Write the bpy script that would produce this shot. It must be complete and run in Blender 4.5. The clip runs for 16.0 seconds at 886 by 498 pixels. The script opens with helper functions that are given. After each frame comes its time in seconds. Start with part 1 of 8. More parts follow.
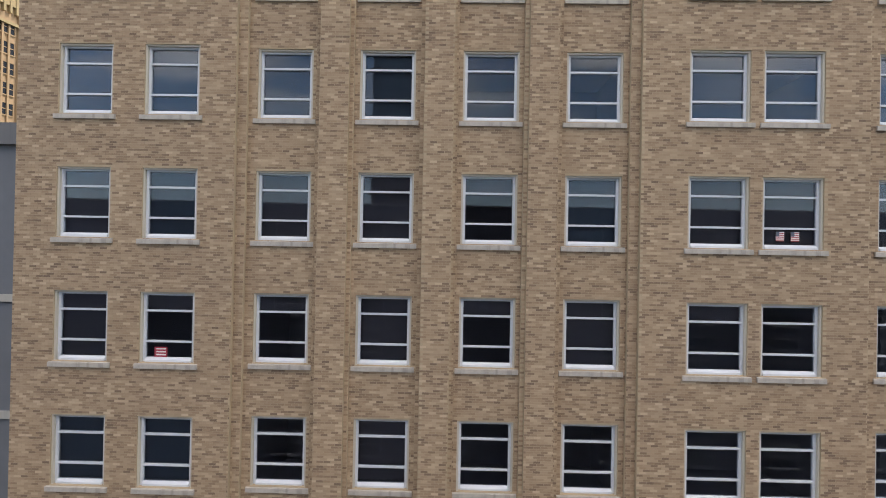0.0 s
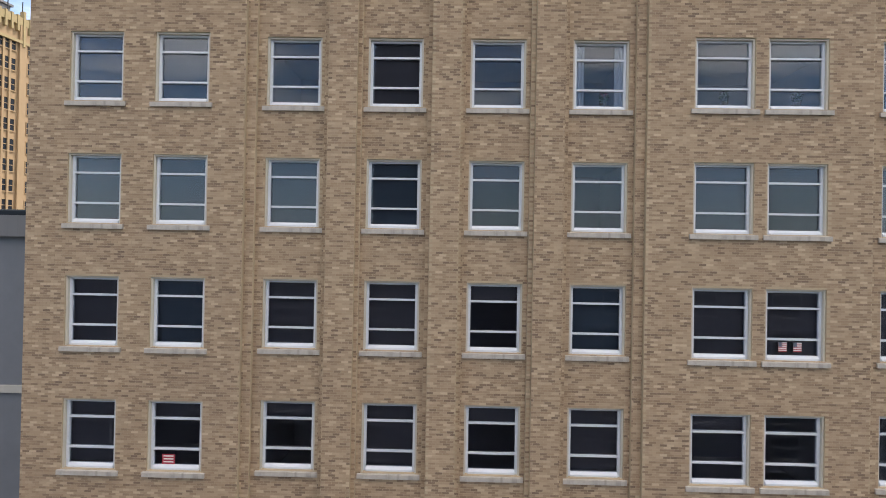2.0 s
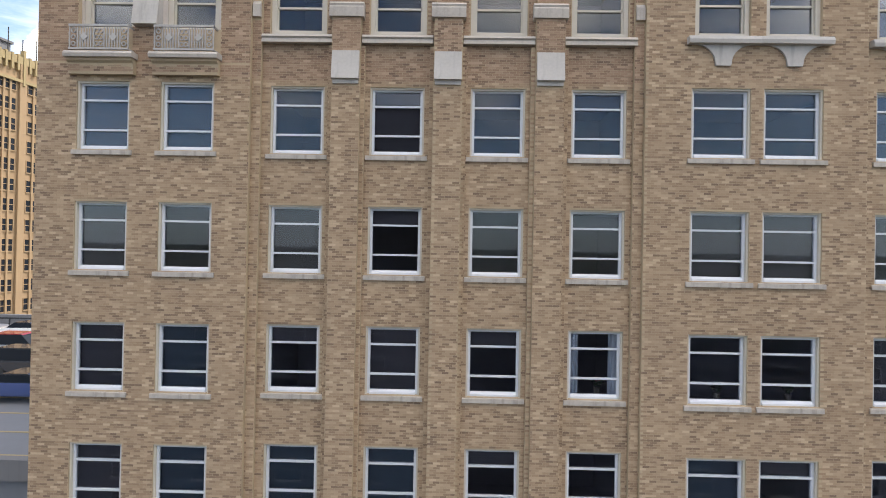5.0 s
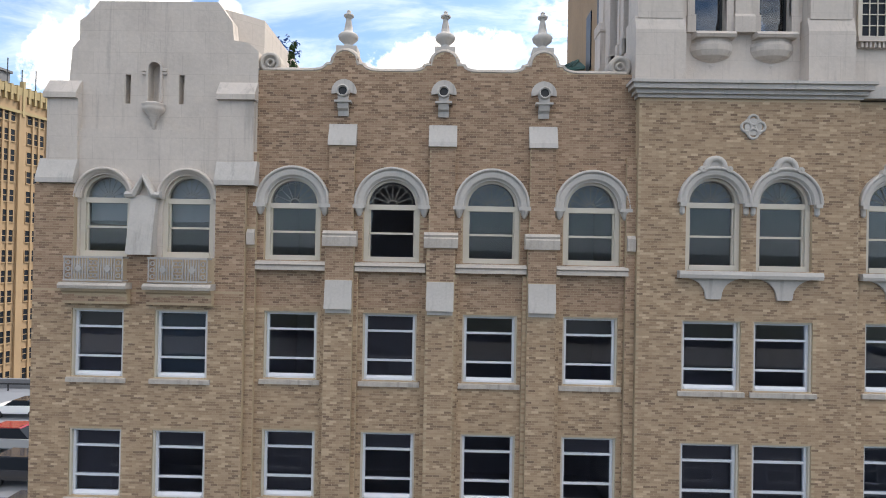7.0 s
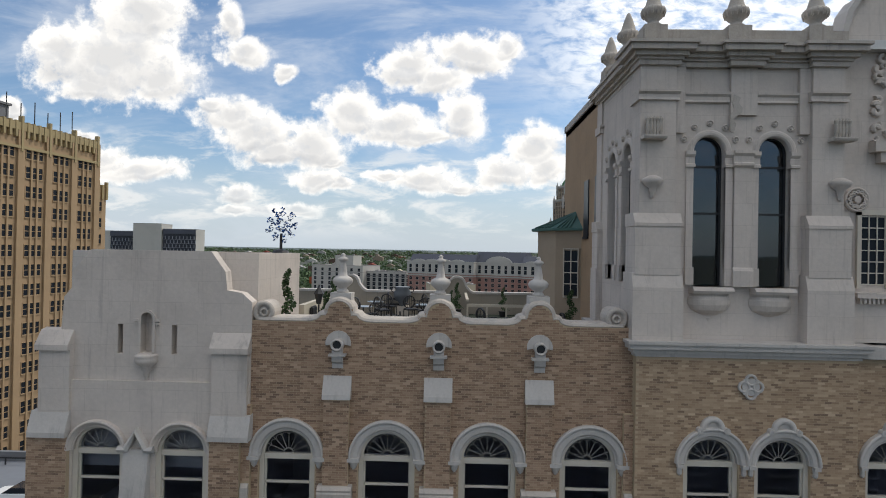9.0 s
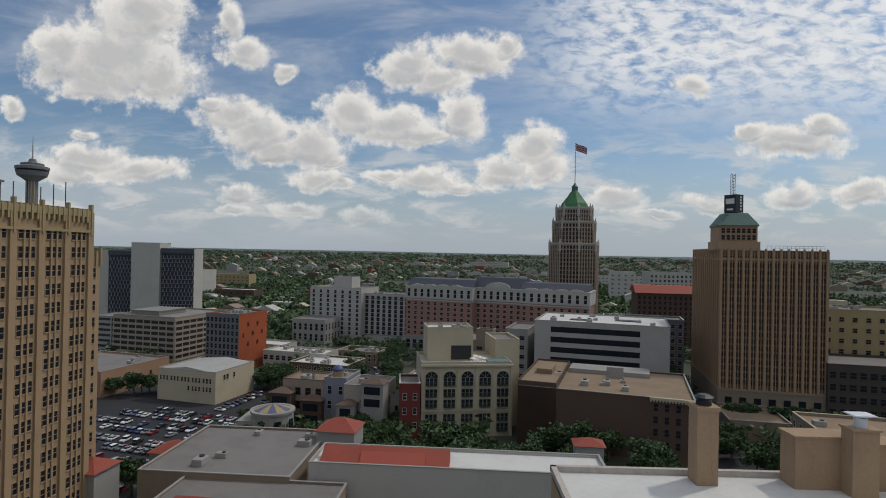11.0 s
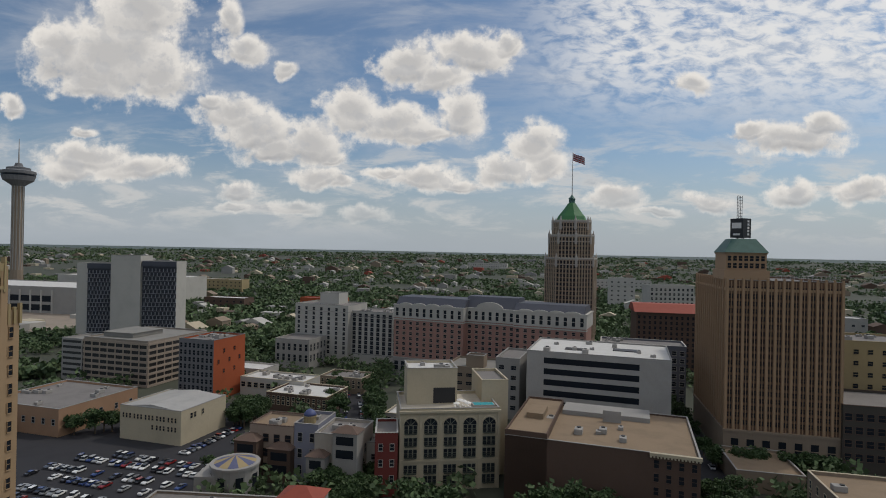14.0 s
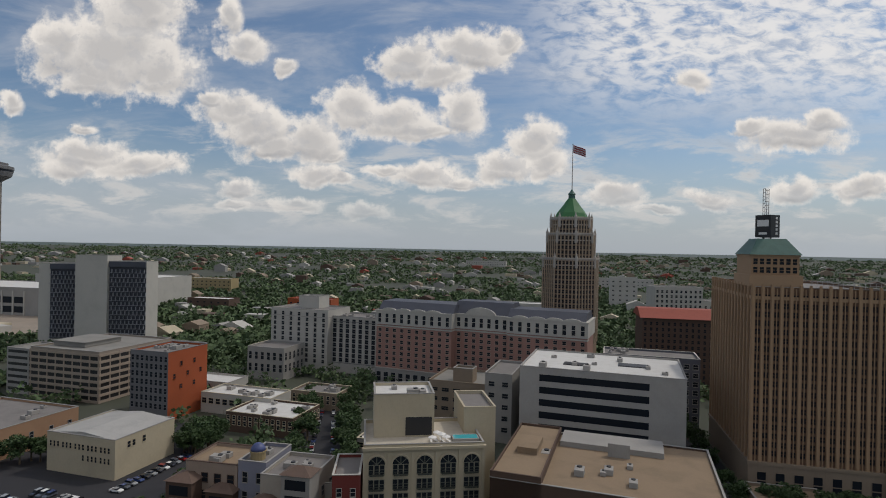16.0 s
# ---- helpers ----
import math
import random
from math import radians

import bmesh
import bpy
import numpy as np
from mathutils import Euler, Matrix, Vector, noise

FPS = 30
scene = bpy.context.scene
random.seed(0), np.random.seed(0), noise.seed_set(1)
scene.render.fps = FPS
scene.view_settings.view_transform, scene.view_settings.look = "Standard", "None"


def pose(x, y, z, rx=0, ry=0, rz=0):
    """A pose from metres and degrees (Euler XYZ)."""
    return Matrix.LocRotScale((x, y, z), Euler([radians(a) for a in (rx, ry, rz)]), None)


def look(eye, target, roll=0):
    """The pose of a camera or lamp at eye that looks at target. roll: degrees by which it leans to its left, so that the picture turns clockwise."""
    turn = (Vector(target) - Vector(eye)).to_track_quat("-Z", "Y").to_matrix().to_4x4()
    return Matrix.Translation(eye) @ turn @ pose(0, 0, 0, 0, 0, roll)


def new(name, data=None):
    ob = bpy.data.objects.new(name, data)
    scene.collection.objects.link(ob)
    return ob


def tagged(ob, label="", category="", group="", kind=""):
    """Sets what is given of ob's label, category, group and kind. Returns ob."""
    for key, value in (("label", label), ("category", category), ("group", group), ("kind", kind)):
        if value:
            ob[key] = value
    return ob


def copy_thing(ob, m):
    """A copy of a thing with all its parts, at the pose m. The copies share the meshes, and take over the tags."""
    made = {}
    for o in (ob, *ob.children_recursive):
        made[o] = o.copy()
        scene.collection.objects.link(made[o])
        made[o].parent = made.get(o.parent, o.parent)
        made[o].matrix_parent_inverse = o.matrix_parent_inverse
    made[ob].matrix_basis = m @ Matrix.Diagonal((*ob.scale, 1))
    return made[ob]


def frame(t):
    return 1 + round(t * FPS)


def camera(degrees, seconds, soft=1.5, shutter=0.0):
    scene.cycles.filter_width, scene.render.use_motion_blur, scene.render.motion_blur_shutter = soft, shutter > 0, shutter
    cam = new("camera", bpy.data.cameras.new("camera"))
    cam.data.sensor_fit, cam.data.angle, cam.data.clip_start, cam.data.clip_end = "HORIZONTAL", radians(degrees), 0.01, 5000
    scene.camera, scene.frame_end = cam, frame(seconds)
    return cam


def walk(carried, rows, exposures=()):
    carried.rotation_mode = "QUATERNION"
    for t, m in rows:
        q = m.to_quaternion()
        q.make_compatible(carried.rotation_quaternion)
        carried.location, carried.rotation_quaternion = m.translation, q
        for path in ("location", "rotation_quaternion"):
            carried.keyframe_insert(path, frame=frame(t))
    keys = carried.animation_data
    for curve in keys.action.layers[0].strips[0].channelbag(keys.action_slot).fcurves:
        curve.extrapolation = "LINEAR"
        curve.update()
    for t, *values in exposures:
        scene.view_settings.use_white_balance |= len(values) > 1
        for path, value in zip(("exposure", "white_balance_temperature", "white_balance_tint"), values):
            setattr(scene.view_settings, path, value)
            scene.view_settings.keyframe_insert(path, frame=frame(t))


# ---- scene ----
cam = camera(76.2, 16.0, soft=1.0)
YAW = radians(1.193)
# seconds, x, y, z of the eye, pitch and roll in degrees
ROWS = [
    (0, -0.061, -15.181, 27.728, 0.400, 1.055),
    (0.5, -0.092, -15.228, 28.091, 0.400, 1.055),
    (1, -0.171, -15.239, 28.818, 0.400, 1.055),
    (1.5, -0.243, -15.257, 29.689, 0.400, 1.055),
    (2, -0.26, -15.334, 30.723, 0.400, 1.055),
    (2.5, -0.255, -15.444, 31.904, 0.400, 1.055),
    (3, -0.263, -15.527, 33.204, 0.400, 1.055),
    (5.5, -0.29, -15.623, 40.32, 0.400, 1.055),
    (6, -0.296, -15.658, 41.896, 0.400, 1.055),
    (6.5, -0.246, -15.707, 43.536, 0.400, 1.055),
    (7, -0.171, -15.76, 45.223, 0.400, 1.055),
    (7.5, -0.11, -15.751, 46.915, 0.400, 1.055),
    (8, -0.104, -15.723, 48.635, 0.400, 1.055),
    (8.5, -0.133, -15.699, 50.491, 0.400, 1.055),
    (9, -0.165, -15.666, 52.396, 0.400, 1.055),
    (9.5, -0.186, -15.631, 54.852, 0.400, 1.067),
    (10, 0.057, -15.209, 59.266, 0.400, 1.078),
    (10.2, 0.108, -15.118, 61.129, 0.400, 1.083),
    (10.7, 0.3, -14.95, 66, 0.400, 1.095),
    (11.2, 0.52, -14.65, 71.7, 0.400, 1.107),
    (11.7, 0.82, -14.1, 77, 0.400, 1.118),
    (12, 1, -13.6, 79.6, 0.400, 1.125),
    (12.3, 1.239, -12.939, 81.264, 0.400, 1.132),
    (12.5, 1.598, -11.962, 81.431, 0.386, 1.137),
    (13, 2.901, -8.012, 81.792, 0.317, 1.137),
    (13.5, 4.623, -2.716, 82.011, 0.247, 1.137),
    (14, 6.501, 3.958, 82.492, 0.178, 1.137),
    (14.5, 8.327, 11.174, 82.848, 0.108, 1.137),
    (15, 10.101, 19.402, 83.268, 0.039, 1.137),
    (15.5, 11.826, 28.428, 83.863, -0.031, 1.137),
    (16, 13.594, 37.714, 84.298, -0.100, 1.137),
]


def gaze(x, y, z, pitch, roll):
    p = radians(pitch)
    way = Vector((-math.sin(YAW) * math.cos(p), math.cos(YAW) * math.cos(p), math.sin(p)))
    return look((x, y, z), Vector((x, y, z)) + way, roll)


walk(cam, [(t, gaze(x, y, z, p, r)) for t, x, y, z, p, r in ROWS],
     exposures=[(0, 1.28, 6980, 14), (3, 1.30, 6980, 14), (5.5, 1.33, 6860, 14), (7, 1.07, 6680, 12), (8, 0.72, 6600, 10), (9, 0.12, 6500, 10), (9.6, -0.26, 6450, 10), (10.2, -0.44, 6450, 10),
                (12.5, -0.56, 6500, 10), (16, -0.52, 6650, 12)])

# ------------------------------------------------------------------ sky and sun
SUN = Vector((0.52, 0.30, 0.80)).normalized()
world = bpy.data.worlds.new("sky")
scene.world = world
world.use_nodes = True
wt = world.node_tree
wt.nodes.clear()


class Nodes:
    """Small helper to chain shader nodes."""

    def __init__(self, tree):
        self.tree = tree

    def add(self, kind, operation=None):
        n = self.tree.nodes.new(kind)
        if operation:
            n.operation = operation
        return n

    def link(self, a, b):
        self.tree.links.new(a, b)

    def put(self, socket, v):
        if isinstance(v, (int, float)):
            socket.default_value = v
        elif isinstance(v, (tuple, list)):
            socket.default_value = (*v, 1.0) if len(v) == 3 and socket.type == "RGBA" else v
        else:
            self.link(v, socket)

    def math(self, op, a, b=0.0, clamp=False):
        n = self.add("ShaderNodeMath", op)
        n.use_clamp = clamp
        self.put(n.inputs[0], a)
        self.put(n.inputs[1], b)
        return n.outputs[0]

    def ramp(self, v, lo, hi, a=0.0, b=1.0):
        n = self.add("ShaderNodeMapRange")
        n.interpolation_type = "SMOOTHSTEP"
        for s, w in zip(n.inputs, (v, lo, hi, a, b)):
            self.put(s, w)
        return n.outputs[0]

    def mix(self, f, a, b, mode="MIX"):
        n = self.add("ShaderNodeMix")
        n.data_type, n.blend_type = "RGBA", mode
        self.put(n.inputs[0], f)
        self.put(n.inputs[6], a)
        self.put(n.inputs[7], b)
        return n.outputs[2]

    def noise(self, vec, scale, detail=4.0, rough=0.55, distortion=0.0):
        n = self.add("ShaderNodeTexNoise")
        if vec is not None:
            self.link(vec, n.inputs["Vector"])
        n.inputs["Scale"].default_value = scale
        n.inputs["Detail"].default_value = detail
        n.inputs["Roughness"].default_value = rough
        n.inputs["Distortion"].default_value = distortion
        return n.outputs[0]

    def combine(self, x, y, z=0.0):
        n = self.add("ShaderNodeCombineXYZ")
        for s, v in zip(n.inputs, (x, y, z)):
            self.put(s, v)
        return n.outputs[0]


def build_sky():
    w = Nodes(wt)
    sky = w.add("ShaderNodeTexSky")
    sky.sky_type, sky.sun_disc, sky.sun_elevation, sky.sun_rotation = "NISHITA", False, math.asin(SUN.z), math.atan2(SUN.x, SUN.y)
    sky.altitude, sky.air_density, sky.dust_density, sky.ozone_density = 200, 1.0, 1.6, 1.2
    way = w.add("ShaderNodeTexCoord").outputs["Generated"]
    sep = w.add("ShaderNodeSeparateXYZ")
    w.link(way, sep.inputs[0])
    x, y, z = sep.outputs
    ahead = w.math("MAXIMUM", y, 0.05)
    u, v = w.math("DIVIDE", x, ahead), w.math("DIVIDE", z, ahead)
    uv = w.combine(u, v)
    # cumulus heaps: centre across and up, half sizes, in tangents of the direction ahead
    heaps = [(-0.615, 0.347, 0.150, 0.088), (-0.715, 0.345, 0.070, 0.070), (-0.570, 0.418, 0.095, 0.055), (-0.535, 0.304, 0.080, 0.050), (-0.655, 0.286, 0.090, 0.030), (-0.410, 0.404, 0.028, 0.042), (-0.380, 0.352, 0.052, 0.028), (-0.310, 0.322, 0.020, 0.016),
             (-0.405, 0.246, 0.078, 0.036), (-0.360, 0.212, 0.085, 0.042), (-0.445, 0.261, 0.030, 0.018), (-0.260, 0.189, 0.074, 0.044), (-0.325, 0.176, 0.080, 0.028), (-0.220, 0.165, 0.035, 0.018), (-0.187, 0.249, 0.060, 0.046),
             (-0.115, 0.227, 0.095, 0.040), (0.007, 0.240, 0.048, 0.045), (-0.065, 0.208, 0.090, 0.022), (-0.090, 0.333, 0.060, 0.042), (0.025, 0.350, 0.085, 0.044), (0.085, 0.366, 0.030, 0.024), (-0.030, 0.304, 0.060, 0.030), (0.137, 0.195, 0.048, 0.040),
             (0.085, 0.146, 0.062, 0.034), (0.160, 0.156, 0.042, 0.036), (-0.660, 0.153, 0.100, 0.030), (-0.570, 0.135, 0.095, 0.028), (-0.695, 0.131, 0.060, 0.025), (-0.670, 0.196, 0.028, 0.012), (-0.393, 0.101, 0.044, 0.022), (-0.245, 0.128, 0.066, 0.022),
             (-0.200, 0.118, 0.028, 0.015), (-0.060, 0.127, 0.080, 0.026), (-0.125, 0.134, 0.032, 0.014), (0.005, 0.115, 0.045, 0.012), (-0.797, 0.247, 0.022, 0.020), (0.410, 0.297, 0.036, 0.022), (0.590, 0.211, 0.105, 0.032), (0.640, 0.232, 0.048, 0.020),
             (0.515, 0.220, 0.045, 0.014), (0.280, 0.098, 0.058, 0.026), (0.590, 0.114, 0.058, 0.024), (0.715, 0.119, 0.058, 0.024), (0.445, 0.095, 0.046, 0.018), (-0.160, 0.063, 0.050, 0.015), (-0.280, 0.075, 0.050, 0.016), (-0.395, 0.072, 0.040, 0.010),
             (0.355, 0.073, 0.050, 0.010)]
    warp = w.add("ShaderNodeTexNoise")
    w.link(uv, warp.inputs["Vector"])
    warp.inputs["Scale"].default_value, warp.inputs["Detail"].default_value = 13.0, 5.0
    shift = w.add("ShaderNodeVectorMath", operation="SUBTRACT")
    w.link(warp.outputs["Color"], shift.inputs[0])
    shift.inputs[1].default_value = (0.5, 0.5, 0.5)
    scaled = w.add("ShaderNodeVectorMath", operation="SCALE")
    w.link(shift.outputs[0], scaled.inputs[0])
    scaled.inputs["Scale"].default_value = 0.055
    moved = w.add("ShaderNodeVectorMath", operation="ADD")
    w.link(uv, moved.inputs[0])
    w.link(scaled.outputs[0], moved.inputs[1])
    body, base = None, None
    for cx, cz, hx, hz in heaps:
        d = w.add("ShaderNodeVectorMath", operation="MULTIPLY_ADD")
        w.link(moved.outputs[0], d.inputs[0])
        d.inputs[1].default_value = (1 / hx, 1 / hz, 0)
        d.inputs[2].default_value = (-cx / hx, -cz / hz, 0)
        ln = w.add("ShaderNodeVectorMath", operation="LENGTH")
        w.link(d.outputs[0], ln.inputs[0])
        fill = w.math("SUBTRACT", 1.0, ln.outputs["Value"])
        s = w.add("ShaderNodeSeparateXYZ")
        w.link(d.outputs[0], s.inputs[0])
        low = w.math("MULTIPLY", w.ramp(s.outputs[1], 0.35, -0.75), w.ramp(fill, 0.0, 0.45))
        body = fill if body is None else w.math("MAXIMUM", body, fill)
        base = low if base is None else w.math("MAXIMUM", base, low)
    front = w.ramp(y, 0.05, 0.25)
    lump, fine = w.noise(uv, 26.0, 8.0, 0.62), w.noise(uv, 75.0, 6.0, 0.65)
    toward = w.add("ShaderNodeVectorMath", "ADD")
    w.link(uv, toward.inputs[0])
    toward.inputs[1].default_value = (0.008, 0.016, 0)
    relief = w.math("SUBTRACT", lump, w.noise(toward.outputs[0], 26.0, 8.0, 0.62))
    edge = w.math("ADD", body, w.math("MULTIPLY", w.math("SUBTRACT", lump, 0.5), 1.45))
    edge = w.math("ADD", edge, w.math("MULTIPLY", w.math("SUBTRACT", fine, 0.5), 0.22))
    cumulus = w.math("MULTIPLY", w.ramp(edge, -0.16, 0.36), front)
    # behind the view: a broken, unseen cloud plane overhead, bright to light the facade
    up = w.math("MAXIMUM", z, 0.06)
    px, py = w.math("DIVIDE", x, up), w.math("DIVIDE", y, up)
    plane = w.combine(px, py)
    field = w.noise(plane, 0.9, 7.0, 0.6, 0.3)
    rest = w.math("MULTIPLY", w.math("MULTIPLY", w.ramp(field, 0.44, 0.60), w.ramp(z, 0.16, 0.42)), w.math("SUBTRACT", 1.0, front))
    # thin mackerel cloud high up on the right
    sheet = w.ramp(w.noise(w.combine(w.math("MULTIPLY", w.math("ADD", u, w.math("MULTIPLY", v, 0.6)), 24.0), w.math("MULTIPLY", w.math("SUBTRACT", v, w.math("MULTIPLY", u, 0.12)), 52.0)), 1.0, 5.0, 0.6, 0.35), 0.30, 0.62)
    where = w.math("MULTIPLY", w.ramp(u, 0.05, 0.30), w.ramp(v, 0.20, 0.36))
    thin = w.math("MULTIPLY", w.math("MULTIPLY", sheet, where), w.math("MULTIPLY", front, 0.85))
    veil = w.math("MULTIPLY", w.ramp(w.noise(w.combine(w.math("MULTIPLY", u, 2.5), w.math("MULTIPLY", v, 9.0)), 1.0, 6.0, 0.62, 0.5), 0.42, 0.72), 0.55)
    haze = w.math("MULTIPLY", w.math("ADD", w.math("MULTIPLY", w.ramp(z, 0.20, 0.0), 0.80), 0.05), w.ramp(y, -0.6, 0.2, 0.45, 1.0))
    blue = w.mix(1.0, sky.outputs[0], (0.088, 0.106, 0.118), "MULTIPLY")
    c = w.mix(w.math("MAXIMUM", veil, 0.0), blue, (0.74, 0.78, 0.84))
    c = w.mix(haze, c, (0.56, 0.63, 0.70))
    low = w.noise(w.combine(w.math("MULTIPLY", u, 7.0), w.math("MULTIPLY", v, 24.0)), 1.0, 7.0, 0.62, 0.4)
    layer = w.math("MULTIPLY", w.math("MULTIPLY", w.ramp(low, 0.46, 0.64), front), w.math("MULTIPLY", w.ramp(v, 0.28, 0.12), w.ramp(v, 0.01, 0.07)))
    c = w.mix(w.math("MULTIPLY", layer, 0.75), c, w.mix(w.ramp(low, 0.56, 0.75), (0.92, 0.91, 0.88), (0.58, 0.61, 0.65)))
    c = w.mix(thin, c, (1.16, 1.16, 1.14))
    grey = w.ramp(w.noise(uv, 9.0, 5.0, 0.6), 0.35, 0.7)
    shade = w.math("MULTIPLY", base, w.math("ADD", w.math("MULTIPLY", grey, 0.45), 0.55))
    core = w.math("MULTIPLY", w.ramp(w.math("ADD", body, w.math("MULTIPLY", w.math("SUBTRACT", lump, 0.5), 0.8)), 0.25, 0.85), 0.62)
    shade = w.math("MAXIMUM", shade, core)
    lit = w.mix(shade, (1.16, 1.12, 1.05), (0.49, 0.50, 0.52))
    lit = w.mix(w.ramp(relief, 0.02, -0.12, 0.0, 0.42), lit, (0.62, 0.64, 0.67))
    lit = w.mix(w.ramp(fine, 0.58, 0.35, 0.0, 0.08), lit, (0.70, 0.72, 0.75))
    c = w.mix(w.math("MULTIPLY", cumulus, w.ramp(v, 0.02, 0.13, 0.25, 0.97)), c, lit)
    # over-bright unseen cloud, added as fill for the shaded facade
    c = w.mix(rest, c, (1.5, 1.46, 1.38))
    bg = w.add("ShaderNodeBackground")
    w.link(c, bg.inputs[0])
    bg.inputs[1].default_value = 1.0
    w.link(bg.outputs[0], w.add("ShaderNodeOutputWorld").inputs[0])


build_sky()
lamp = bpy.data.lights.new("sun", "SUN")
lamp.energy, lamp.angle, lamp.color = 1.7, radians(3.0), (1.0, 0.95, 0.86)
sun = new("sun", lamp)
sun.matrix_world = look(SUN * 300, (0, 0, 0))


# ------------------------------------------------------------------ materials
def surface(name, colour, rough=0.8, metal=0.0, vary=0.18, coarse=0.6, fine=9.0, bump=0.15, island=0.0, each=0.0, second=None, spec=0.5, streak=0.0, blocks=0.0):
    """A painted, plastered or mineral surface with stains at a coarse and grain at a fine scale (per metre)."""
    m = bpy.data.materials.new(name)
    m.use_nodes = True
    n = Nodes(m.node_tree)
    b = m.node_tree.nodes["Principled BSDF"]
    co = n.add("ShaderNodeTexCoord").outputs["Object"]
    stain, grain = n.noise(co, coarse, 5.0, 0.6, 0.4), n.noise(co, fine, 4.0, 0.6)
    second = second or [c * 0.55 for c in colour]
    c = n.mix(n.ramp(stain, 0.40, 0.78, 0.0, min(1.0, vary * 2.2)), colour, second)
    c = n.mix(vary * 1.3, c, n.mix(grain, [v * 0.55 for v in colour], [min(1.0, v * 1.35) for v in colour]))
    if streak:
        stretched = n.add("ShaderNodeMapping")
        n.link(co, stretched.inputs[0])
        stretched.inputs["Scale"].default_value = (5.0, 5.0, 0.35)
        c = n.mix(n.ramp(n.noise(stretched.outputs[0], 1.0, 5.0, 0.65), 0.52, 0.75, 0.0, streak), c, [v * 0.35 for v in colour])
    if blocks:
        sp = n.add("ShaderNodeSeparateXYZ")
        n.link(co, sp.inputs[0])
        bt = n.add("ShaderNodeTexBrick")
        n.link(n.combine(n.math("ADD", sp.outputs[0], sp.outputs[1]), sp.outputs[2]), bt.inputs["Vector"])
        bt.inputs["Scale"].default_value = 1.0
        bt.inputs["Brick Width"].default_value, bt.inputs["Row Height"].default_value = 1.3, 0.62
        bt.inputs["Mortar Size"].default_value, bt.inputs["Mortar Smooth"].default_value = 0.008, 0.6
        bt.inputs["Color1"].default_value, bt.inputs["Color2"].default_value = (1, 1, 1, 1), (0.90, 0.89, 0.88, 1)
        bt.inputs["Mortar"].default_value = (0.55, 0.53, 0.50, 1)
        c = n.mix(blocks * 2.2, c, n.mix(1.0, c, bt.outputs[0], "MULTIPLY"))
    if island:
        rnd = n.add("ShaderNodeNewGeometry").outputs["Random Per Island"]
        c = n.mix(island, c, n.mix(rnd, [v * 0.5 for v in colour], [min(1.0, v * 1.5) for v in colour]))
    if each:
        rnd = n.add("ShaderNodeObjectInfo").outputs["Random"]
        c = n.mix(each, c, n.mix(rnd, [v * 0.5 for v in colour], [min(1.0, v * 1.5) for v in colour]))
    n.link(c, b.inputs["Base Color"])
    n.put(b.inputs["Roughness"], n.ramp(grain, 0.2, 0.8, max(0.02, rough - 0.08), min(1.0, rough + 0.08)))
    b.inputs["Metallic"].default_value = metal
    b.inputs["Specular IOR Level"].default_value = spec
    if bump:
        bp = n.add("ShaderNodeBump")
        bp.inputs["Strength"].default_value = bump
        bp.inputs["Distance"].default_value = 0.02
        n.link(grain, bp.inputs["Height"])
        n.link(bp.outputs[0], b.inputs["Normal"])
    return m


def glazing(name, tint, ior=1.9, wave=0.0):
    """A pane: see-through, tinted, with a mirror gloss that grows to grazing angles."""
    m = bpy.data.materials.new(name)
    m.use_nodes = True
    m.node_tree.nodes.clear()
    n = Nodes(m.node_tree)
    clear, gloss = n.add("ShaderNodeBsdfTransparent"), n.add("ShaderNodeBsdfGlossy")
    clear.inputs[0].default_value = (*tint, 1)
    gloss.inputs["Roughness"].default_value = 0.015
    gloss.inputs["Color"].default_value = (0.92, 0.96, 1.0, 1)
    fr = n.add("ShaderNodeFresnel")
    fr.inputs["IOR"].default_value = ior
    if wave:
        bp = n.add("ShaderNodeBump")
        bp.inputs["Strength"].default_value = wave
        bp.inputs["Distance"].default_value = 0.02
        n.link(n.noise(n.add("ShaderNodeTexCoord").outputs["Object"], 1.3, 2.0), bp.inputs["Height"])
        n.link(bp.outputs[0], gloss.inputs["Normal"])
    mix = n.add("ShaderNodeMixShader")
    n.link(fr.outputs[0], mix.inputs[0])
    n.link(clear.outputs[0], mix.inputs[1])
    n.link(gloss.outputs[0], mix.inputs[2])
    n.link(mix.outputs[0], n.add("ShaderNodeOutputMaterial").inputs[0])
    return m


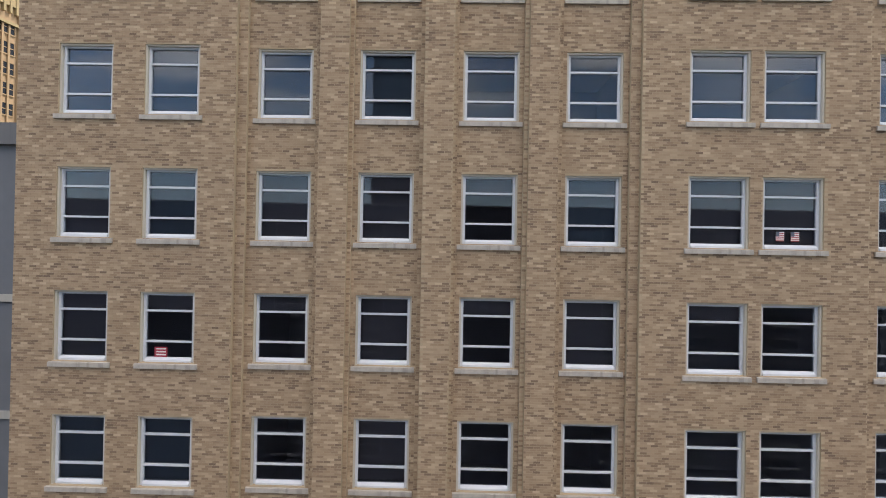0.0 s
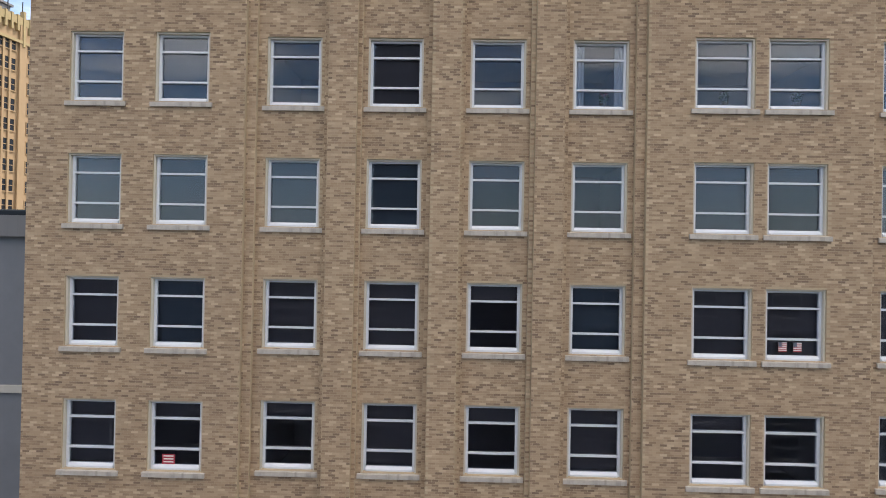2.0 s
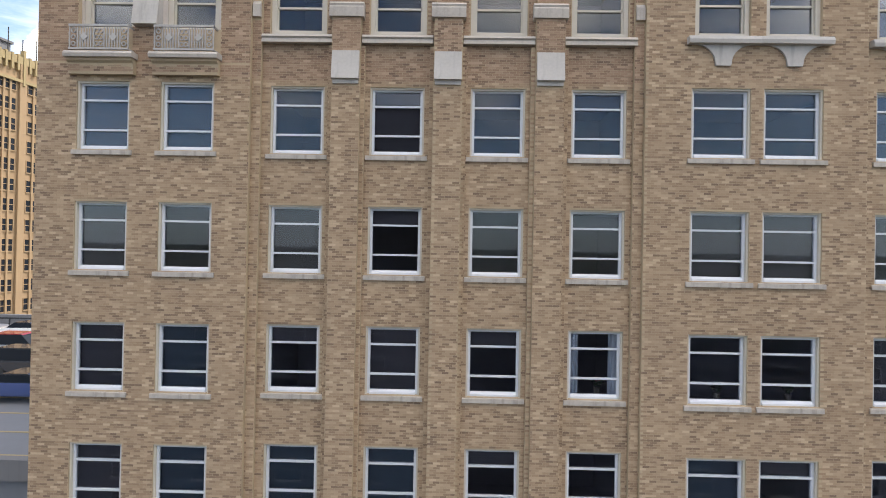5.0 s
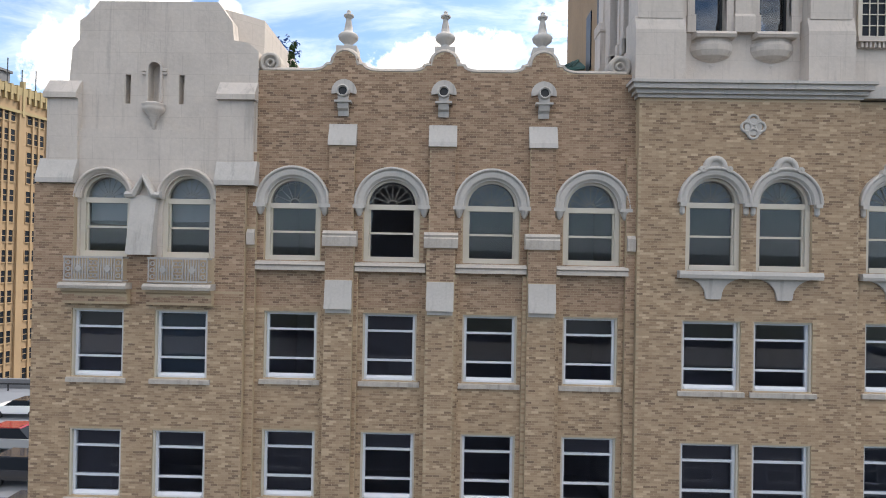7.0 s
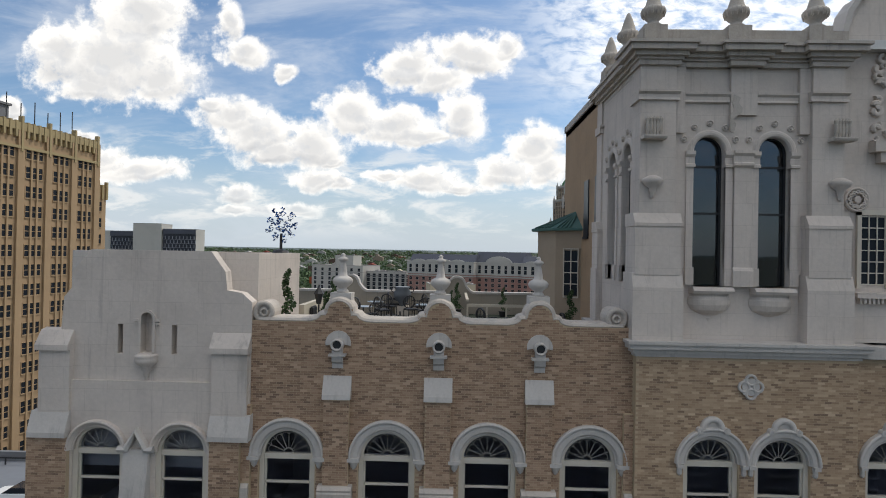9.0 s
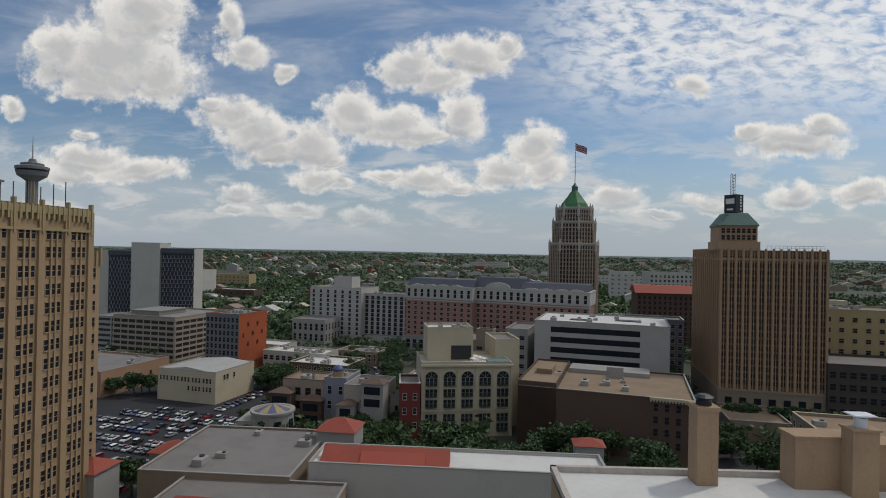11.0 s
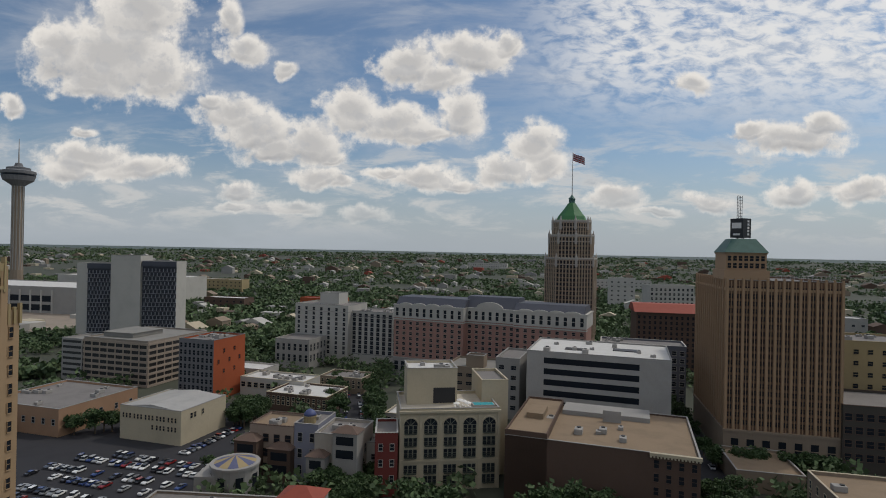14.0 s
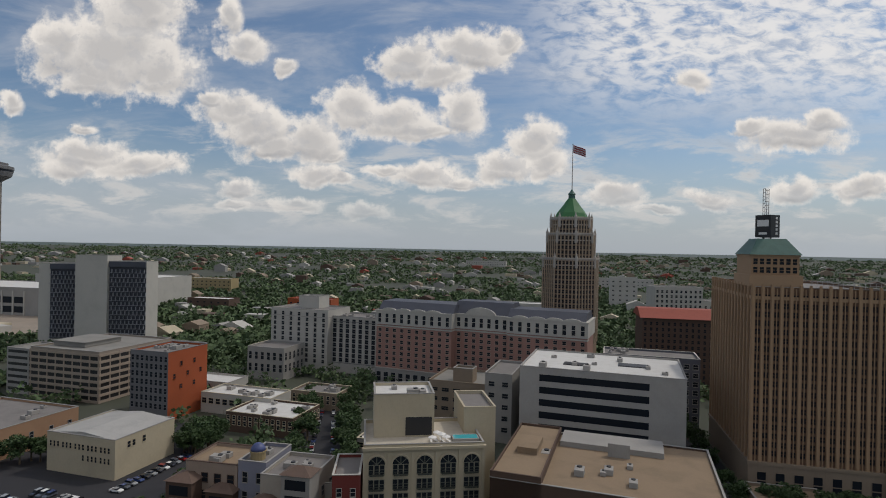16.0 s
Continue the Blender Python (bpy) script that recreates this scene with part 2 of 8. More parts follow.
def brickwork(name, tones, whole=False):
    """Fired brick: every brick its own tone, with broad weather stains over the wall."""
    m = bpy.data.materials.new(name)
    m.use_nodes = True
    n = Nodes(m.node_tree)
    b = m.node_tree.nodes["Principled BSDF"]
    rnd = n.add("ShaderNodeObjectInfo").outputs["Random"] if whole else n.add("ShaderNodeNewGeometry").outputs["Random Per Island"]
    cr = n.add("ShaderNodeValToRGB")
    n.link(rnd, cr.inputs[0])
    els = cr.color_ramp.elements
    for i, (p, c) in enumerate(tones):
        e = els[i] if i < 2 else els.new(p)
        e.position, e.color = p, (*c, 1)
    geo = n.add("ShaderNodeNewGeometry").outputs["Position"]
    grain = n.noise(geo, 60.0, 3.0, 0.6)
    broad = n.noise(geo, 0.35, 5.0, 0.6, 0.6)
    c = n.mix(n.ramp(broad, 0.45, 0.8, 0.0, 0.30), cr.outputs[0], (0.25, 0.165, 0.115))
    c = n.mix(0.22, c, n.mix(grain, (0.12, 0.08, 0.05), (0.62, 0.50, 0.36)))
    n.link(c, b.inputs["Base Color"])
    b.inputs["Roughness"].default_value = 0.92
    bp = n.add("ShaderNodeBump")
    bp.inputs["Strength"].default_value, bp.inputs["Distance"].default_value = 0.3, 0.004
    n.link(grain, bp.inputs["Height"])
    n.link(bp.outputs[0], b.inputs["Normal"])
    return m


TONES = [(0.0, (0.15, 0.088, 0.058)), (1.0, (0.60, 0.445, 0.295)), (0.14, (0.255, 0.163, 0.102)), (0.42, (0.355, 0.235, 0.145)), (0.75, (0.425, 0.295, 0.188)), (0.92, (0.50, 0.358, 0.232))]
OLD_TONES = [(p, (r * 0.84, g * 0.77, b * 0.80)) for p, (r, g, b) in TONES]
BRICK = brickwork("tan brick", TONES)
BRICK_OLD = brickwork("older reddish brick", OLD_TONES)
BRICK_EACH = brickwork("tan brick single", TONES, whole=True)
MORTAR = surface("lime mortar", (0.46, 0.352, 0.232), 0.95, vary=0.3, coarse=0.5, fine=25)
STONE = surface("cast stone", (0.50, 0.465, 0.43), 0.85, vary=0.22, coarse=0.7, fine=14, bump=0.25, streak=0.35)
STUCCO = surface("grey stucco", (0.575, 0.510, 0.455), 0.88, vary=0.22, coarse=0.7, fine=9, bump=0.3, streak=0.36, blocks=0.16, second=(0.33, 0.295, 0.265))
LEDGE = surface("weathered stone ledge", (0.47, 0.42, 0.37), 0.9, vary=0.35, coarse=1.6, fine=20, bump=0.3, streak=0.5)
ALU = surface("white window paint", (0.62, 0.64, 0.68), 0.45, vary=0.10, coarse=1.5, fine=20, bump=0.05)
CREAM = surface("cream wood paint", (0.55, 0.50, 0.42), 0.55, vary=0.12, coarse=1.5, fine=25, bump=0.08)
GLASS = glazing("window glass", (0.80, 0.83, 0.88), 1.47, 0.03)
TALL_GLASS = glazing("dark tall glass", (0.35, 0.38, 0.42), 1.8, 0.03)
DARK = surface("dim room", (0.40, 0.37, 0.38), 0.9, vary=0.3, coarse=0.8, fine=4, bump=0)
BLIND = surface("grey brown blind", (0.13, 0.105, 0.10), 0.9, vary=0.08, coarse=1, fine=3, bump=0)
PALE_BLIND = surface("pale blue blind", (0.10, 0.12, 0.135), 0.9, vary=0.08, coarse=1, fine=3, bump=0)
CLOTH = surface("white curtain", (0.75, 0.73, 0.70), 0.95, vary=0.1, coarse=3, fine=30)
IRON = surface("painted iron", (0.42, 0.40, 0.38), 0.7, vary=0.3, coarse=5, fine=30)
# also laid flat as painted shade in open decks and hollows
BLACK = surface("black metal and hollow shade", (0.02, 0.02, 0.022), 0.5, vary=0.2, coarse=4, fine=20)
LEAD = surface("leaded bars", (0.26, 0.245, 0.22), 0.6, vary=0.1)
ROOFWHITE = surface("white roof membrane", (0.60, 0.59, 0.565), 0.8, vary=0.25, coarse=0.25, fine=3, second=(0.45, 0.42, 0.38))
ROOFGREY = surface("grey gravel roof", (0.20, 0.185, 0.175), 0.95, vary=0.35, coarse=0.12, fine=2.0)
ROOFTAN = surface("tan gravel roof", (0.255, 0.185, 0.12), 0.95, vary=0.3, coarse=0.12, fine=2.0)
ROOFDARK = surface("dark slate roof", (0.06, 0.065, 0.085), 0.6, vary=0.25, coarse=0.2, fine=3)
REDTILE = surface("red tile roof", (0.30, 0.065, 0.04), 0.8, vary=0.25, coarse=0.4, fine=6, island=0.35)
CLAY = surface("clay tile", (0.24, 0.115, 0.06), 0.85, vary=0.3, coarse=1.5, fine=12, island=0.5)
COPPER = surface("green copper", (0.055, 0.13, 0.11), 0.6, metal=0.2, vary=0.3, coarse=0.5, fine=4)
ASPHALT = surface("asphalt", (0.045, 0.045, 0.05), 0.95, vary=0.3, coarse=0.06, fine=2.5, spec=0.15)
PAVING = surface("concrete paving", (0.24, 0.23, 0.21), 0.92, vary=0.3, coarse=0.1, fine=2.0)
DECK = surface("grey deck boards", (0.25, 0.24, 0.225), 0.85, vary=0.2, coarse=0.5, fine=6, island=0.25)
LEAF = surface("tree leaves", (0.040, 0.075, 0.022), 0.75, vary=0.3, coarse=0.12, fine=1.5, bump=0, island=0.7, second=(0.07, 0.10, 0.03))
BARK = surface("bark", (0.12, 0.09, 0.06), 0.95, vary=0.3, coarse=2, fine=12)
WINDOWDARK = surface("far window glass", (0.016, 0.02, 0.027), 0.35, vary=0.25, coarse=0.08, fine=0.6, bump=0, spec=0.12)


# ------------------------------------------------------------------ mesh helpers
def box(bm, x0, x1, y0, y1, z0, z1):
    v = [bm.verts.new(p) for p in ((x0, y0, z0), (x1, y0, z0), (x1, y1, z0), (x0, y1, z0), (x0, y0, z1), (x1, y0, z1), (x1, y1, z1), (x0, y1, z1))]
    for f in ((0, 3, 2, 1), (4, 5, 6, 7), (0, 1, 5, 4), (1, 2, 6, 5), (2, 3, 7, 6), (3, 0, 4, 7)):
        bm.faces.new([v[i] for i in f])


def prism(bm, pts, y0, y1, shift=0.0):
    """A plate with the outline pts (x, z), counter-clockwise as seen from the front, from y0 to y1; shift moves the front down."""
    a = [bm.verts.new((x, y0, z - shift)) for x, z in pts]
    b = [bm.verts.new((x, y1, z)) for x, z in pts]
    bm.faces.new(a)
    bm.faces.new(b[::-1])
    k = len(pts)
    for i in range(k):
        j = (i + 1) % k
        bm.faces.new((a[j], a[i], b[i], b[j]))


def sideways(bm, pts, x0, x1):
    """A bar along x with the profile pts (y, z)."""
    a = [bm.verts.new((x0, y, z)) for y, z in pts]
    b = [bm.verts.new((x1, y, z)) for y, z in pts]
    bm.faces.new(a[::-1])
    bm.faces.new(b)
    k = len(pts)
    for i in range(k):
        j = (i + 1) % k
        bm.faces.new((a[i], a[j], b[j], b[i]))


def deep(bm, pts, y0, y1):
    """A bar along y with the profile pts (x, z)."""
    prism(bm, pts, y0, y1)


def flat(bm, pts, z0, z1):
    """A slab with the outline pts (x, y), counter-clockwise from above."""
    a = [bm.verts.new((x, y, z0)) for x, y in pts]
    b = [bm.verts.new((x, y, z1)) for x, y in pts]
    bm.faces.new(a[::-1])
    bm.faces.new(b)
    k = len(pts)
    for i in range(k):
        j = (i + 1) % k
        bm.faces.new((a[i], a[j], b[j], b[i]))


def lathe(bm, cx, cy, prof, seg=16, square=False):
    """A turned form about the upright axis at cx, cy; prof is (radius, z) from the bottom up."""
    rings = []
    for r, z in prof:
        rings.append([bm.verts.new((cx + r * math.cos(6.28319 * (i + 0.5) / seg), cy + r * math.sin(6.28319 * (i + 0.5) / seg), z)) for i in range(seg)])
    for a, b in zip(rings, rings[1:]):
        for i in range(seg):
            j = (i + 1) % seg
            bm.faces.new((a[i], a[j], b[j], b[i]))
    bm.faces.new(rings[0][::-1])
    bm.faces.new(rings[-1])


def arc(cx, cz, r, a0=0.0, a1=180.0, n=16):
    return [(cx + r * math.cos(radians(a0 + (a1 - a0) * i / n)), cz + r * math.sin(radians(a0 + (a1 - a0) * i / n))) for i in range(n + 1)]


def ring(bm, cx, cz, r0, r1, y0, y1, a0=0.0, a1=180.0, n=18, soft=0.0):
    """An arch band between two radii; soft rounds its front edge inward."""
    prof = [(r0, y0 + soft), (r0, y1), (r1, y1), (r1, y0 + soft)]
    if soft:
        prof = [(r0, y1), (r1, y1), (r1, y0 + soft), (r1 - soft * 0.8, y0 + 0.2 * soft), ((r0 + r1) / 2, y0), (r0 + soft * 0.8, y0 + 0.2 * soft), (r0, y0 + soft)]
    rows = []
    for i in range(n + 1):
        a = radians(a0 + (a1 - a0) * i / n)
        rows.append([bm.verts.new((cx + r * math.cos(a), y, cz + r * math.sin(a))) for r, y in prof])
    k = len(prof)
    for p, q in zip(rows, rows[1:]):
        for i in range(k):
            j = (i + 1) % k
            bm.faces.new((p[i], p[j], q[j], q[i]))
    if abs(a1 - a0) < 359:
        bm.faces.new(rows[0])
        bm.faces.new(rows[-1][::-1])


def sweep(bm, path, prof):
    """A moulding that follows a path of (x, z); prof is (out, y), out measured to the left of the way."""
    rows = []
    for i, (x, z) in enumerate(path):
        a, b = path[max(0, i - 1)], path[min(len(path) - 1, i + 1)]
        d = Vector((b[0] - a[0], b[1] - a[1])).normalized()
        rows.append([bm.verts.new((x - d.y * o, y, z + d.x * o)) for o, y in prof])
    k = len(prof)
    for p, q in zip(rows, rows[1:]):
        for i in range(k):
            j = (i + 1) % k
            bm.faces.new((p[i], p[j], q[j], q[i]))
    bm.faces.new(rows[0])
    bm.faces.new(rows[-1][::-1])


def finish(bm, smooth=False):
    bmesh.ops.recalc_face_normals(bm, faces=bm.faces)
    if smooth:
        for f in bm.faces:
            f.smooth = True


def mesh(name, bm, material, smooth=False):
    finish(bm, smooth)
    me = bpy.data.meshes.new(name)
    bm.to_mesh(me)
    bm.free()
    me.materials.append(material)
    return me


def thing(name, label="", category="", group="", kind="", at=(0, 0, 0), turn=0.0):
    """An empty that holds the parts of a thing."""
    ob = new(name)
    ob.matrix_basis = pose(*at, 0, 0, turn)
    ob.empty_display_size = 0.2
    return tagged(ob, label, category, group, kind)


def part(name, bm, material, parent, label="", smooth=False):
    ob = new(name, mesh(name, bm, material, smooth))
    ob.parent = parent
    if label:
        ob["label"] = label
    return ob


def piece(name, data, parent, m):
    """A part that shares mesh data with its like."""
    ob = new(name, data)
    ob.parent = parent
    ob.matrix_basis = m
    return ob


def solid(name, bm, material, label="", category="", kind="", smooth=False, group=""):
    """A thing that is a single mesh."""
    return tagged(new(name, mesh(name, bm, material, smooth)), label, category, group, kind)


def B():
    return bmesh.new()


def rawmesh(name, verts, faces, material):
    me = bpy.data.meshes.new(name)
    me.from_pydata(verts, [], faces)
    me.materials.append(material)
    me.update()
    return me


# ------------------------------------------------------------------ the brick building: walls
STOREY, SILL0 = 3.39, 24.60
LEVELS = range(-4, 6)
LEFT_Y, MID_Y, RIGHT_Y, FAR_Y = 0.06, 0.34, 0.06, 0.22
COLUMNS = [(-10.25, 0.75, LEFT_Y), (-7.86, 0.76, LEFT_Y), (-4.83, 0.77, MID_Y), (-1.99, 0.77, MID_Y), (0.86, 0.77, MID_Y), (3.70, 0.77, MID_Y),
           (6.97, 0.81, RIGHT_Y), (8.94, 0.81, RIGHT_Y), (12.10, 0.81, FAR_Y), (14.08, 0.81, FAR_Y)]
OPEN_H = 1.92
PILASTERS = [-3.42, -0.56, 2.28]


def sill(k):
    return SILL0 + STOREY * k


def wall_mass(bm, x0, x1, y0, y1, z0, z1, rects, arches=()):
    """Masonry with square and round-headed openings that go right through."""
    holes = list(rects) + [(c - h, c + h, za, zs + h) for c, h, za, zs in arches]
    xs = sorted({x0, x1, *[h[0] for h in holes], *[h[1] for h in holes]})
    xs = [x for x in xs if x0 <= x <= x1]
    for a, b in zip(xs, xs[1:]):
        mid, z = (a + b) / 2, z0
        for h in sorted((h for h in holes if h[0] < mid < h[1]), key=lambda h: h[2]):
            if h[2] > z:
                box(bm, a, b, y0, y1, z, h[2])
            z = h[3]
        if z < z1:
            box(bm, a, b, y0, y1, z, z1)
    for c, h, za, zs in arches:
        for s in (-1, 1):
            curve = [(c + s * abs(x - c), z) for x, z in arc(c, zs, h, 0, 90, 8)]
            pts = curve + [(c + s * h, zs + h)]
            prism(bm, pts, y0, y1)


brick_verts, brick_faces = [], []
FACES = ((0, 1, 2, 3), (0, 4, 5, 1), (1, 5, 6, 2), (2, 6, 7, 3), (3, 7, 4, 0))
NEAR_BRICKS = []


def courses(x0, x1, z0, z1, y, rects=(), arches=(), top=None, pick=None):
    """Running-bond brick on a wall face; each brick stands 6 mm proud of its joints."""
    pitch, length, joint = 0.066, 0.195, 0.010
    row = int(z0 / pitch)
    while row * pitch < z1:
        za, zb = row * pitch + joint / 2, (row + 1) * pitch - joint / 2
        zc = (za + zb) / 2
        row += 1
        if za < z0 or zb > z1:
            continue
        gaps = [(r[0], r[1]) for r in rects if r[2] - 0.03 < zc < r[3] + 0.03]
        for c, h, za_, zs in arches:
            if za_ < zc < zs:
                gaps.append((c - h, c + h))
            elif zs <= zc < zs + h:
                w = math.sqrt(h * h - (zc - zs) ** 2)
                gaps.append((c - w, c + w))
        runs, at = [], x0
        for a, b in sorted(gaps):
            if a > at:
                runs.append((at, a))
            at = max(at, b)
        runs.append((at, x1))
        for a, b in runs:
            i = math.floor(a / length)
            while i * length < b:
                s = i * length + (length / 2 if row % 2 else 0)
                i += 1
                l, r = max(a, s) + joint / 2, min(b, s + length) - joint / 2
                if r - l < 0.03 or (top and zb > top((l + r) / 2)):
                    continue
                out = random.uniform(0.003, 0.009)
                if pick and pick[0] < l and r < pick[1] and pick[2] < za and zb < pick[3] and r - l > 0.17 and len(NEAR_BRICKS) < 300:
                    NEAR_BRICKS.append((l, y - out, za))
                    continue
                o = len(brick_verts)
                brick_verts.extend(((l, y - out, za), (r, y - out, za), (r, y - out, zb), (l, y - out, zb), (l, y, za), (r, y, za), (r, y, zb), (l, y, zb)))
                brick_faces.extend(tuple(o + f for f in q) for q in FACES)


def openings(cols):
    return [(c - h, c + h, sill(k), sill(k) + OPEN_H) for c, h, _ in cols for k in LEVELS]


ARCH_MID = [(c, 0.80, 44.92, 46.56) for c, _, _ in COLUMNS[2:6]]
ARCH_LEFT = [(-10.20, 0.74, 44.95, 46.62), (-7.80, 0.74, 44.95, 46.62)]
ARCH_RIGHT = [(6.99, 0.76, 44.86, 46.74), (8.93, 0.76, 44.86, 46.74)]
ARCH_FAR = [(12.05, 0.76, 44.86, 46.74), (13.99, 0.76, 44.86, 46.74)]
solid("ground", (lambda bm: (flat(bm, [(-4900, -900), (4900, -900), (4900, 4900), (-4900, 4900)], -2.0, 0.0), bm)[1])(B()),
      surface("city ground", (0.055, 0.062, 0.042), 0.95, vary=0.5, coarse=0.012, fine=0.12, bump=0, second=(0.10, 0.095, 0.085)), "grey and green city ground", "ground", "structure")

bm = B()
wall_mass(bm, -12.15, -6.10, LEFT_Y, LEFT_Y + 0.40, 0, 44.95, openings(COLUMNS[:2]))
for x0, x1 in ((-12.15, -11.0), (-6.95, -6.10)):
    box(bm, x0, x1, LEFT_Y, LEFT_Y + 0.4, 44.95, 47.0)
wall_left = solid("wall_left_bay", bm, MORTAR, "tan brick wall of the left bay", "wall", "structure")


def crest(x):
    """Height of the wall top under the curly coping."""
    d = min(abs(x - p) for p in PILASTERS)
    if d < 0.34:
        return 50.62 + math.sqrt(max(0.0, 0.34 ** 2 - d * d))
    if d < 0.52:
        return 50.56
    if d < 0.98:
        return 50.38 + 0.18 * (1 - math.sqrt(max(0.0, 1 - ((0.98 - d) / 0.46) ** 2)))
    return 50.38


bm = B()
wall_mass(bm, -6.10, 4.90, MID_Y, MID_Y + 0.40, 0, 50.0, openings(COLUMNS[2:6]), ARCH_MID)
path = []
x = -5.72
while x < 4.62:
    path.append((x, crest(x)))
    x += 0.04
prism(bm, [(-6.10, 49.99), (4.90, 49.99), (4.90, 50.38)] + [(x, z) for x, z in path[::-1]] + [(-6.10, 50.38)], MID_Y, MID_Y + 0.45)
wall_mid = solid("wall_middle_bay", bm, MORTAR, "tan brick wall with a curly parapet", "wall", "structure")

bm = B()
wall_mass(bm, 4.90, 10.95, RIGHT_Y, RIGHT_Y + 0.40, 0, 49.65, openings(COLUMNS[6:8]), ARCH_RIGHT)
box(bm, 4.90, 5.2, RIGHT_Y + 0.4, 5.0, 0, 49.65)
wall_right = solid("wall_right_bay", bm, MORTAR, "tan brick wall of the right bay", "wall", "structure")
bm = B()
wall_mass(bm, 10.95, 26.0, FAR_Y, FAR_Y + 0.40, 0, 49.65, openings(COLUMNS[8:]), ARCH_FAR)
solid("wall_far_bay", bm, MORTAR, "tan brick wall further along the street", "wall", "structure")
bm = B()
box(bm, -12.15, -11.9, LEFT_Y + 0.4, 24, 0, 48.0)
box(bm, 25.7, 26.0, FAR_Y + 0.4, 24, 0, 49.6)
box(bm, -12.15, 26.0, 24, 24.4, 0, 48.6)
solid("wall_back", bm, BRICK, "brick side and rear walls", "wall", "structure")

z0 = 19.0
courses(-12.15, -6.10, z0, 44.0, LEFT_Y, openings(COLUMNS[:2]), pick=(-9.45, -8.66, 24.0, 34.0))
courses(-12.15, -11.0, 44.0, 47.0, LEFT_Y)
courses(-6.95, -6.10, 44.0, 47.0, LEFT_Y)
courses(-9.45, -8.66, 44.0, 45.05, LEFT_Y)
courses(-6.10, 4.90, z0, 51.2, MID_Y, openings(COLUMNS[2:6]), [(c, h + 0.02, a, s) for c, h, a, s in ARCH_MID], top=crest)
courses(4.90, 10.95, z0, 49.62, RIGHT_Y, openings(COLUMNS[6:8]), ARCH_RIGHT, pick=(7.80, 8.11, 24.0, 44.0))
courses(10.95, 18.0, z0, 49.62, FAR_Y, openings(COLUMNS[8:]), ARCH_FAR)

# pilasters of the middle bay, with shelves, tilted plates and sloped caps
for p in PILASTERS:
    st = thing("pilaster", "brick pilaster with pale stone shelf, plate and sloped cap", "pilaster", "pilasters of the middle bay", at=(p, 0, 0))
    bm = B()
    box(bm, -0.40, 0.40, 0.09, MID_Y, 0, 45.36)
    box(bm, -0.36, 0.36, 0.20, MID_Y, 45.75, 48.26)
    part("shaft", bm, MORTAR, st)
    for s in (-1, 1):
        bm = B()
        box(bm, s * 0.46 - 0.06, s * 0.46 + 0.06, 0.22, MID_Y, 0, 44.6)
        part("side_strip", bm, MORTAR, st)
    bm = B()
    sideways(bm, [(0.02, 45.36), (MID_Y, 45.36), (MID_Y, 45.80), (0.12, 45.80), (0.03, 45.72), (0.05, 45.66), (0.02, 45.62)], -0.48, 0.48)
    part("shelf", bm, LEDGE, st, "pale stone shelf")
    bm = B()
    sideways(bm, [(-0.08, 43.60), (0.088, 43.60), (0.088, 44.40), (0.03, 44.40)], -0.38, 0.38)
    box(bm, -0.36, 0.36, 0.03, 0.088, 43.48, 43.60)
    part("plate", bm, STONE, st, "tilted pale stone plate")
    bm = B()
    sideways(bm, [(0.12, 48.22), (MID_Y, 48.22), (MID_Y, 48.86), (0.32, 48.86), (0.14, 48.36)], -0.40, 0.40)
    part("cap", bm, STONE, st, "sloped pale stone cap")
    courses(p - 0.40, p + 0.40, z0, 43.48, 0.09)
    courses(p - 0.40, p + 0.40, 44.40, 45.36, 0.09)
    courses(p - 0.36, p + 0.36, 45.80, 48.22, 0.20)
    for s in (-1, 1):
        courses(p + s * 0.46 - 0.06, p + s * 0.46 + 0.06, z0, 44.6, 0.22)
for x0, x1 in ((-6.098, -5.84), (4.63, 4.898)):
    st = thing("corner_strip", "narrow brick strip with a stone block", "pilaster", at=(0, 0, 0))
    bm = B()
    box(bm, x0, x1, 0.20, MID_Y, 0, 48.0)
    part("shaft", bm, MORTAR, st)
    bm = B()
    sideways(bm, [(0.10, 45.36), (MID_Y, 45.36), (MID_Y, 45.80), (0.16, 45.80), (0.10, 45.70)], x0 + 0.02, x1 - 0.02)
    part("shelf", bm, LEDGE, st)
    courses(x0, x1, z0, 45.3, 0.20)
    courses(x0, x1, 45.85, 48.0, 0.20)

# floors and dim rooms behind the panes
bm = B()
for k in range(-6, 7):
    z = sill(k) - 0.95
    box(bm, -11.9, 25.7, 1.0 if k > 5 else 0.9, 23.9, z - 0.3, z)
solid("floor_slabs", bm, DARK, "dim storey floors inside the building", "floor", "structure")
bm = B()
box(bm, -11.9, 25.7, 5.0, 5.2, 0.0, 47.9)
for x in (-6.0, -3.45, -0.56, 2.28, 4.95, 10.9):
    box(bm, x - 0.06, x + 0.06, 0.9, 5.0, 0.0, 47.9)
solid("wall_inner", bm, DARK, "dim partition walls of the rooms", "wall", "structure")


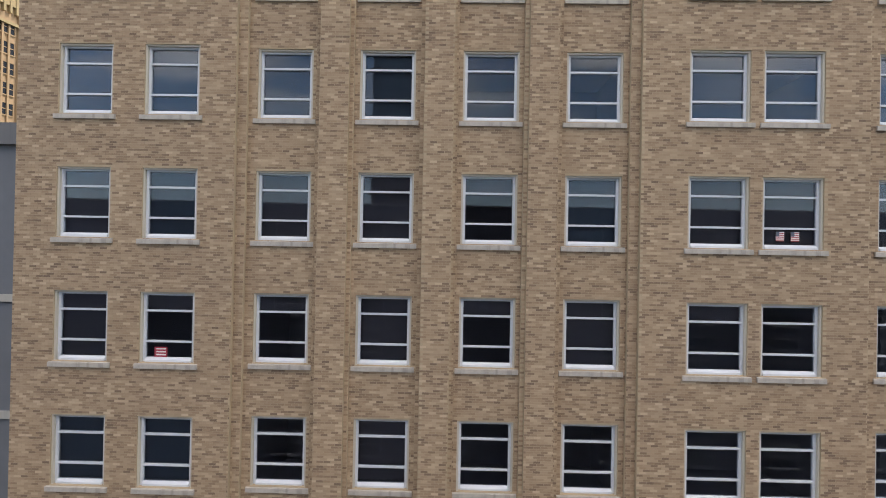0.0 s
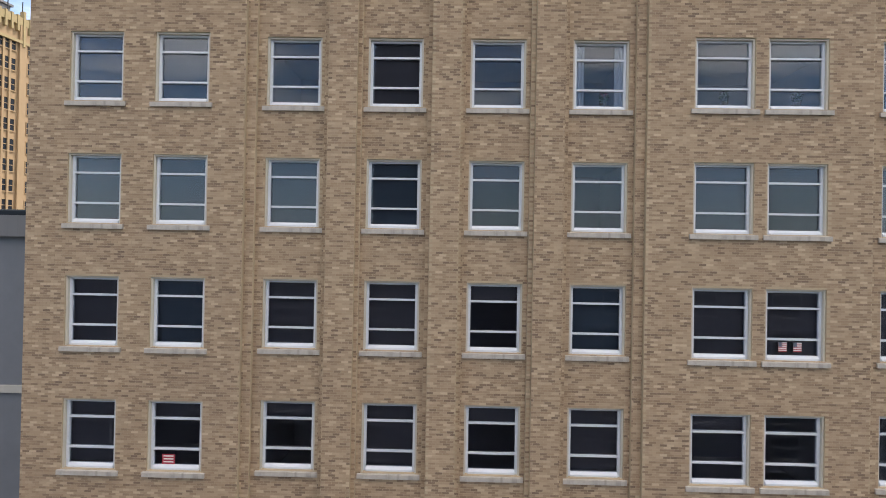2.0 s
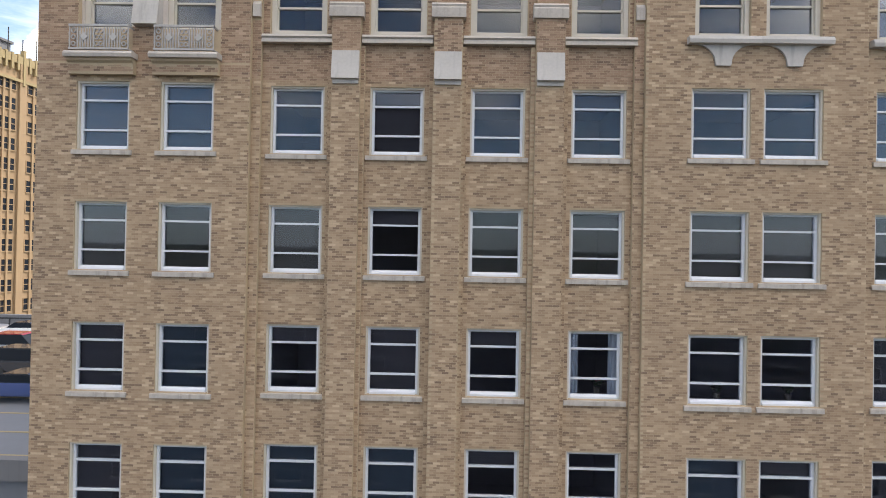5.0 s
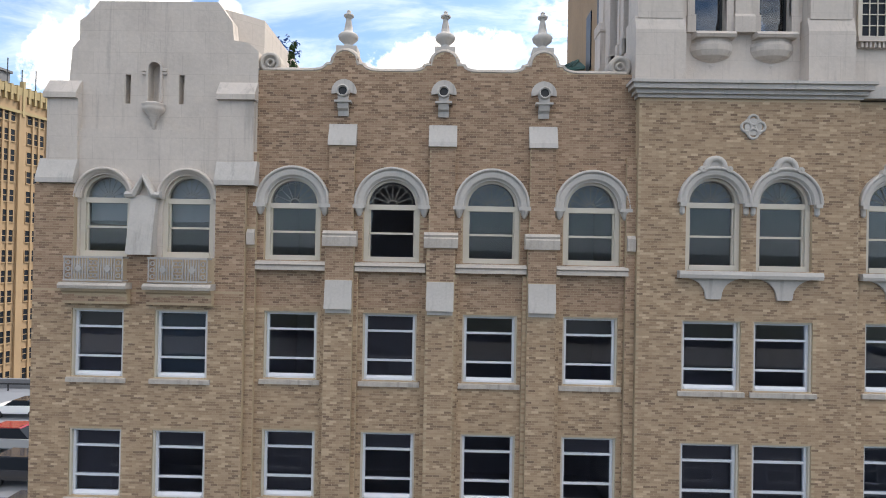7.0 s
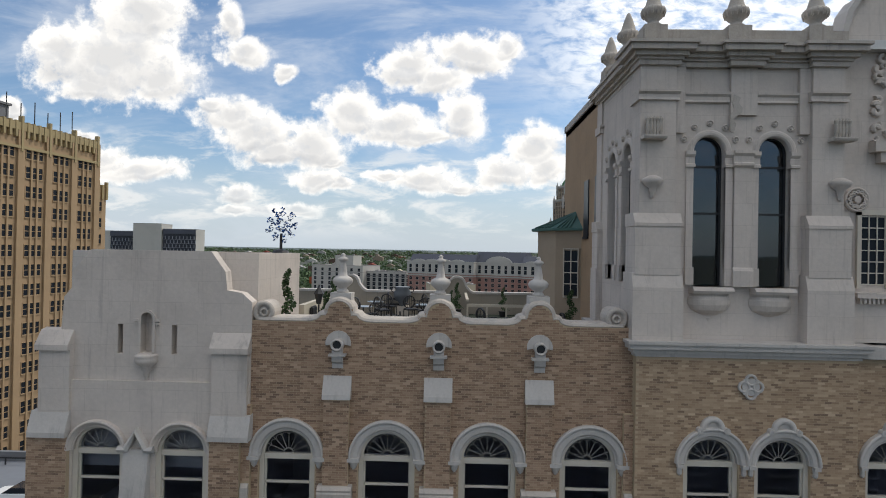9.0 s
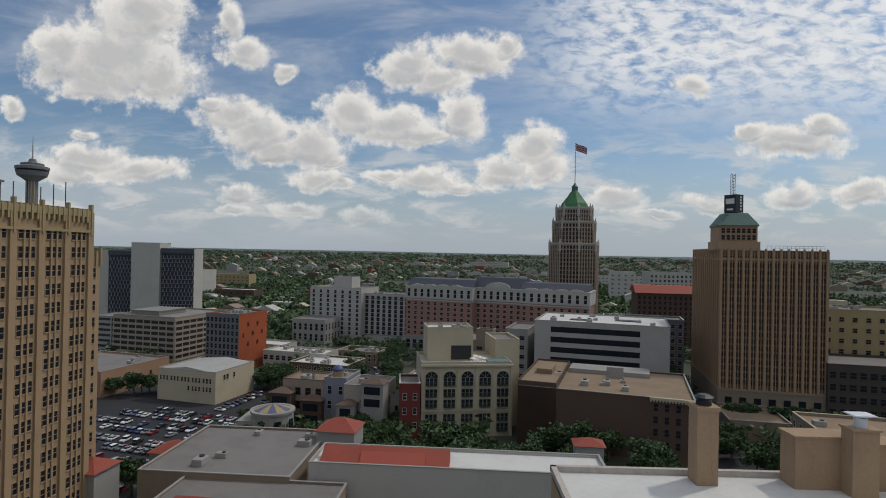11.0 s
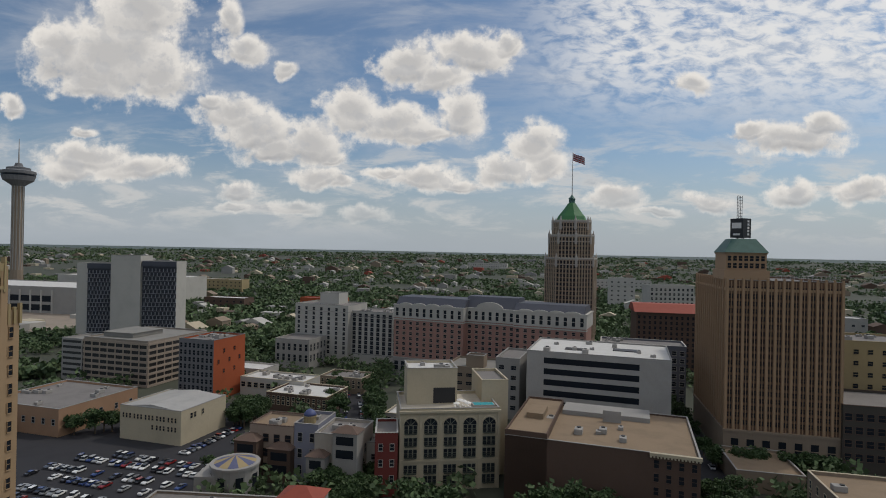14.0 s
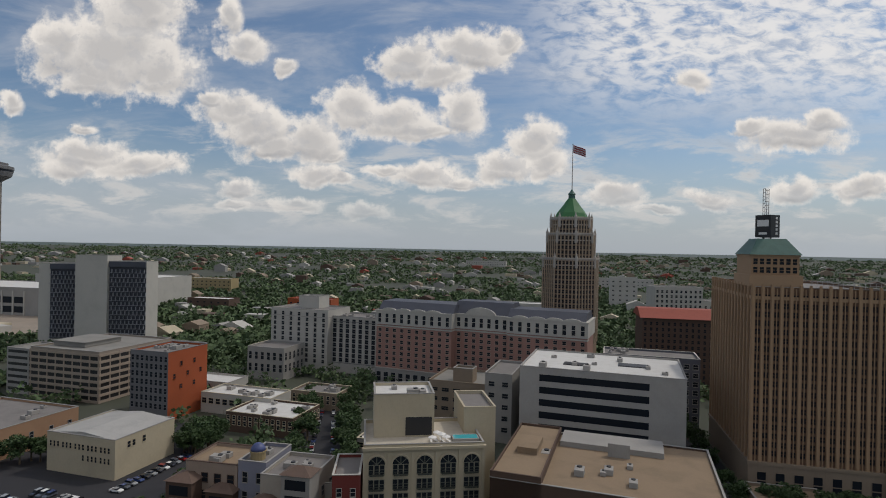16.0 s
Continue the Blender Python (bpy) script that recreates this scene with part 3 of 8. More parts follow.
# ------------------------------------------------------------------ square windows
def square_window(name, hw):
    """Three panes one above another in a white frame, on a stone sill; origin at the opening's foot on the wall face."""
    w = thing(name, "white-framed window of three panes on a stone sill", "window", "square windows", "structure")
    h = OPEN_H
    bm = B()
    for s in (-1, 1):
        box(bm, s * hw - (0.05 if s > 0 else 0), s * hw + (0 if s > 0 else 0.05), 0.045, 0.30, 0, h)
    box(bm, -hw + 0.05, hw - 0.05, 0.045, 0.30, h - 0.05, h)
    part("lining", bm, CREAM, w, "grey painted lining")
    bm = B()
    a, b = -hw + 0.05, hw - 0.05
    box(bm, a, a + 0.07, 0.13, 0.23, 0.0, h - 0.05)
    box(bm, b - 0.07, b, 0.13, 0.23, 0.0, h - 0.05)
    box(bm, a + 0.07, b - 0.07, 0.13, 0.23, h - 0.10, h - 0.05)
    sideways(bm, [(0.09, 0.0), (0.25, 0.0), (0.25, 0.12), (0.15, 0.12), (0.09, 0.05)], a + 0.07, b - 0.07)
    fr = part("window_frame", bm, ALU, w)
    lo, hi = 0.56, 1.40
    for z in (lo, hi):
        bm = B()
        box(bm, a + 0.068, b - 0.068, 0.125, 0.235, z - 0.027, z + 0.027)
        part("transom", bm, ALU, fr)
    for z0_, z1_ in ((0.12, lo - 0.03), (lo + 0.03, hi - 0.03), (hi + 0.03, h - 0.10)):
        bm = B()
        box(bm, a + 0.065, b - 0.065, 0.185, 0.195, z0_, z1_)
        part("pane", bm, GLASS, fr)
    bm = B()
    sideways(bm, [(-0.07, -0.16), (0.10, -0.16), (0.30, -0.01), (0.10, -0.005), (-0.07, -0.035)], -hw - 0.10, hw + 0.10)
    part("window_sill", bm, LEDGE, w, "weathered stone sill")
    return w


def add_blind(w, hw, drop, material, label):
    bm = B()
    n = 12
    pts = [(0.30 + 0.002 * (i % 2), OPEN_H - 0.1 - drop * i / n) for i in range(n + 1)]
    sideways(bm, pts + [(y + 0.012, z) for y, z in pts[::-1]], -hw + 0.08, hw - 0.08)
    part("roller_blind", bm, material, w, label)


masters = {}
count = 0
shades = {(1, 0): 3, (2, 0): 3, (3, 0): 1, (3, 1): 1, (4, 1): 3, (2, 1): 1, (4, 0): 3, (6, 0): 3, (3, 3): 1, (5, 4): 3, (2, 4): 1, (7, 4): 1, (7, 2): 3, (5, 0): 1, (8, 1): 1, (8, 3): 1, (1, 4): 3, (3, 4): 3, (0, 1): 1, (0, 0): 1, (0, 2): 1, (1, 2): 2, (5, 1): 2, (2, 2): 2, (3, 2): 2, (0, 3): 1, (0, 4): 1, (0, -1): 2, (1, -1): 2, (3, -1): 1, (6, 1): 1,
          (7, 1): 1, (6, 4): 1, (4, 2): 3, (0, 5): 1, (1, 5): 2, (3, 5): 1, (5, 5): 3, (1, 1): 2, (4, 3): 3, (5, 3): 0, (1, 3): 2, (2, 3): 3, (6, 2): 2}
for ci, (c, hw, y) in enumerate(COLUMNS):
    for k in LEVELS:
        kind = shades.get((ci, k), 0)
        key = (hw, kind)
        count += 1
        m = pose(c, y, sill(k))
        if key not in masters:
            w = square_window("window_%d" % count, hw)
            if kind == 1:
                add_blind(w, hw, 1.70, BLIND, "lowered grey-brown blind")
            elif kind == 2:
                add_blind(w, hw, 1.70, PALE_BLIND, "lowered pale blind")
            elif kind == 3:
                add_blind(w, hw, 0.45, BLIND, "half-raised grey-brown blind")
            w.matrix_basis = m
            masters[key] = w
        else:
            w = copy_thing(masters[key], m)
            w.name = "window_%d" % count


# ------------------------------------------------------------------ round-headed windows
def arched_window(cx, y, foot, spring, hw, deepset, paint, ring_out, material, label, impost=True, hood=False):
    global count
    count += 1
    w = thing("window_%d" % count, label, "window", "round-headed windows", "structure", at=(cx, y, 0))
    bm = B()
    f = 0.13
    for s in (-1, 1):
        x0, x1 = sorted((s * hw, s * (hw - f)))
        box(bm, x0, x1, deepset - 0.12, deepset + 0.08, foot, spring)
    ring(bm, 0, spring, hw - f, hw, deepset - 0.12, deepset + 0.08)
    box(bm, -hw + f, hw - f, deepset - 0.10, deepset + 0.08, spring - 0.13, spring + 0.02)
    box(bm, -hw + f, hw - f, deepset - 0.14, deepset + 0.08, foot, foot + 0.16)
    part("window_frame", bm, paint, w)
    mid = foot + 0.16 + (spring - 0.13 - foot - 0.16) * 0.50
    bm = B()
    box(bm, -hw + f, hw - f, deepset - 0.05, deepset + 0.05, mid - 0.03, mid + 0.03)
    for s in (-1, 1):
        x0, x1 = sorted((s * (hw - f), s * (hw - f - 0.05)))
        box(bm, x0, x1, deepset - 0.05, deepset + 0.05, foot + 0.16, spring - 0.13)
    part("sash_bars", bm, paint, w)
    for a, b in ((foot + 0.16, mid - 0.03), (mid + 0.03, spring - 0.13)):
        bm = B()
        box(bm, -hw + f + 0.045, hw - f - 0.045, deepset, deepset + 0.01, a, b)
        part("pane", bm, GLASS, w)
    bm = B()
    r = hw - f + 0.01
    prism(bm, arc(0, spring + 0.02, r, 0, 180, 16), deepset, deepset + 0.01)
    fan = part("fanlight", bm, GLASS, w)
    bm = B()
    for i in range(1, 8):
        a = radians(180 * i / 8)
        d, nrm = Vector((math.cos(a), math.sin(a))), Vector((-math.sin(a), math.cos(a))) * 0.009
        pts = [d * 0.14 - nrm, d * r - nrm, d * r + nrm, d * 0.14 + nrm]
        prism(bm, [(p.x, spring + 0.02 + p.y) for p in pts], deepset - 0.02, deepset - 0.002)
    ring(bm, 0, spring + 0.02, 0.12, 0.15, deepset - 0.02, deepset - 0.002)
    for i in range(8):
        a = radians(180 * (i + 0.5) / 8)
        ring(bm, math.cos(a) * r * 0.72, spring + 0.02 + math.sin(a) * r * 0.72, 0.095, 0.112, deepset - 0.02, deepset - 0.002, math.degrees(a) - 90, math.degrees(a) + 90, 6)
    part("fan_bars", bm, LEAD, fan, "leaded fan of bars")
    if ring_out:
        bm = B()
        ring(bm, 0, spring, hw - 0.02, ring_out, -0.10, 0.10, soft=0.06, n=24)
        ring(bm, 0, spring, hw - 0.06, hw + 0.10, -0.02, 0.30, n=24)
        ring(bm, 0, spring, ring_out - 0.07, ring_out + 0.02, -0.15, 0.0, soft=0.03, n=24)
        part("arch_moulding", bm, material, w, smooth=False)
        if impost:
            for s in (-1, 1):
                bm = B()
                x = s * (hw + ring_out) / 2
                e = 0.17 if hood else 0.085
                box(bm, x - e, x + e, -0.15, 0.05, spring - 0.10, spring)
                lathe(bm, x, -0.02, [(0.03, spring - 0.33), (0.07, spring - 0.28), (e * 0.8, spring - 0.13), (e * 0.85, spring - 0.10)], 10)
                part("impost", bm, material, w)
    return w


for c, h, a, s in ARCH_MID:
    w = arched_window(c, MID_Y, a, s, h, 0.20, CREAM, 1.06, STONE, "cream sash window under a round stone arch", hood=True)
    bm = B()
    sideways(bm, [(-0.20, 44.66), (0.0, 44.66), (0.0, 44.92), (-0.16, 44.90), (-0.22, 44.82), (-0.17, 44.78)], -1.0, 1.0)
    part("window_sill", bm, LEDGE, w, "stained stone sill")
for c, h, a, s in ARCH_RIGHT + ARCH_FAR:
    y = RIGHT_Y if c < 10.9 else FAR_Y
    w = arched_window(c, y, a, s, h, 0.22, CREAM, 0.99, STONE, "cream sash window under a crested stone hood")
    bm = B()
    ring(bm, 0, s + 0.98, 0.17, 0.33, -0.14, 0.0, -20, 200, 16, soft=0.05)
    prism(bm, [(-0.22, s + 0.9), (0.22, s + 0.9), (0.24, s + 1.02)] + arc(0, s + 1.0, 0.2, 0, 180, 10) + [(-0.24, s + 1.02)], -0.06, 0.0)
    for q in (-1, 1):
        ring(bm, q * 0.36, s + 0.93, 0.02, 0.09, -0.16, 0.0, 0, 360, 10)
    part("crest", bm, STONE, w, "small shell crest")
    bm = B()
    sideways(bm, [(-0.20, 44.66), (0.05, 44.66), (0.3, 44.86), (-0.18, 44.86), (-0.22, 44.76)], -0.98, 0.98)
    part("window_sill", bm, STONE, w)
    bm = B()
    left = [(-0.80 + 0.58 * math.sin(i / 8 * 1.5708), 44.66 - 0.50 * (1 - math.cos(i / 8 * 1.5708))) for i in range(9)]
    prism(bm, left + [(-0.2, 44.08), (0.2, 44.08)] + [(-x, z) for x, z in left[::-1]], -0.07, 0.0)
    part("apron", bm, STONE, w, "pale stone apron under the sill")

# quatrefoil plaque
bm = B()
for i in range(4):
    a = radians(90 * i)
    ring(bm, math.cos(a) * 0.19, 48.87 + math.sin(a) * 0.19, 0.10, 0.17, -0.06, 0.0, 0, 360, 14, soft=0.02)
    ring(bm, math.cos(a + 0.785) * 0.22, 48.87 + math.sin(a + 0.785) * 0.22, 0.0, 0.07, -0.05, 0.0, 0, 360, 8)
ring(bm, 0, 48.87, 0.0, 0.24, -0.03, 0.0, 0, 360, 16)
q = solid("quatrefoil", bm, STONE, "pale stone quatrefoil plaque on the brick wall", "ornament")
q.matrix_basis = pose(8.03, RIGHT_Y, 0)

# ------------------------------------------------------------------ curly coping, scrolls, finials, spouts
bm = B()
prof = [(-0.12, 0.42), (-0.12, 0.98), (0.10, 0.98), (0.13, 0.92), (0.13, 0.46), (0.09, 0.36), (0.02, 0.32), (-0.03, 0.37), (-0.08, 0.35)]
sweep(bm, [(-5.72, 50.38)] + path[4:-4] + [(4.62, 50.38)], prof)
coping = solid("parapet_coping", bm, LEDGE, "curly weathered stone coping on the parapet", "coping", "structure")
for x, d in ((-5.60, 1), (4.45, -1)):
    bm = B()
    ring(bm, 0, 0, 0.17, 0.32, 0.0, 0.70, 0, 360, 20, soft=0.05)
    ring(bm, 0.02 * d, -0.01, 0.06, 0.13, -0.02, 0.70, 0, 360, 14, soft=0.03)
    ring(bm, 0, 0, 0.0, 0.30, 0.08, 0.62, 0, 360, 20)
    s = solid("scroll", bm, LEDGE, "rolled stone scroll at the end of the coping", "ornament", group="scrolls")
    s.matrix_basis = pose(x, 0.36, 50.62)
FINIAL = [(0.17, 0), (0.17, 0.06), (0.12, 0.10), (0.13, 0.14), (0.27, 0.26), (0.30, 0.36), (0.25, 0.43), (0.19, 0.46), (0.13, 0.50), (0.12, 0.62), (0.075, 0.86),
          (0.085, 0.90), (0.14, 0.94), (0.15, 0.99), (0.08, 1.03), (0.05, 1.06), (0.07, 1.10), (0.02, 1.15)]
first = None
for p in PILASTERS:
    m = pose(p, 0.80, 51.05)
    if first is None:
        first = thing("finial", "turned grey stone urn finial on the parapet", "finial", "parapet finials")
        bm = B()
        box(bm, -0.30, 0.30, -0.28, 0.28, -0.30, 0.14)
        part("pedestal", bm, STONE, first)
        bm = B()
        lathe(bm, 0, 0, [(r, z + 0.14) for r, z in FINIAL], 18)
        part("urn", bm, STONE, first, smooth=True)
        first.matrix_basis = m
    else:
        copy_thing(first, m)
spout = None
for p in PILASTERS:
    m = pose(p, MID_Y, 49.78)
    if spout is None:
        spout = thing("water_spout", "round stone water spout on a bracket", "spout", "water spouts")
        bm = B()
        ring(bm, 0, 0, 0.15, 0.36, -0.06, 0.0, -10, 190, 16)
        part("hood", bm, STONE, spout)
        bm = B()
        ring(bm, 0, -0.02, 0.12, 0.18, -0.28, 0.0, 0, 360, 18, soft=0.03)
        part("barrel", bm, STONE, spout)
        # solid black plug stands in for the shade inside the barrel
        bm = B()
        ring(bm, 0, -0.02, 0.0, 0.125, -0.20, 0.0, 0, 360, 14)
        part("bore", bm, BLACK, spout, "black plug for the shade in the bore")
        bm = B()
        sideways(bm, [(-0.24, -0.28), (0, -0.28), (0, -0.34), (-0.24, -0.34)], -0.24, 0.24)
        sideways(bm, [(-0.20, -0.34), (0, -0.34), (0, -0.70), (-0.06, -0.70), (-0.08, -0.56), (-0.16, -0.50)], -0.15, 0.15)
        box(bm, -0.14, 0.14, -0.22, 0.0, -0.28, -0.12)
        part("bracket", bm, STONE, spout)
        spout.matrix_basis = m
    else:
        copy_thing(spout, m)

# ------------------------------------------------------------------ stuccoed gable turret on the left bay
bm = B()
GY = 0.30
wall_mass(bm, -11.0, -6.95, GY - 0.10, GY + 0.35, 44.95, 48.6, [], ARCH_LEFT)
prism(bm, [(-11.45, 48.6), (-10.0, 48.6), (-10.0, 52.32), (-10.56, 52.32), (-11.08, 51.70), (-11.10, 51.22), (-11.32, 50.95), (-11.42, 49.6)], GY, GY + 0.4)
prism(bm, [(-7.8, 48.6), (-5.9, 48.6), (-5.9, 50.9), (-6.20, 51.15), (-6.62, 51.22), (-6.68, 51.75), (-7.10, 52.32), (-7.8, 52.32)], GY, GY + 0.4)
box(bm, -10.0, -7.8, GY, GY + 0.4, 48.6, 49.3)
box(bm, -10.0, -7.8, GY, GY + 0.4, 50.75, 52.32)
wall_mass(bm, -10.0, -7.8, GY, GY + 0.25, 49.3, 50.75, [(-9.75, -9.59, 49.36, 50.2), (-8.19, -8.03, 49.36, 50.2)], [(-8.89, 0.17, 49.4, 50.38)])
box(bm, -10.0, -7.8, GY + 0.25, GY + 0.4, 49.3, 50.75)
box(bm, -11.55, -11.0, GY + 0.001, GY + 0.4, 47.0, 48.6)
box(bm, -6.95, -5.9, GY + 0.001, GY + 0.4, 47.0, 48.6)
gable = solid("wall_gable", bm, STUCCO, "pale grey stucco gable wall", "wall", "structure")
# eight-sided parapet behind the gable with a sunken tile roof
outer = [(-10.9, 0.72), (-7.0, 0.72), (-6.15, 1.5), (-6.3, 6.6), (-7.3, 7.9), (-11.2, 7.9), (-12.3, 6.4), (-12.0, 1.6)]
cx, cy = sum(p[0] for p in outer) / 8, sum(p[1] for p in outer) / 8
inner = [(cx + (x - cx) * 0.86, cy + (y - cy) * 0.88) for x, y in outer]
bm = B()
for i in range(8):
    j = (i + 1) % 8
    lo, hi = 46.0, 52.28
    a, b, c, d = outer[i], outer[j], inner[j], inner[i]
    flat(bm, [a, b, c, d], lo, hi)
parapet = solid("wall_turret", bm, STUCCO, "pale stucco eight-sided parapet round the tile roof", "wall", "structure")
roof = thing("turret_roof", "sunken clay tile roof inside the turret parapet", "roof", "", "structure")
bm = B()
flat(bm, inner, 51.70, 51.78)
part("roof_bed", bm, CLAY, roof)
verts, faces = [], []
for r in range(26):
    for c in range(30):
        x, y = cx - 3.0 + c * 0.2 + (0.1 if r % 2 else 0), cy - 3.2 + r * 0.25
        inside = all((outer[(i + 1) % 8][0] - outer[i][0]) * 0.86 * (y - inner[i][1]) - (outer[(i + 1) % 8][1] - outer[i][1]) * 0.88 * (x - inner[i][0]) > 0.06 for i in range(8))
        if not inside:
            continue
        o = len(verts)
        for k in range(5):
            a = math.pi * k / 4
            for yy, zz in ((y - 0.13, 0.03), (y + 0.13, 0.0)):
                verts.append((x + 0.085 * math.cos(a), yy, 51.79 + zz + 0.07 * math.sin(a)))
        for k in range(4):
            faces.append((o + 2 * k, o + 2 * k + 1, o + 2 * k + 3, o + 2 * k + 2))
        faces.append(tuple(o + 2 * k for k in range(5)))
tiles = new("clay_tiles", rawmesh("clay_tiles", verts, faces, CLAY))
tiles.parent = roof
tagged(tiles, kind="stuff")

for x0, x1, name in ((-12.05, -11.0, "l"), (-6.95, -5.84, "r")):
    st = thing("buttress", "stuccoed buttress with sloped stone weatherings", "buttress", "gable buttresses")
    bm = B()
    box(bm, x0 + 0.16 if name == "l" else x0, x1 if name == "l" else x1 - 0.10, 0.12, 0.55, 47.6, 49.45)
    sideways(bm, [(0.02, 49.45), (0.5, 49.45), (0.5, 50.05), (0.28, 50.0), (0.02, 49.60)], x0 + (0.10 if name == "l" else -0.04), x1 - (0 if name == "l" else 0.05))
    part("shaft", bm, STUCCO, st)
    bm = B()
    sideways(bm, [(-0.06, 47.02), (0.5, 47.02), (0.5, 47.75), (0.13, 47.72), (-0.06, 47.16)], x0 - 0.02, x1 + 0.02)
    part("weathering", bm, STONE, st, "sloped stone base")
for c, h, a, s in ARCH_LEFT:
    arched_window(c, GY - 0.10, a, s, h, 0.20, CREAM, 0.86, STUCCO, "cream sash window in the stucco gable", impost=False)
st = thing("wedge_console", "pale stone wedge and chevron between two windows", "ornament", at=(-9.03, 0, 0))
bm = B()
sideways(bm, [(-0.16, 45.02), (0.2, 45.02), (0.2, 46.7), (0.10, 46.7)], -0.36, 0.36)
part("wedge", bm, STONE, st)
bm = B()
sweep(bm, [(-0.50, 46.72), (-0.28, 46.72), (0.0, 47.22), (0.28, 46.72), (0.50, 46.72)], [(-0.09, 0.02), (-0.09, 0.22), (0.09, 0.22), (0.09, 0.02), (0.0, -0.03)])
part("chevron", bm, STONE, st)
st = thing("niche", "arched niche on a round corbel between two slits", "niche", at=(-8.89, GY, 0))
bm = B()
ring(bm, 0, 50.38, 0.17, 0.24, -0.06, 0.0)
for s in (-1, 1):
    x0, x1 = sorted((s * 0.17, s * 0.24))
    box(bm, x0, x1, -0.06, 0.0, 49.4, 50.38)
    x0, x1 = sorted((s * 0.24, s * 0.36))
    box(bm, x0, x1, -0.05, 0.0, 50.20, 50.26)
    box(bm, x0, x1, -0.07, 0.0, 50.29, 50.37)
part("niche_frame", bm, STUCCO, st)
bm = B()
lathe(bm, 0, 0.0, [(0.03, 48.62), (0.06, 48.66), (0.04, 48.72), (0.10, 48.76), (0.07, 48.84), (0.15, 48.92), (0.13, 48.98), (0.30, 49.12), (0.33, 49.22), (0.30, 49.28), (0.34, 49.32), (0.24, 49.38)], 18)
part("corbel", bm, STUCCO, st, smooth=True)

for c in (-10.24, -7.86):
    st = thing("balcony", "small balcony with a pierced stone railing", "balcony", "balconies", at=(c, LEFT_Y, 0))
    bm = B()
    sideways(bm, [(-0.34, 44.05), (0.2, 44.05), (0.2, 44.22), (-0.30, 44.22), (-0.36, 44.14)], -0.96, 0.96)
    part("slab", bm, LEDGE, st)
    bm = B()
    sideways(bm, [(-0.16, 43.62), (0.0, 43.62), (0.0, 44.05), (-0.26, 44.05), (-0.26, 43.98), (-0.18, 43.92)], -0.92, 0.92)
    part("brick_apron", bm, MORTAR, st, "corbelled brick band")
    for y, xs in ((-0.27, None),):
        bm = B()
        box(bm, -0.84, 0.84, y - 0.03, y + 0.03, 44.90, 44.96)
        box(bm, -0.84, 0.84, y - 0.03, y + 0.03, 44.26, 44.31)
        for s in (-1, 1):
            box(bm, s * 0.82 - 0.02, s * 0.82 + 0.02, y, 0.1, 44.90, 44.95)
            box(bm, s * 0.82 - 0.02, s * 0.82 + 0.02, y, 0.1, 44.26, 44.30)
        part("rail", bm, IRON, st)
        base = None
        for i in range(23):
            x = -0.82 + i * 0.0745
            if i in (1, 2, 10, 11, 12, 20, 21):
                continue
            if base is None:
                bm = B()
                lathe(bm, 0, 0, [(0.018, 44.30), (0.018, 44.42), (0.026, 44.5), (0.018, 44.60), (0.026, 44.7), (0.018, 44.78), (0.018, 44.91)], 6)
                base = mesh("baluster", bm, IRON)
            piece("baluster", base, st, pose(x, y, 0))
        for x in (-0.71, 0.0, 0.71):
            for s in ((-1, 1) if x == 0 else (1,)):
                for z in (44.42, 44.60, 44.78):
                    bm = B()
                    ring(bm, x + s * (0.06 if x == 0 else 0.0), z, 0.045, 0.07, y - 0.02, y + 0.02, 0, 360, 10)
                    part("scroll", bm, IRON, st)
        for x in (-0.41, 0.41):
            bm = B()
            prism(bm, [(x, 44.50), (x + 0.11, 44.61), (x, 44.72), (x - 0.11, 44.61)], y - 0.03, y + 0.03)
            part("rosette", bm, IRON, st)
    courses(c - 0.92, c + 0.92, 43.64, 43.90, LEFT_Y - 0.17)

# ------------------------------------------------------------------ stuccoed tower over the right bay
def cornice(bm, x0, x1, y0, y1, z, steps):
    """A moulding round a rectangle: steps are (out, low, high)."""
    for out, a, b in steps:
        box(bm, x0 - out, x1 + out, y0 - out, y1 + out, z + a, z + b)


OLDSTONE = surface("old grey stone", (0.42, 0.375, 0.325), 0.9, vary=0.35, coarse=2.5, fine=18, bump=0.3, streak=0.4)
OLDBRICK = surface("old tan brick", (0.36, 0.245, 0.15), 0.92, vary=0.35, coarse=0.4, fine=7, bump=0.4, streak=0.3)
TX0, TX1, TY0, TY1 = 4.86, 10.86, 0.22, 5.3
bm = B()
cornice(bm, 4.90, 10.95, RIGHT_Y, 5.2, 49.65, [(0.06, 0, 0.10), (0.14, 0.10, 0.22), (0.24, 0.22, 0.36), (0.30, 0.36, 0.44)])
box(bm, 10.9, 26.0, FAR_Y - 0.2, 5.2, 49.70, 50.03)
solid("cornice_lower", bm, STONE, "pale stone cornice under the tower", "cornice", "structure")

bm = B()
TWIN = [(6.98, 0.45, 51.58, 55.46), (8.80, 0.45, 51.58, 55.46)]
wall_mass(bm, TX0 + 0.35, TX1 - 0.35, TY0 + 0.22, TY0 + 0.72, 50.05, 57.9, [], TWIN)
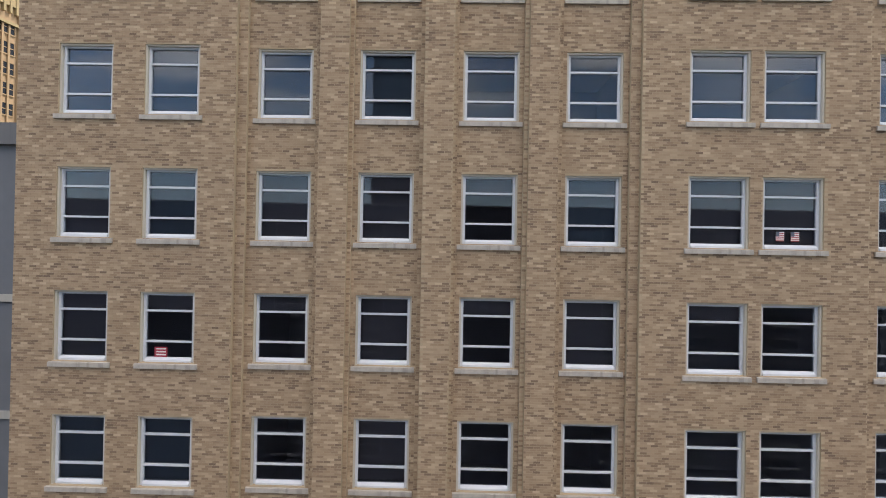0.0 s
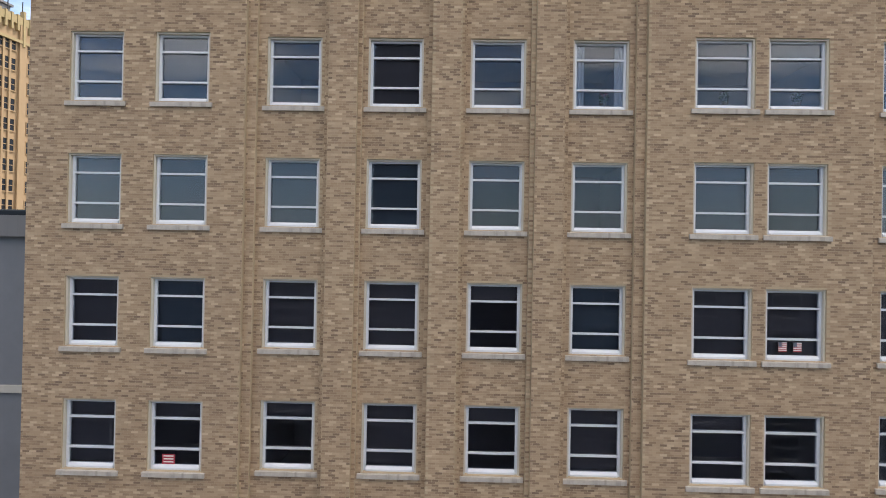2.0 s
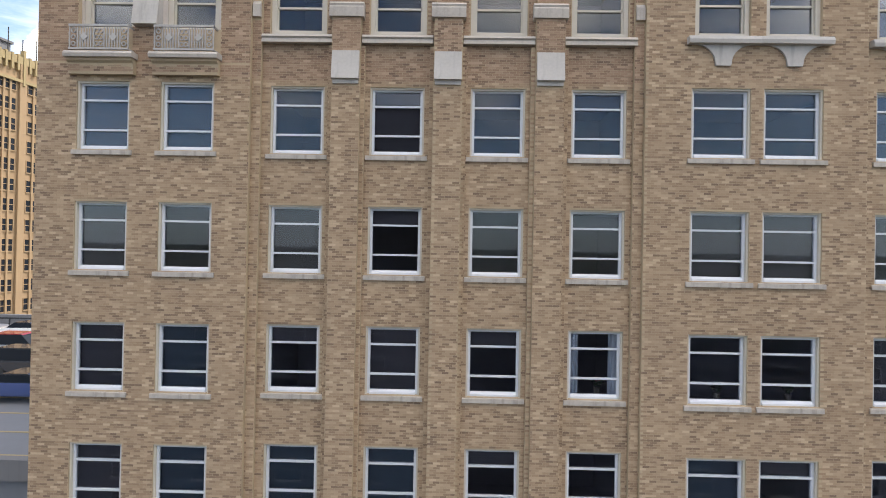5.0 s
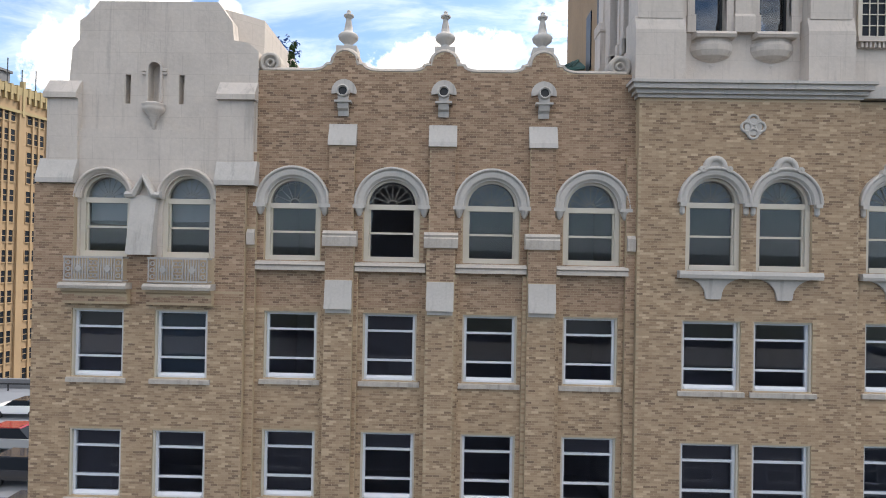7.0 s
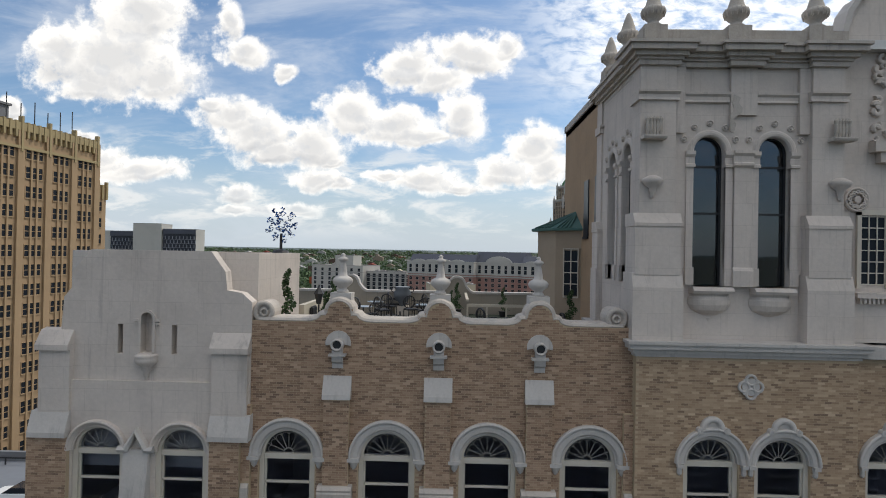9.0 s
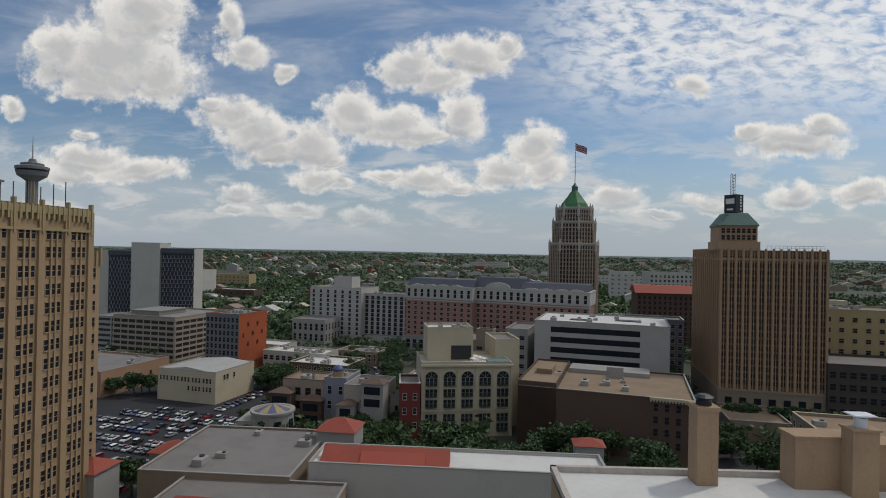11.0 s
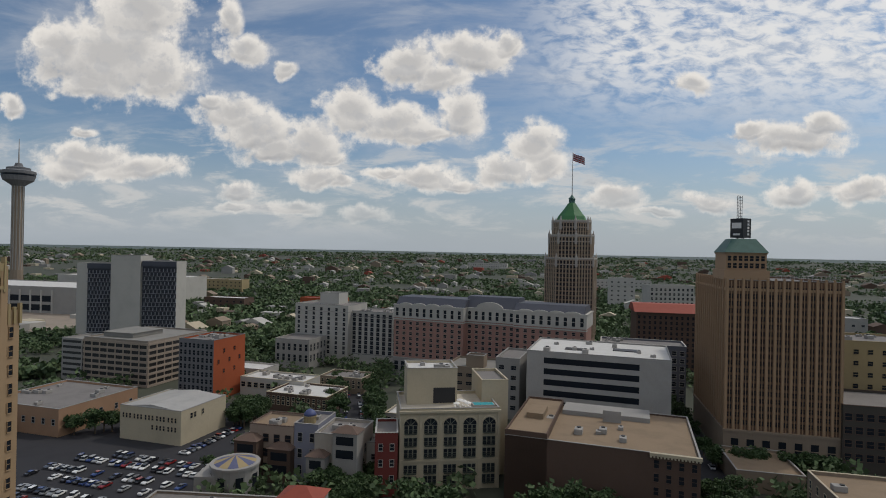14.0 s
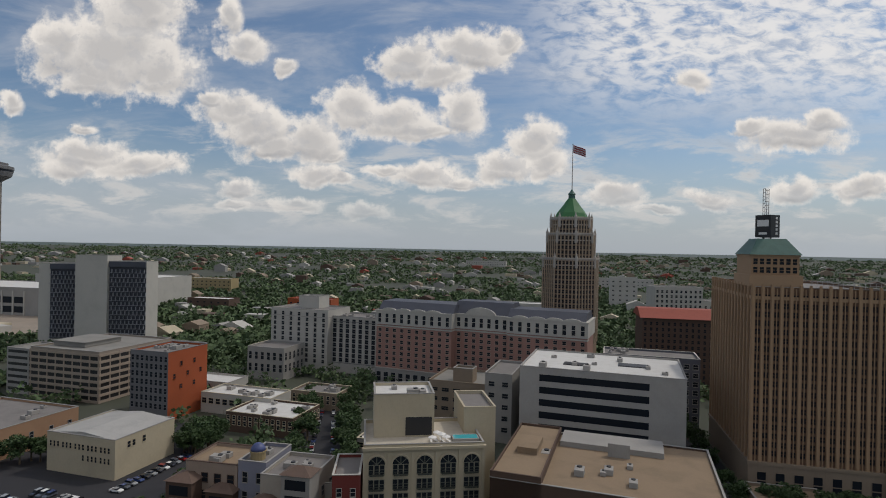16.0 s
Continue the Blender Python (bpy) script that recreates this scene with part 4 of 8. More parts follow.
# side wall with a pair of the same windows
side = B()
wall_mass(side, -TY1, -(TY0 + 0.7), 0.0, 0.5, 50.05, 57.9, [], [(-1.75, 0.43, 51.62, 55.40), (-3.35, 0.43, 51.62, 55.40)])
bmesh.ops.transform(side, matrix=pose(TX0 + 0.22, 0, 0, 0, 0, -90), verts=side.verts)
me = bpy.data.meshes.new("tmp")
side.to_mesh(me)
side.free()
bm.from_mesh(me)
bpy.data.meshes.remove(me)
box(bm, TX1 - 0.75, TX1 - 0.35, TY0 + 0.7, TY1, 50.05, 57.9)
box(bm, TX0 + 0.3, TX1 - 0.3, TY1 - 0.4, TY1, 50.05, 57.9)
tower = solid("wall_tower", bm, STUCCO, "pale grey stucco tower wall", "wall", "structure")
bm = B()
box(bm, TX0 + 0.8, TX1 - 0.8, TY0 + 2.2, TY0 + 2.4, 50.1, 57.8)
box(bm, TX0 + 0.9, TX1 - 0.8, TY0 + 0.75, TY1 - 0.5, 50.9, 51.0)
solid("wall_tower_inner", bm, DARK, "dim inside of the tower", "wall", "structure")


def tower_pier(x0, x1, y0, y1, label, flare):
    st = thing("corner_pier", label, "pier", "tower piers")
    bm = B()
    f = flare
    box(bm, x0 - f, x1 + f, y0 - f, y1, 50.09, 51.55)
    sideways(bm, [(y0 - f, 51.55), (y1, 51.55), (y1, 51.95), (y0, 51.95)], x0 - f, x1 + f)
    part("base", bm, STUCCO, st)
    bm = B()
    g = f * 0.35
    box(bm, x0 - g, x1 + g, y0 - g, y1, 51.9, 53.25)
    sideways(bm, [(y0 - g - 0.03, 53.25), (y1, 53.25), (y1, 53.62), (y0 + 0.1, 53.62), (y0 - g - 0.03, 53.34)], x0 - g - 0.03, x1 + g + 0.03)
    part("middle", bm, STUCCO, st)
    bm = B()
    box(bm, x0 + 0.10, x1 - 0.10, y0 + 0.1, y1, 53.6, 57.9)
    part("shaft", bm, STUCCO, st)
    bm = B()
    sideways(bm, [(y0 + 0.03, 56.78), (y1, 56.78), (y1, 57.06), (y0 - 0.03, 57.06), (y0 - 0.03, 57.0), (y0 + 0.05, 56.94), (y0 + 0.05, 56.86)], x0 + 0.02, x1 - 0.02)
    part("capital", bm, STUCCO, st)
    return st


tower_pier(4.86, 6.05, 0.12, 0.95, "stepped stucco corner pier of the tower", 0.10)
tower_pier(9.62, 10.70, 0.12, 0.95, "stepped stucco corner pier of the tower", 0.10)
tower_pier(4.92, 5.5, 4.55, 5.3, "stepped stucco rear pier of the tower", 0.06)


def tower_window(m):
    global count
    count += 1
    w = thing("window_%d" % count, "tall dark round-headed tower window with stone columns", "window", "tower windows", "structure")
    bm = B()
    ring(bm, 0, 55.40, 0.39, 0.43, 0.20, 0.30)
    for s in (-1, 1):
        x0, x1 = sorted((s * 0.39, s * 0.43))
        box(bm, x0, x1, 0.20, 0.30, 51.62, 55.40)
    for z in (53.66, 55.0):
        box(bm, -0.39, 0.39, 0.21, 0.29, z - 0.03, z + 0.03)
    part("window_frame", bm, BLACK, w)
    for a, b in ((51.62, 53.63), (53.69, 54.97)):
        bm = B()
        box(bm, -0.39, 0.39, 0.25, 0.26, a, b)
        part("pane", bm, TALL_GLASS, w)
    bm = B()
    prism(bm, [(-0.39, 55.03), (0.39, 55.03)] + arc(0, 55.40, 0.39, 0, 180, 12), 0.25, 0.26)
    part("pane", bm, TALL_GLASS, w)
    bm = B()
    ring(bm, 0, 55.40, 0.43, 0.62, -0.05, 0.2, soft=0.05)
    part("arch_moulding", bm, STUCCO, w)
    for s in (-1, 1):
        bm = B()
        box(bm, s * 0.55 - 0.12, s * 0.55 + 0.12, -0.09, 0.1, 51.62, 52.12)
        box(bm, s * 0.55 - 0.10, s * 0.55 + 0.10, -0.04, 0.1, 52.12, 54.95)
        sideways(bm, [(-0.10, 54.95), (0.1, 54.95), (0.1, 55.40), (-0.12, 55.40), (-0.12, 55.30), (-0.05, 55.22), (-0.05, 55.05), (-0.10, 55.02)], s * 0.55 - 0.13, s * 0.55 + 0.13)
        part("column", bm, STUCCO, w)
    for i in range(5):
        a = radians(25 + 130 * i / 4)
        bm = B()
        cx, cz = 0.80 * math.cos(a), 55.40 + 0.80 * math.sin(a)
        ring(bm, cx, cz, 0.05, 0.095, -0.06, 0.02, 0, 360, 10, soft=0.02)
        ring(bm, cx, cz, 0.0, 0.035, -0.07, 0.02, 0, 360, 8)
        part("rosette", bm, STUCCO, w)
    w.matrix_basis = m
    return w


master = tower_window(pose(TWIN[0][0], TY0 + 0.22, 0))
for m in (pose(TWIN[1][0], TY0 + 0.22, 0), pose(TX0 + 0.22, 1.75, 0, 0, 0, -90), pose(TX0 + 0.22, 3.35, 0, 0, 0, -90)):
    count += 1
    copy_thing(master, m).name = "window_%d" % count
for x in (7.02, 8.72):
    bm = B()
    sideways(bm, [(-0.30, 51.40), (0.35, 51.40), (0.35, 51.58), (-0.26, 51.58), (-0.34, 51.48)], -0.56, 0.56)
    k = len(bm.verts)
    lathe(bm, 0, 0, [(0.05, 50.30), (0.11, 50.36), (0.12, 50.44), (0.08, 50.50), (0.16, 50.60), (0.18, 50.70), (0.13, 50.76), (0.30, 50.81), (0.53, 50.93), (0.62, 51.08), (0.63, 51.22), (0.58, 51.32), (0.60, 51.42)], 24)
    bm.verts.ensure_lookup_table()
    bmesh.ops.transform(bm, matrix=Matrix.Translation((0, 0.12, 0)) @ Matrix.Diagonal((1, 0.62, 1, 1)), verts=bm.verts[k:])
    s = solid("bulging_corbel", bm, STUCCO, "bulging stone corbel under a tower window", "corbel", group="bulging corbels", smooth=False)
    s.matrix_basis = pose(x, TY0 + 0.2, 0)
for x, y in ((5.30, 0.16), (10.45, 0.16)):
    bm = B()
    lathe(bm, 0, 0, [(0.03, 54.02), (0.06, 54.08), (0.05, 54.16), (0.10, 54.22), (0.09, 54.30), (0.24, 54.42), (0.30, 54.52), (0.24, 54.58), (0.10, 54.66)], 16)
    s = solid("pier_corbel", bm, STUCCO, "small turned stone corbel on the tower pier", "corbel", group="pier corbels", smooth=True)
    s.matrix_basis = pose(x, y, 0)
    st = thing("carved_bracket", "carved leaf block on a small stone shelf", "ornament", "carved brackets", at=(x, y, 0))
    bm = B()
    sideways(bm, [(-0.20, 55.66), (0.1, 55.66), (0.1, 55.76), (-0.24, 55.76), (-0.24, 55.72)], -0.32, 0.32)
    part("shelf", bm, STUCCO, st)
    for i in range(5):
        bm = B()
        lathe(bm, -0.18 + 0.09 * i, -0.08, [(0.03, 55.76), (0.055, 55.9), (0.06, 56.02), (0.045, 56.14), (0.065, 56.22), (0.02, 56.30)], 7)
        part("carved_leaf", bm, OLDSTONE, st)
# pier between the tall windows, mouldings and a flat strip under the cornice
st = thing("window_pier", "stucco pier with a moulded capital between tall windows", "pier", at=(7.89, TY0 + 0.22, 0))
bm = B()
box(bm, -0.24, 0.24, -0.10, 0.0, 52.14, 54.95)
part("shaft", bm, STUCCO, st)
bm = B()
sideways(bm, [(-0.18, 51.60), (0, 51.60), (0, 52.14), (-0.11, 52.14), (-0.18, 52.04)], -0.28, 0.28)
part("base", bm, STUCCO, st)
bm = B()
sideways(bm, [(-0.11, 54.95), (0, 54.95), (0, 55.42), (-0.20, 55.42), (-0.20, 55.34), (-0.13, 55.26), (-0.13, 55.10), (-0.17, 55.06), (-0.17, 55.0)], -0.28, 0.28)
part("capital", bm, STUCCO, st)
bm = B()
box(bm, 7.52, 8.26, TY0 + 0.12, TY0 + 0.22, 56.42, 57.76)
solid("flat_strip", bm, STUCCO, "flat plaster strip under the tower cornice", "pilaster")
for x0, x1 in ((6.245, 7.515), (8.265, 9.415)):
    bm = B()
    sideways(bm, [(TY0 + 0.14, 56.78), (TY0 + 0.22, 56.74), (TY0 + 0.22, 57.06), (TY0 + 0.10, 57.06), (TY0 + 0.10, 57.0), (TY0 + 0.16, 56.94), (TY0 + 0.16, 56.84)], x0, x1)
    solid("wall_moulding", bm, STUCCO, "moulded plaster band on the tower wall", "moulding", "structure")
for x0, x1 in ((5.94, 6.24), (9.42, 9.73)):
    bm = B()
    box(bm, x0, x1, TY0 + 0.10, TY0 + 0.22, 55.9, 57.76)
    solid("flat_strip", bm, STUCCO, "flat plaster strip under the tower cornice", "pilaster")
# jagged patch of lost plaster over the windows
bm = B()
prism(bm, [(7.50, 55.96), (7.60, 55.92), (7.66, 56.15), (7.60, 56.32), (7.82, 56.48), (7.84, 56.62), (7.72, 56.76), (7.78, 56.9), (7.60, 57.0), (7.54, 56.8), (7.60, 56.6), (7.50, 56.4)], TY0 + 0.095, TY0 + 0.12)
solid("plaster_scar", bm, LEDGE, "jagged scar in the tower plaster", "ornament")

bm = B()
cornice(bm, TX0 + 0.25, TX1 - 0.25, TY0 + 0.12, TY1 - 0.2, 57.75, [(0.04, 0, 0.14), (0.10, 0.14, 0.22), (0.20, 0.22, 0.34), (0.34, 0.34, 0.50), (0.40, 0.50, 0.58)])
for x0, x1 in ((4.92, 6.0), (7.45, 8.32), (9.68, 10.64)):
    cornice(bm, x0, x1, 0.16, 0.9, 57.75, [(0.04, 0, 0.14), (0.10, 0.14, 0.22), (0.20, 0.22, 0.34), (0.34, 0.341, 0.501), (0.41, 0.502, 0.585)])
solid("cornice_tower", bm, LEDGE, "weathered tower cornice with stepped mouldings", "cornice", "structure")
bm = B()
for x0, x1, y0, y1 in ((5.0, 10.7, 0.25, 0.55), (5.0, 5.3, 0.55, 4.9), (10.4, 10.7, 0.55, 4.9)):
    box(bm, x0, x1, y0, y1, 58.30, 58.78)
for x in (5.35, 7.68, 9.90):
    box(bm, x - 0.32, x + 0.32, 0.18, 0.72, 58.31, 58.90)
for y in (2.2, 4.2):
    box(bm, 4.92, 5.46, y - 0.3, y + 0.3, 58.31, 58.90)
solid("wall_tower_parapet", bm, OLDSTONE, "low stucco parapet on the tower", "wall", "structure")
TURNED = [(0.24, 0), (0.24, 0.05), (0.17, 0.10), (0.15, 0.17), (0.24, 0.26), (0.33, 0.38), (0.345, 0.46), (0.31, 0.52), (0.26, 0.545), (0.23, 0.60), (0.13, 0.93), (0.06, 1.12), (0.02, 1.16)]
urn = None
for x, y in ((5.35, 0.45), (7.68, 0.45), (9.90, 0.45), (5.18, 2.2), (5.18, 4.2)):
    m = pose(x, y, 58.90)
    if urn is None:
        urn = thing("tower_finial", "stone urn finial with a pointed cone on the tower parapet", "finial", "tower finials")
        bm = B()
        lathe(bm, 0, 0, TURNED, 20)
        bowl = part("urn", bm, OLDSTONE, urn, smooth=True)
        bm = B()
        for i in range(16):
            a = 6.28319 * i / 16
            lathe(bm, 0.298 * math.cos(a), 0.298 * math.sin(a), [(0.015, 0.30), (0.045, 0.38), (0.052, 0.46), (0.02, 0.53)], 6)
        part("gadroon", bm, OLDSTONE, bowl)
        urn.matrix_basis = m
    else:
        copy_thing(urn, m)

bm = B()
box(bm, 5.5, 25.7, 13.5, 24.0, 48.3, 48.6)
box(bm, -11.9, 5.5, 16.35, 24.0, 48.935, 48.98)
solid("roof_rear", bm, ROOFGREY, "grey gravel roof behind the terrace", "roof", "structure")
# brick block and flat white roof behind the tower
bm = B()
box(bm, 5.45, 26.0, 5.3, 13.5, 49.0, 58.65)
brickblock = solid("wall_penthouse", bm, OLDBRICK, "tan brick block behind the tower", "wall", "structure")
bm = B()
box(bm, 5.38, 26.0, 5.25, 5.45, 58.65, 58.95)
box(bm, 5.38, 5.65, 5.45, 13.5, 58.65, 58.95)
box(bm, 5.38, 26.0, 13.3, 13.55, 58.65, 58.95)
solid("roof_kerb", bm, LEDGE, "stone kerb round the roof", "coping", "structure")
bm = B()
box(bm, 5.45, 26.0, 0.55, 13.3, 58.40, 58.66)
solid("roof_white", bm, ROOFWHITE, "flat white membrane roof", "roof", "structure")
for y in (6.7, 8.6):
    bm = B()
    box(bm, 5.40, 5.45, y - 0.4, y + 0.4, 53.2, 55.6)
    box(bm, 5.36, 5.41, y - 0.48, y + 0.48, 53.1, 53.2)
    solid("penthouse_window", bm, WINDOWDARK, "narrow dark window in the brick block", "window", "structure")
chim = thing("chimney", "tan brick chimney with a dark metal cowl", "chimney", at=(12.5, 12.6, 58.66))
bm = B()
box(bm, -0.5, 0.5, -0.5, 0.5, 0, 3.5)
box(bm, -0.56, 0.56, -0.56, 0.56, 3.5, 3.7)
part("stack", bm, OLDBRICK, chim)
bm = B()
lathe(bm, 0, 0, [(0.36, 3.7), (0.36, 3.9), (0.30, 3.95), (0.30, 4.05), (0.44, 4.08), (0.25, 4.2)], 12)
part("cowl", bm, BLACK, chim)
for x0, x1, y0, y1, h in ((16.5, 19.3, 12.0, 13.2, 2.4), (19.3, 23.5, 12.0, 13.2, 2.1), (18.6, 19.8, 11.2, 12.0, 3.0)):
    bm = B()
    box(bm, x0, x1, y0, y1, 58.66, 58.66 + h)
    box(bm, x0 - 0.08, x1 + 0.08, y0 - 0.08, y1 + 0.08, 58.66 + h, 58.76 + h)
    solid("roof_shed", bm, OLDBRICK, "low tan brick shed on the white roof", "shed", group="roof sheds")
st = thing("roof_vent", "steel roof vent with a flat cap", "vent", at=(19.2, 11.6, 61.7))
bm = B()
lathe(bm, 0, 0, [(0.28, 0), (0.28, 0.5)], 12)
part("pipe", bm, ALU, st)
bm = B()
box(bm, -0.5, 0.5, -0.4, 0.4, 0.6, 0.66)
for s in (-1, 1):
    box(bm, s * 0.3 - 0.02, s * 0.3 + 0.02, -0.02, 0.02, 0.45, 0.62)
part("cap", bm, ALU, st)

# oriel with a copper roof on the brick block
st = thing("oriel", "tan stucco oriel with a green copper roof", "oriel", at=(5.1, 11.4, 0))
hexa = [(0.6, -2.0), (0.6, 2.0), (-0.7, 1.4), (-1.3, 0.0), (-0.7, -1.4)]
bm = B()
flat(bm, hexa[::-1], 48.9, 53.55)
part("wall", bm, surface("tan render", (0.33, 0.26, 0.19), 0.9), st)
bm = B()
eave = [(x * 1.2 - 0.05, y * 1.12) for x, y in hexa]
ridge = [bm.verts.new((0.5, -0.5, 54.45)), bm.verts.new((0.5, 0.5, 54.45))]
low = [bm.verts.new((x, y, 53.6)) for x, y in eave]
und = [bm.verts.new((x, y, 53.5)) for x, y in eave]
for i in range(5):
    j = (i + 1) % 5
    bm.faces.new((low[i], low[j], und[j], und[i]))
bm.faces.new(und)
bm.faces.new((low[1], low[2], ridge[1]))
bm.faces.new((low[2], low[3], ridge[1]))
bm.faces.new((low[3], ridge[0], ridge[1]))
bm.faces.new((low[3], low[4], ridge[0]))
bm.faces.new((low[4], low[0], ridge[0]))
bm.faces.new((low[0], low[1], ridge[1], ridge[0]))
part("roof", bm, COPPER, st, "green copper roof")
for i in range(9):
    a = Vector(eave[4]).lerp(Vector(eave[0]), 0.12 + i * 0.11) if i < 4 else Vector(eave[3]).lerp(Vector(eave[4]), (i - 3) / 6)
    bm = B()
    d = Vector((0.5 - a.x, -0.5 - a.y, 0.85))
    n = d.cross(Vector((0, 0, 1))).normalized() * 0.03
    p, q = Vector((a.x, a.y, 53.605)), Vector((a.x, a.y, 53.605)) + d
    vs = [bm.verts.new(v) for v in (p - n, p + n, q + n, q - n, p - n + Vector((0, 0, 0.06)), p + n + Vector((0, 0, 0.06)), q + n + Vector((0, 0, 0.06)), q - n + Vector((0, 0, 0.06)))]
    for f in ((0, 3, 2, 1), (4, 5, 6, 7), (0, 1, 5, 4), (1, 2, 6, 5), (2, 3, 7, 6), (3, 0, 4, 7)):
        bm.faces.new([vs[k] for k in f])
    part("seam", bm, COPPER, st)
bm = B()
mid = (Vector((-0.7, -1.4)) + Vector((0.6, -2.0))) / 2
box(bm, -0.3, 0.3, -0.06, 0.02, 50.6, 52.6)
w = part("window", bm, WINDOWDARK, st)
w.matrix_basis = pose(mid.x, mid.y, 0, 0, 0, -24.8)
bm = B()
for x in (-0.34, 0.3):
    box(bm, x, x + 0.04, -0.10, 0.02, 50.5, 52.7)
for z in (50.5, 51.1, 51.6, 52.1, 52.66):
    box(bm, -0.3, 0.3, -0.09, 0.0, z, z + 0.04)
box(bm, -0.02, 0.02, -0.09, 0.0, 50.5, 52.7)
w = part("glazing_bars", bm, CREAM, st)
w.matrix_basis = pose(mid.x, mid.y, 0, 0, 0, -24.8)

# curly gable wall beyond the tower, with carved work and a dark urn
bm = B()
GX = 10.88
out = [(GX, 50.0), (26.0, 50.0), (26.0, 61.6), (14.4, 61.6), (13.2, 61.25)]
out += [(11.85, 61.25), (11.85, 60.6), (11.6, 60.55), (11.55, 60.05), (11.3, 59.9), (11.05, 59.55), (10.92, 59.0), (GX, 58.4)]
wall_mass(bm, GX, 26.0, 0.85, 1.25, 50.0, 50.4, [])
prism(bm, [(GX, 50.4), (26.0, 50.4)] + out[2:], 0.85, 1.25)
gable2 = solid("wall_curly_gable", bm, STUCCO, "stucco wall with a curly stepped gable", "wall", "structure")
bm = B()
sweep(bm, [(10.9, 58.4), (10.93, 59.0), (11.06, 59.55), (11.3, 59.9), (11.55, 60.05)][::-1], [(-0.08, 0.70), (-0.08, 1.3), (0.08, 1.3), (0.08, 0.70)])
solid("gable_moulding", bm, STONE, "moulded edge of the curly gable", "coping", "structure")
bm = B()
lathe(bm, 12.1, 1.05, [(r, z + 0.35) for r, z in [(0.30, 60.9), (0.30, 61.1), (0.18, 61.2), (0.22, 61.3), (0.36, 61.5), (0.38, 61.62), (0.30, 61.7), (0.25, 61.8), (0.14, 62.15), (0.20, 62.22), (0.18, 62.3), (0.05, 62.36)]], 14)
solid("dark_urn", bm, surface("dark weathered stone", (0.09, 0.085, 0.08), 0.85), "dark weathered stone urn on the gable", "finial", smooth=True)
bm = B()
box(bm, 11.7, 13.3, 0.55, 0.85, 55.5, 55.8)
box(bm, 11.9, 13.1, 0.62, 0.85, 55.2, 55.5)
for i in range(26):
    a = random.random() * 6.28
    ring(bm, 11.75 + random.random() * 1.2, 55.9 + i * 0.10, 0.04, random.uniform(0.09, 0.20), 0.72, 0.86, math.degrees(a), math.degrees(a) + random.uniform(200, 360), 10, soft=0.03)
solid("scrollwork", bm, STUCCO, "carved scrollwork panel on the gable wall", "ornament")
bm = B()
for a in range(12):
    ring(bm, 11.35 + 0.22 * math.cos(a * 0.5236), 54.15 + 0.22 * math.sin(a * 0.5236), 0.02, 0.06, 0.74, 0.86, 0, 360, 7)
ring(bm, 11.35, 54.15, 0.28, 0.36, 0.75, 0.86, 0, 360, 20, soft=0.03)
ring(bm, 11.35, 54.15, 0.0, 0.10, 0.74, 0.86, 0, 360, 12)
solid("round_rosette", bm, STUCCO, "round carved rosette on the gable wall", "ornament")
w = thing("window_%d" % (count + 1), "tall window with small square panes", "window", "", "structure", at=(11.85, 0.85, 0))
count += 1
bm = B()
box(bm, -0.36, 0.36, -0.004, 0.0, 51.7, 53.7)
part("pane", bm, WINDOWDARK, w)
bm = B()
for i in range(4):
    box(bm, -0.36 + 0.23 * i, -0.33 + 0.23 * i, -0.03, -0.003, 51.7, 53.7)
for i in range(7):
    box(bm, -0.36, 0.36, -0.031, -0.003, 51.7 + i * 0.325, 51.73 + i * 0.325)
for s in (-1, 1):
    box(bm, s * 0.42 - 0.06, s * 0.42 + 0.06, -0.08, 0.0, 51.6, 53.8)
box(bm, -0.48, 0.48, -0.08, 0.0, 53.7, 53.85)
part("window_frame", bm, CREAM, w)
bm = B()
box(bm, 11.0, 14.0, 0.2, 0.85, 51.35, 51.5)
for i in range(24):
    box(bm, 11.1 + i * 0.12, 11.16 + i * 0.12, 0.25, 0.4, 51.2, 51.35)
box(bm, 11.0, 14.0, 0.4, 0.85, 50.1, 51.35)
solid("dentil_ledge", bm, STUCCO, "stucco ledge with dentils", "cornice", "structure")

# ------------------------------------------------------------------ roof terrace
bm = B()
box(bm, -11.9, 5.5, 0.95, 24.0, 48.6, 48.93)
solid("terrace_floor", bm, surface("terrace bed", (0.20, 0.195, 0.18), 0.9), "grey terrace floor", "floor", "structure")
st = thing("deck", "grey boarded roof deck", "deck", "", "structure")
plank = B()
box(plank, -0.055, 0.055, 0, 13.6, 0, 0.05)
pm = mesh("deck_board", plank, DECK)
for i in range(90):
    piece("deck_board", pm, st, pose(-5.6 + i * 0.118, 1.1, 48.934))
bm = B()
box(bm, -11.4, -6.3, 8.2, 16.0, 48.93, 49.0)
box(bm, 0.7, 5.2, 11.6, 16.0, 48.93, 49.0)
solid("artificial_lawn", bm, surface("dark lawn", (0.014, 0.024, 0.011), 0.95, vary=0.3, fine=30), "dark green lawn strips on the terrace", "lawn", "structure")


def rear_top(x):
    for h in (-10.0, -6.0, 0.0):
        d = abs(x - h)
        if d < 0.42:
            return 50.65 + math.sqrt(max(0.0, 0.42 ** 2 - d * d)) * 0.9
        if d < 1.0:
            return 50.15 + 0.5 * ((1.0 - d) / 0.58) ** 2
    return 50.15


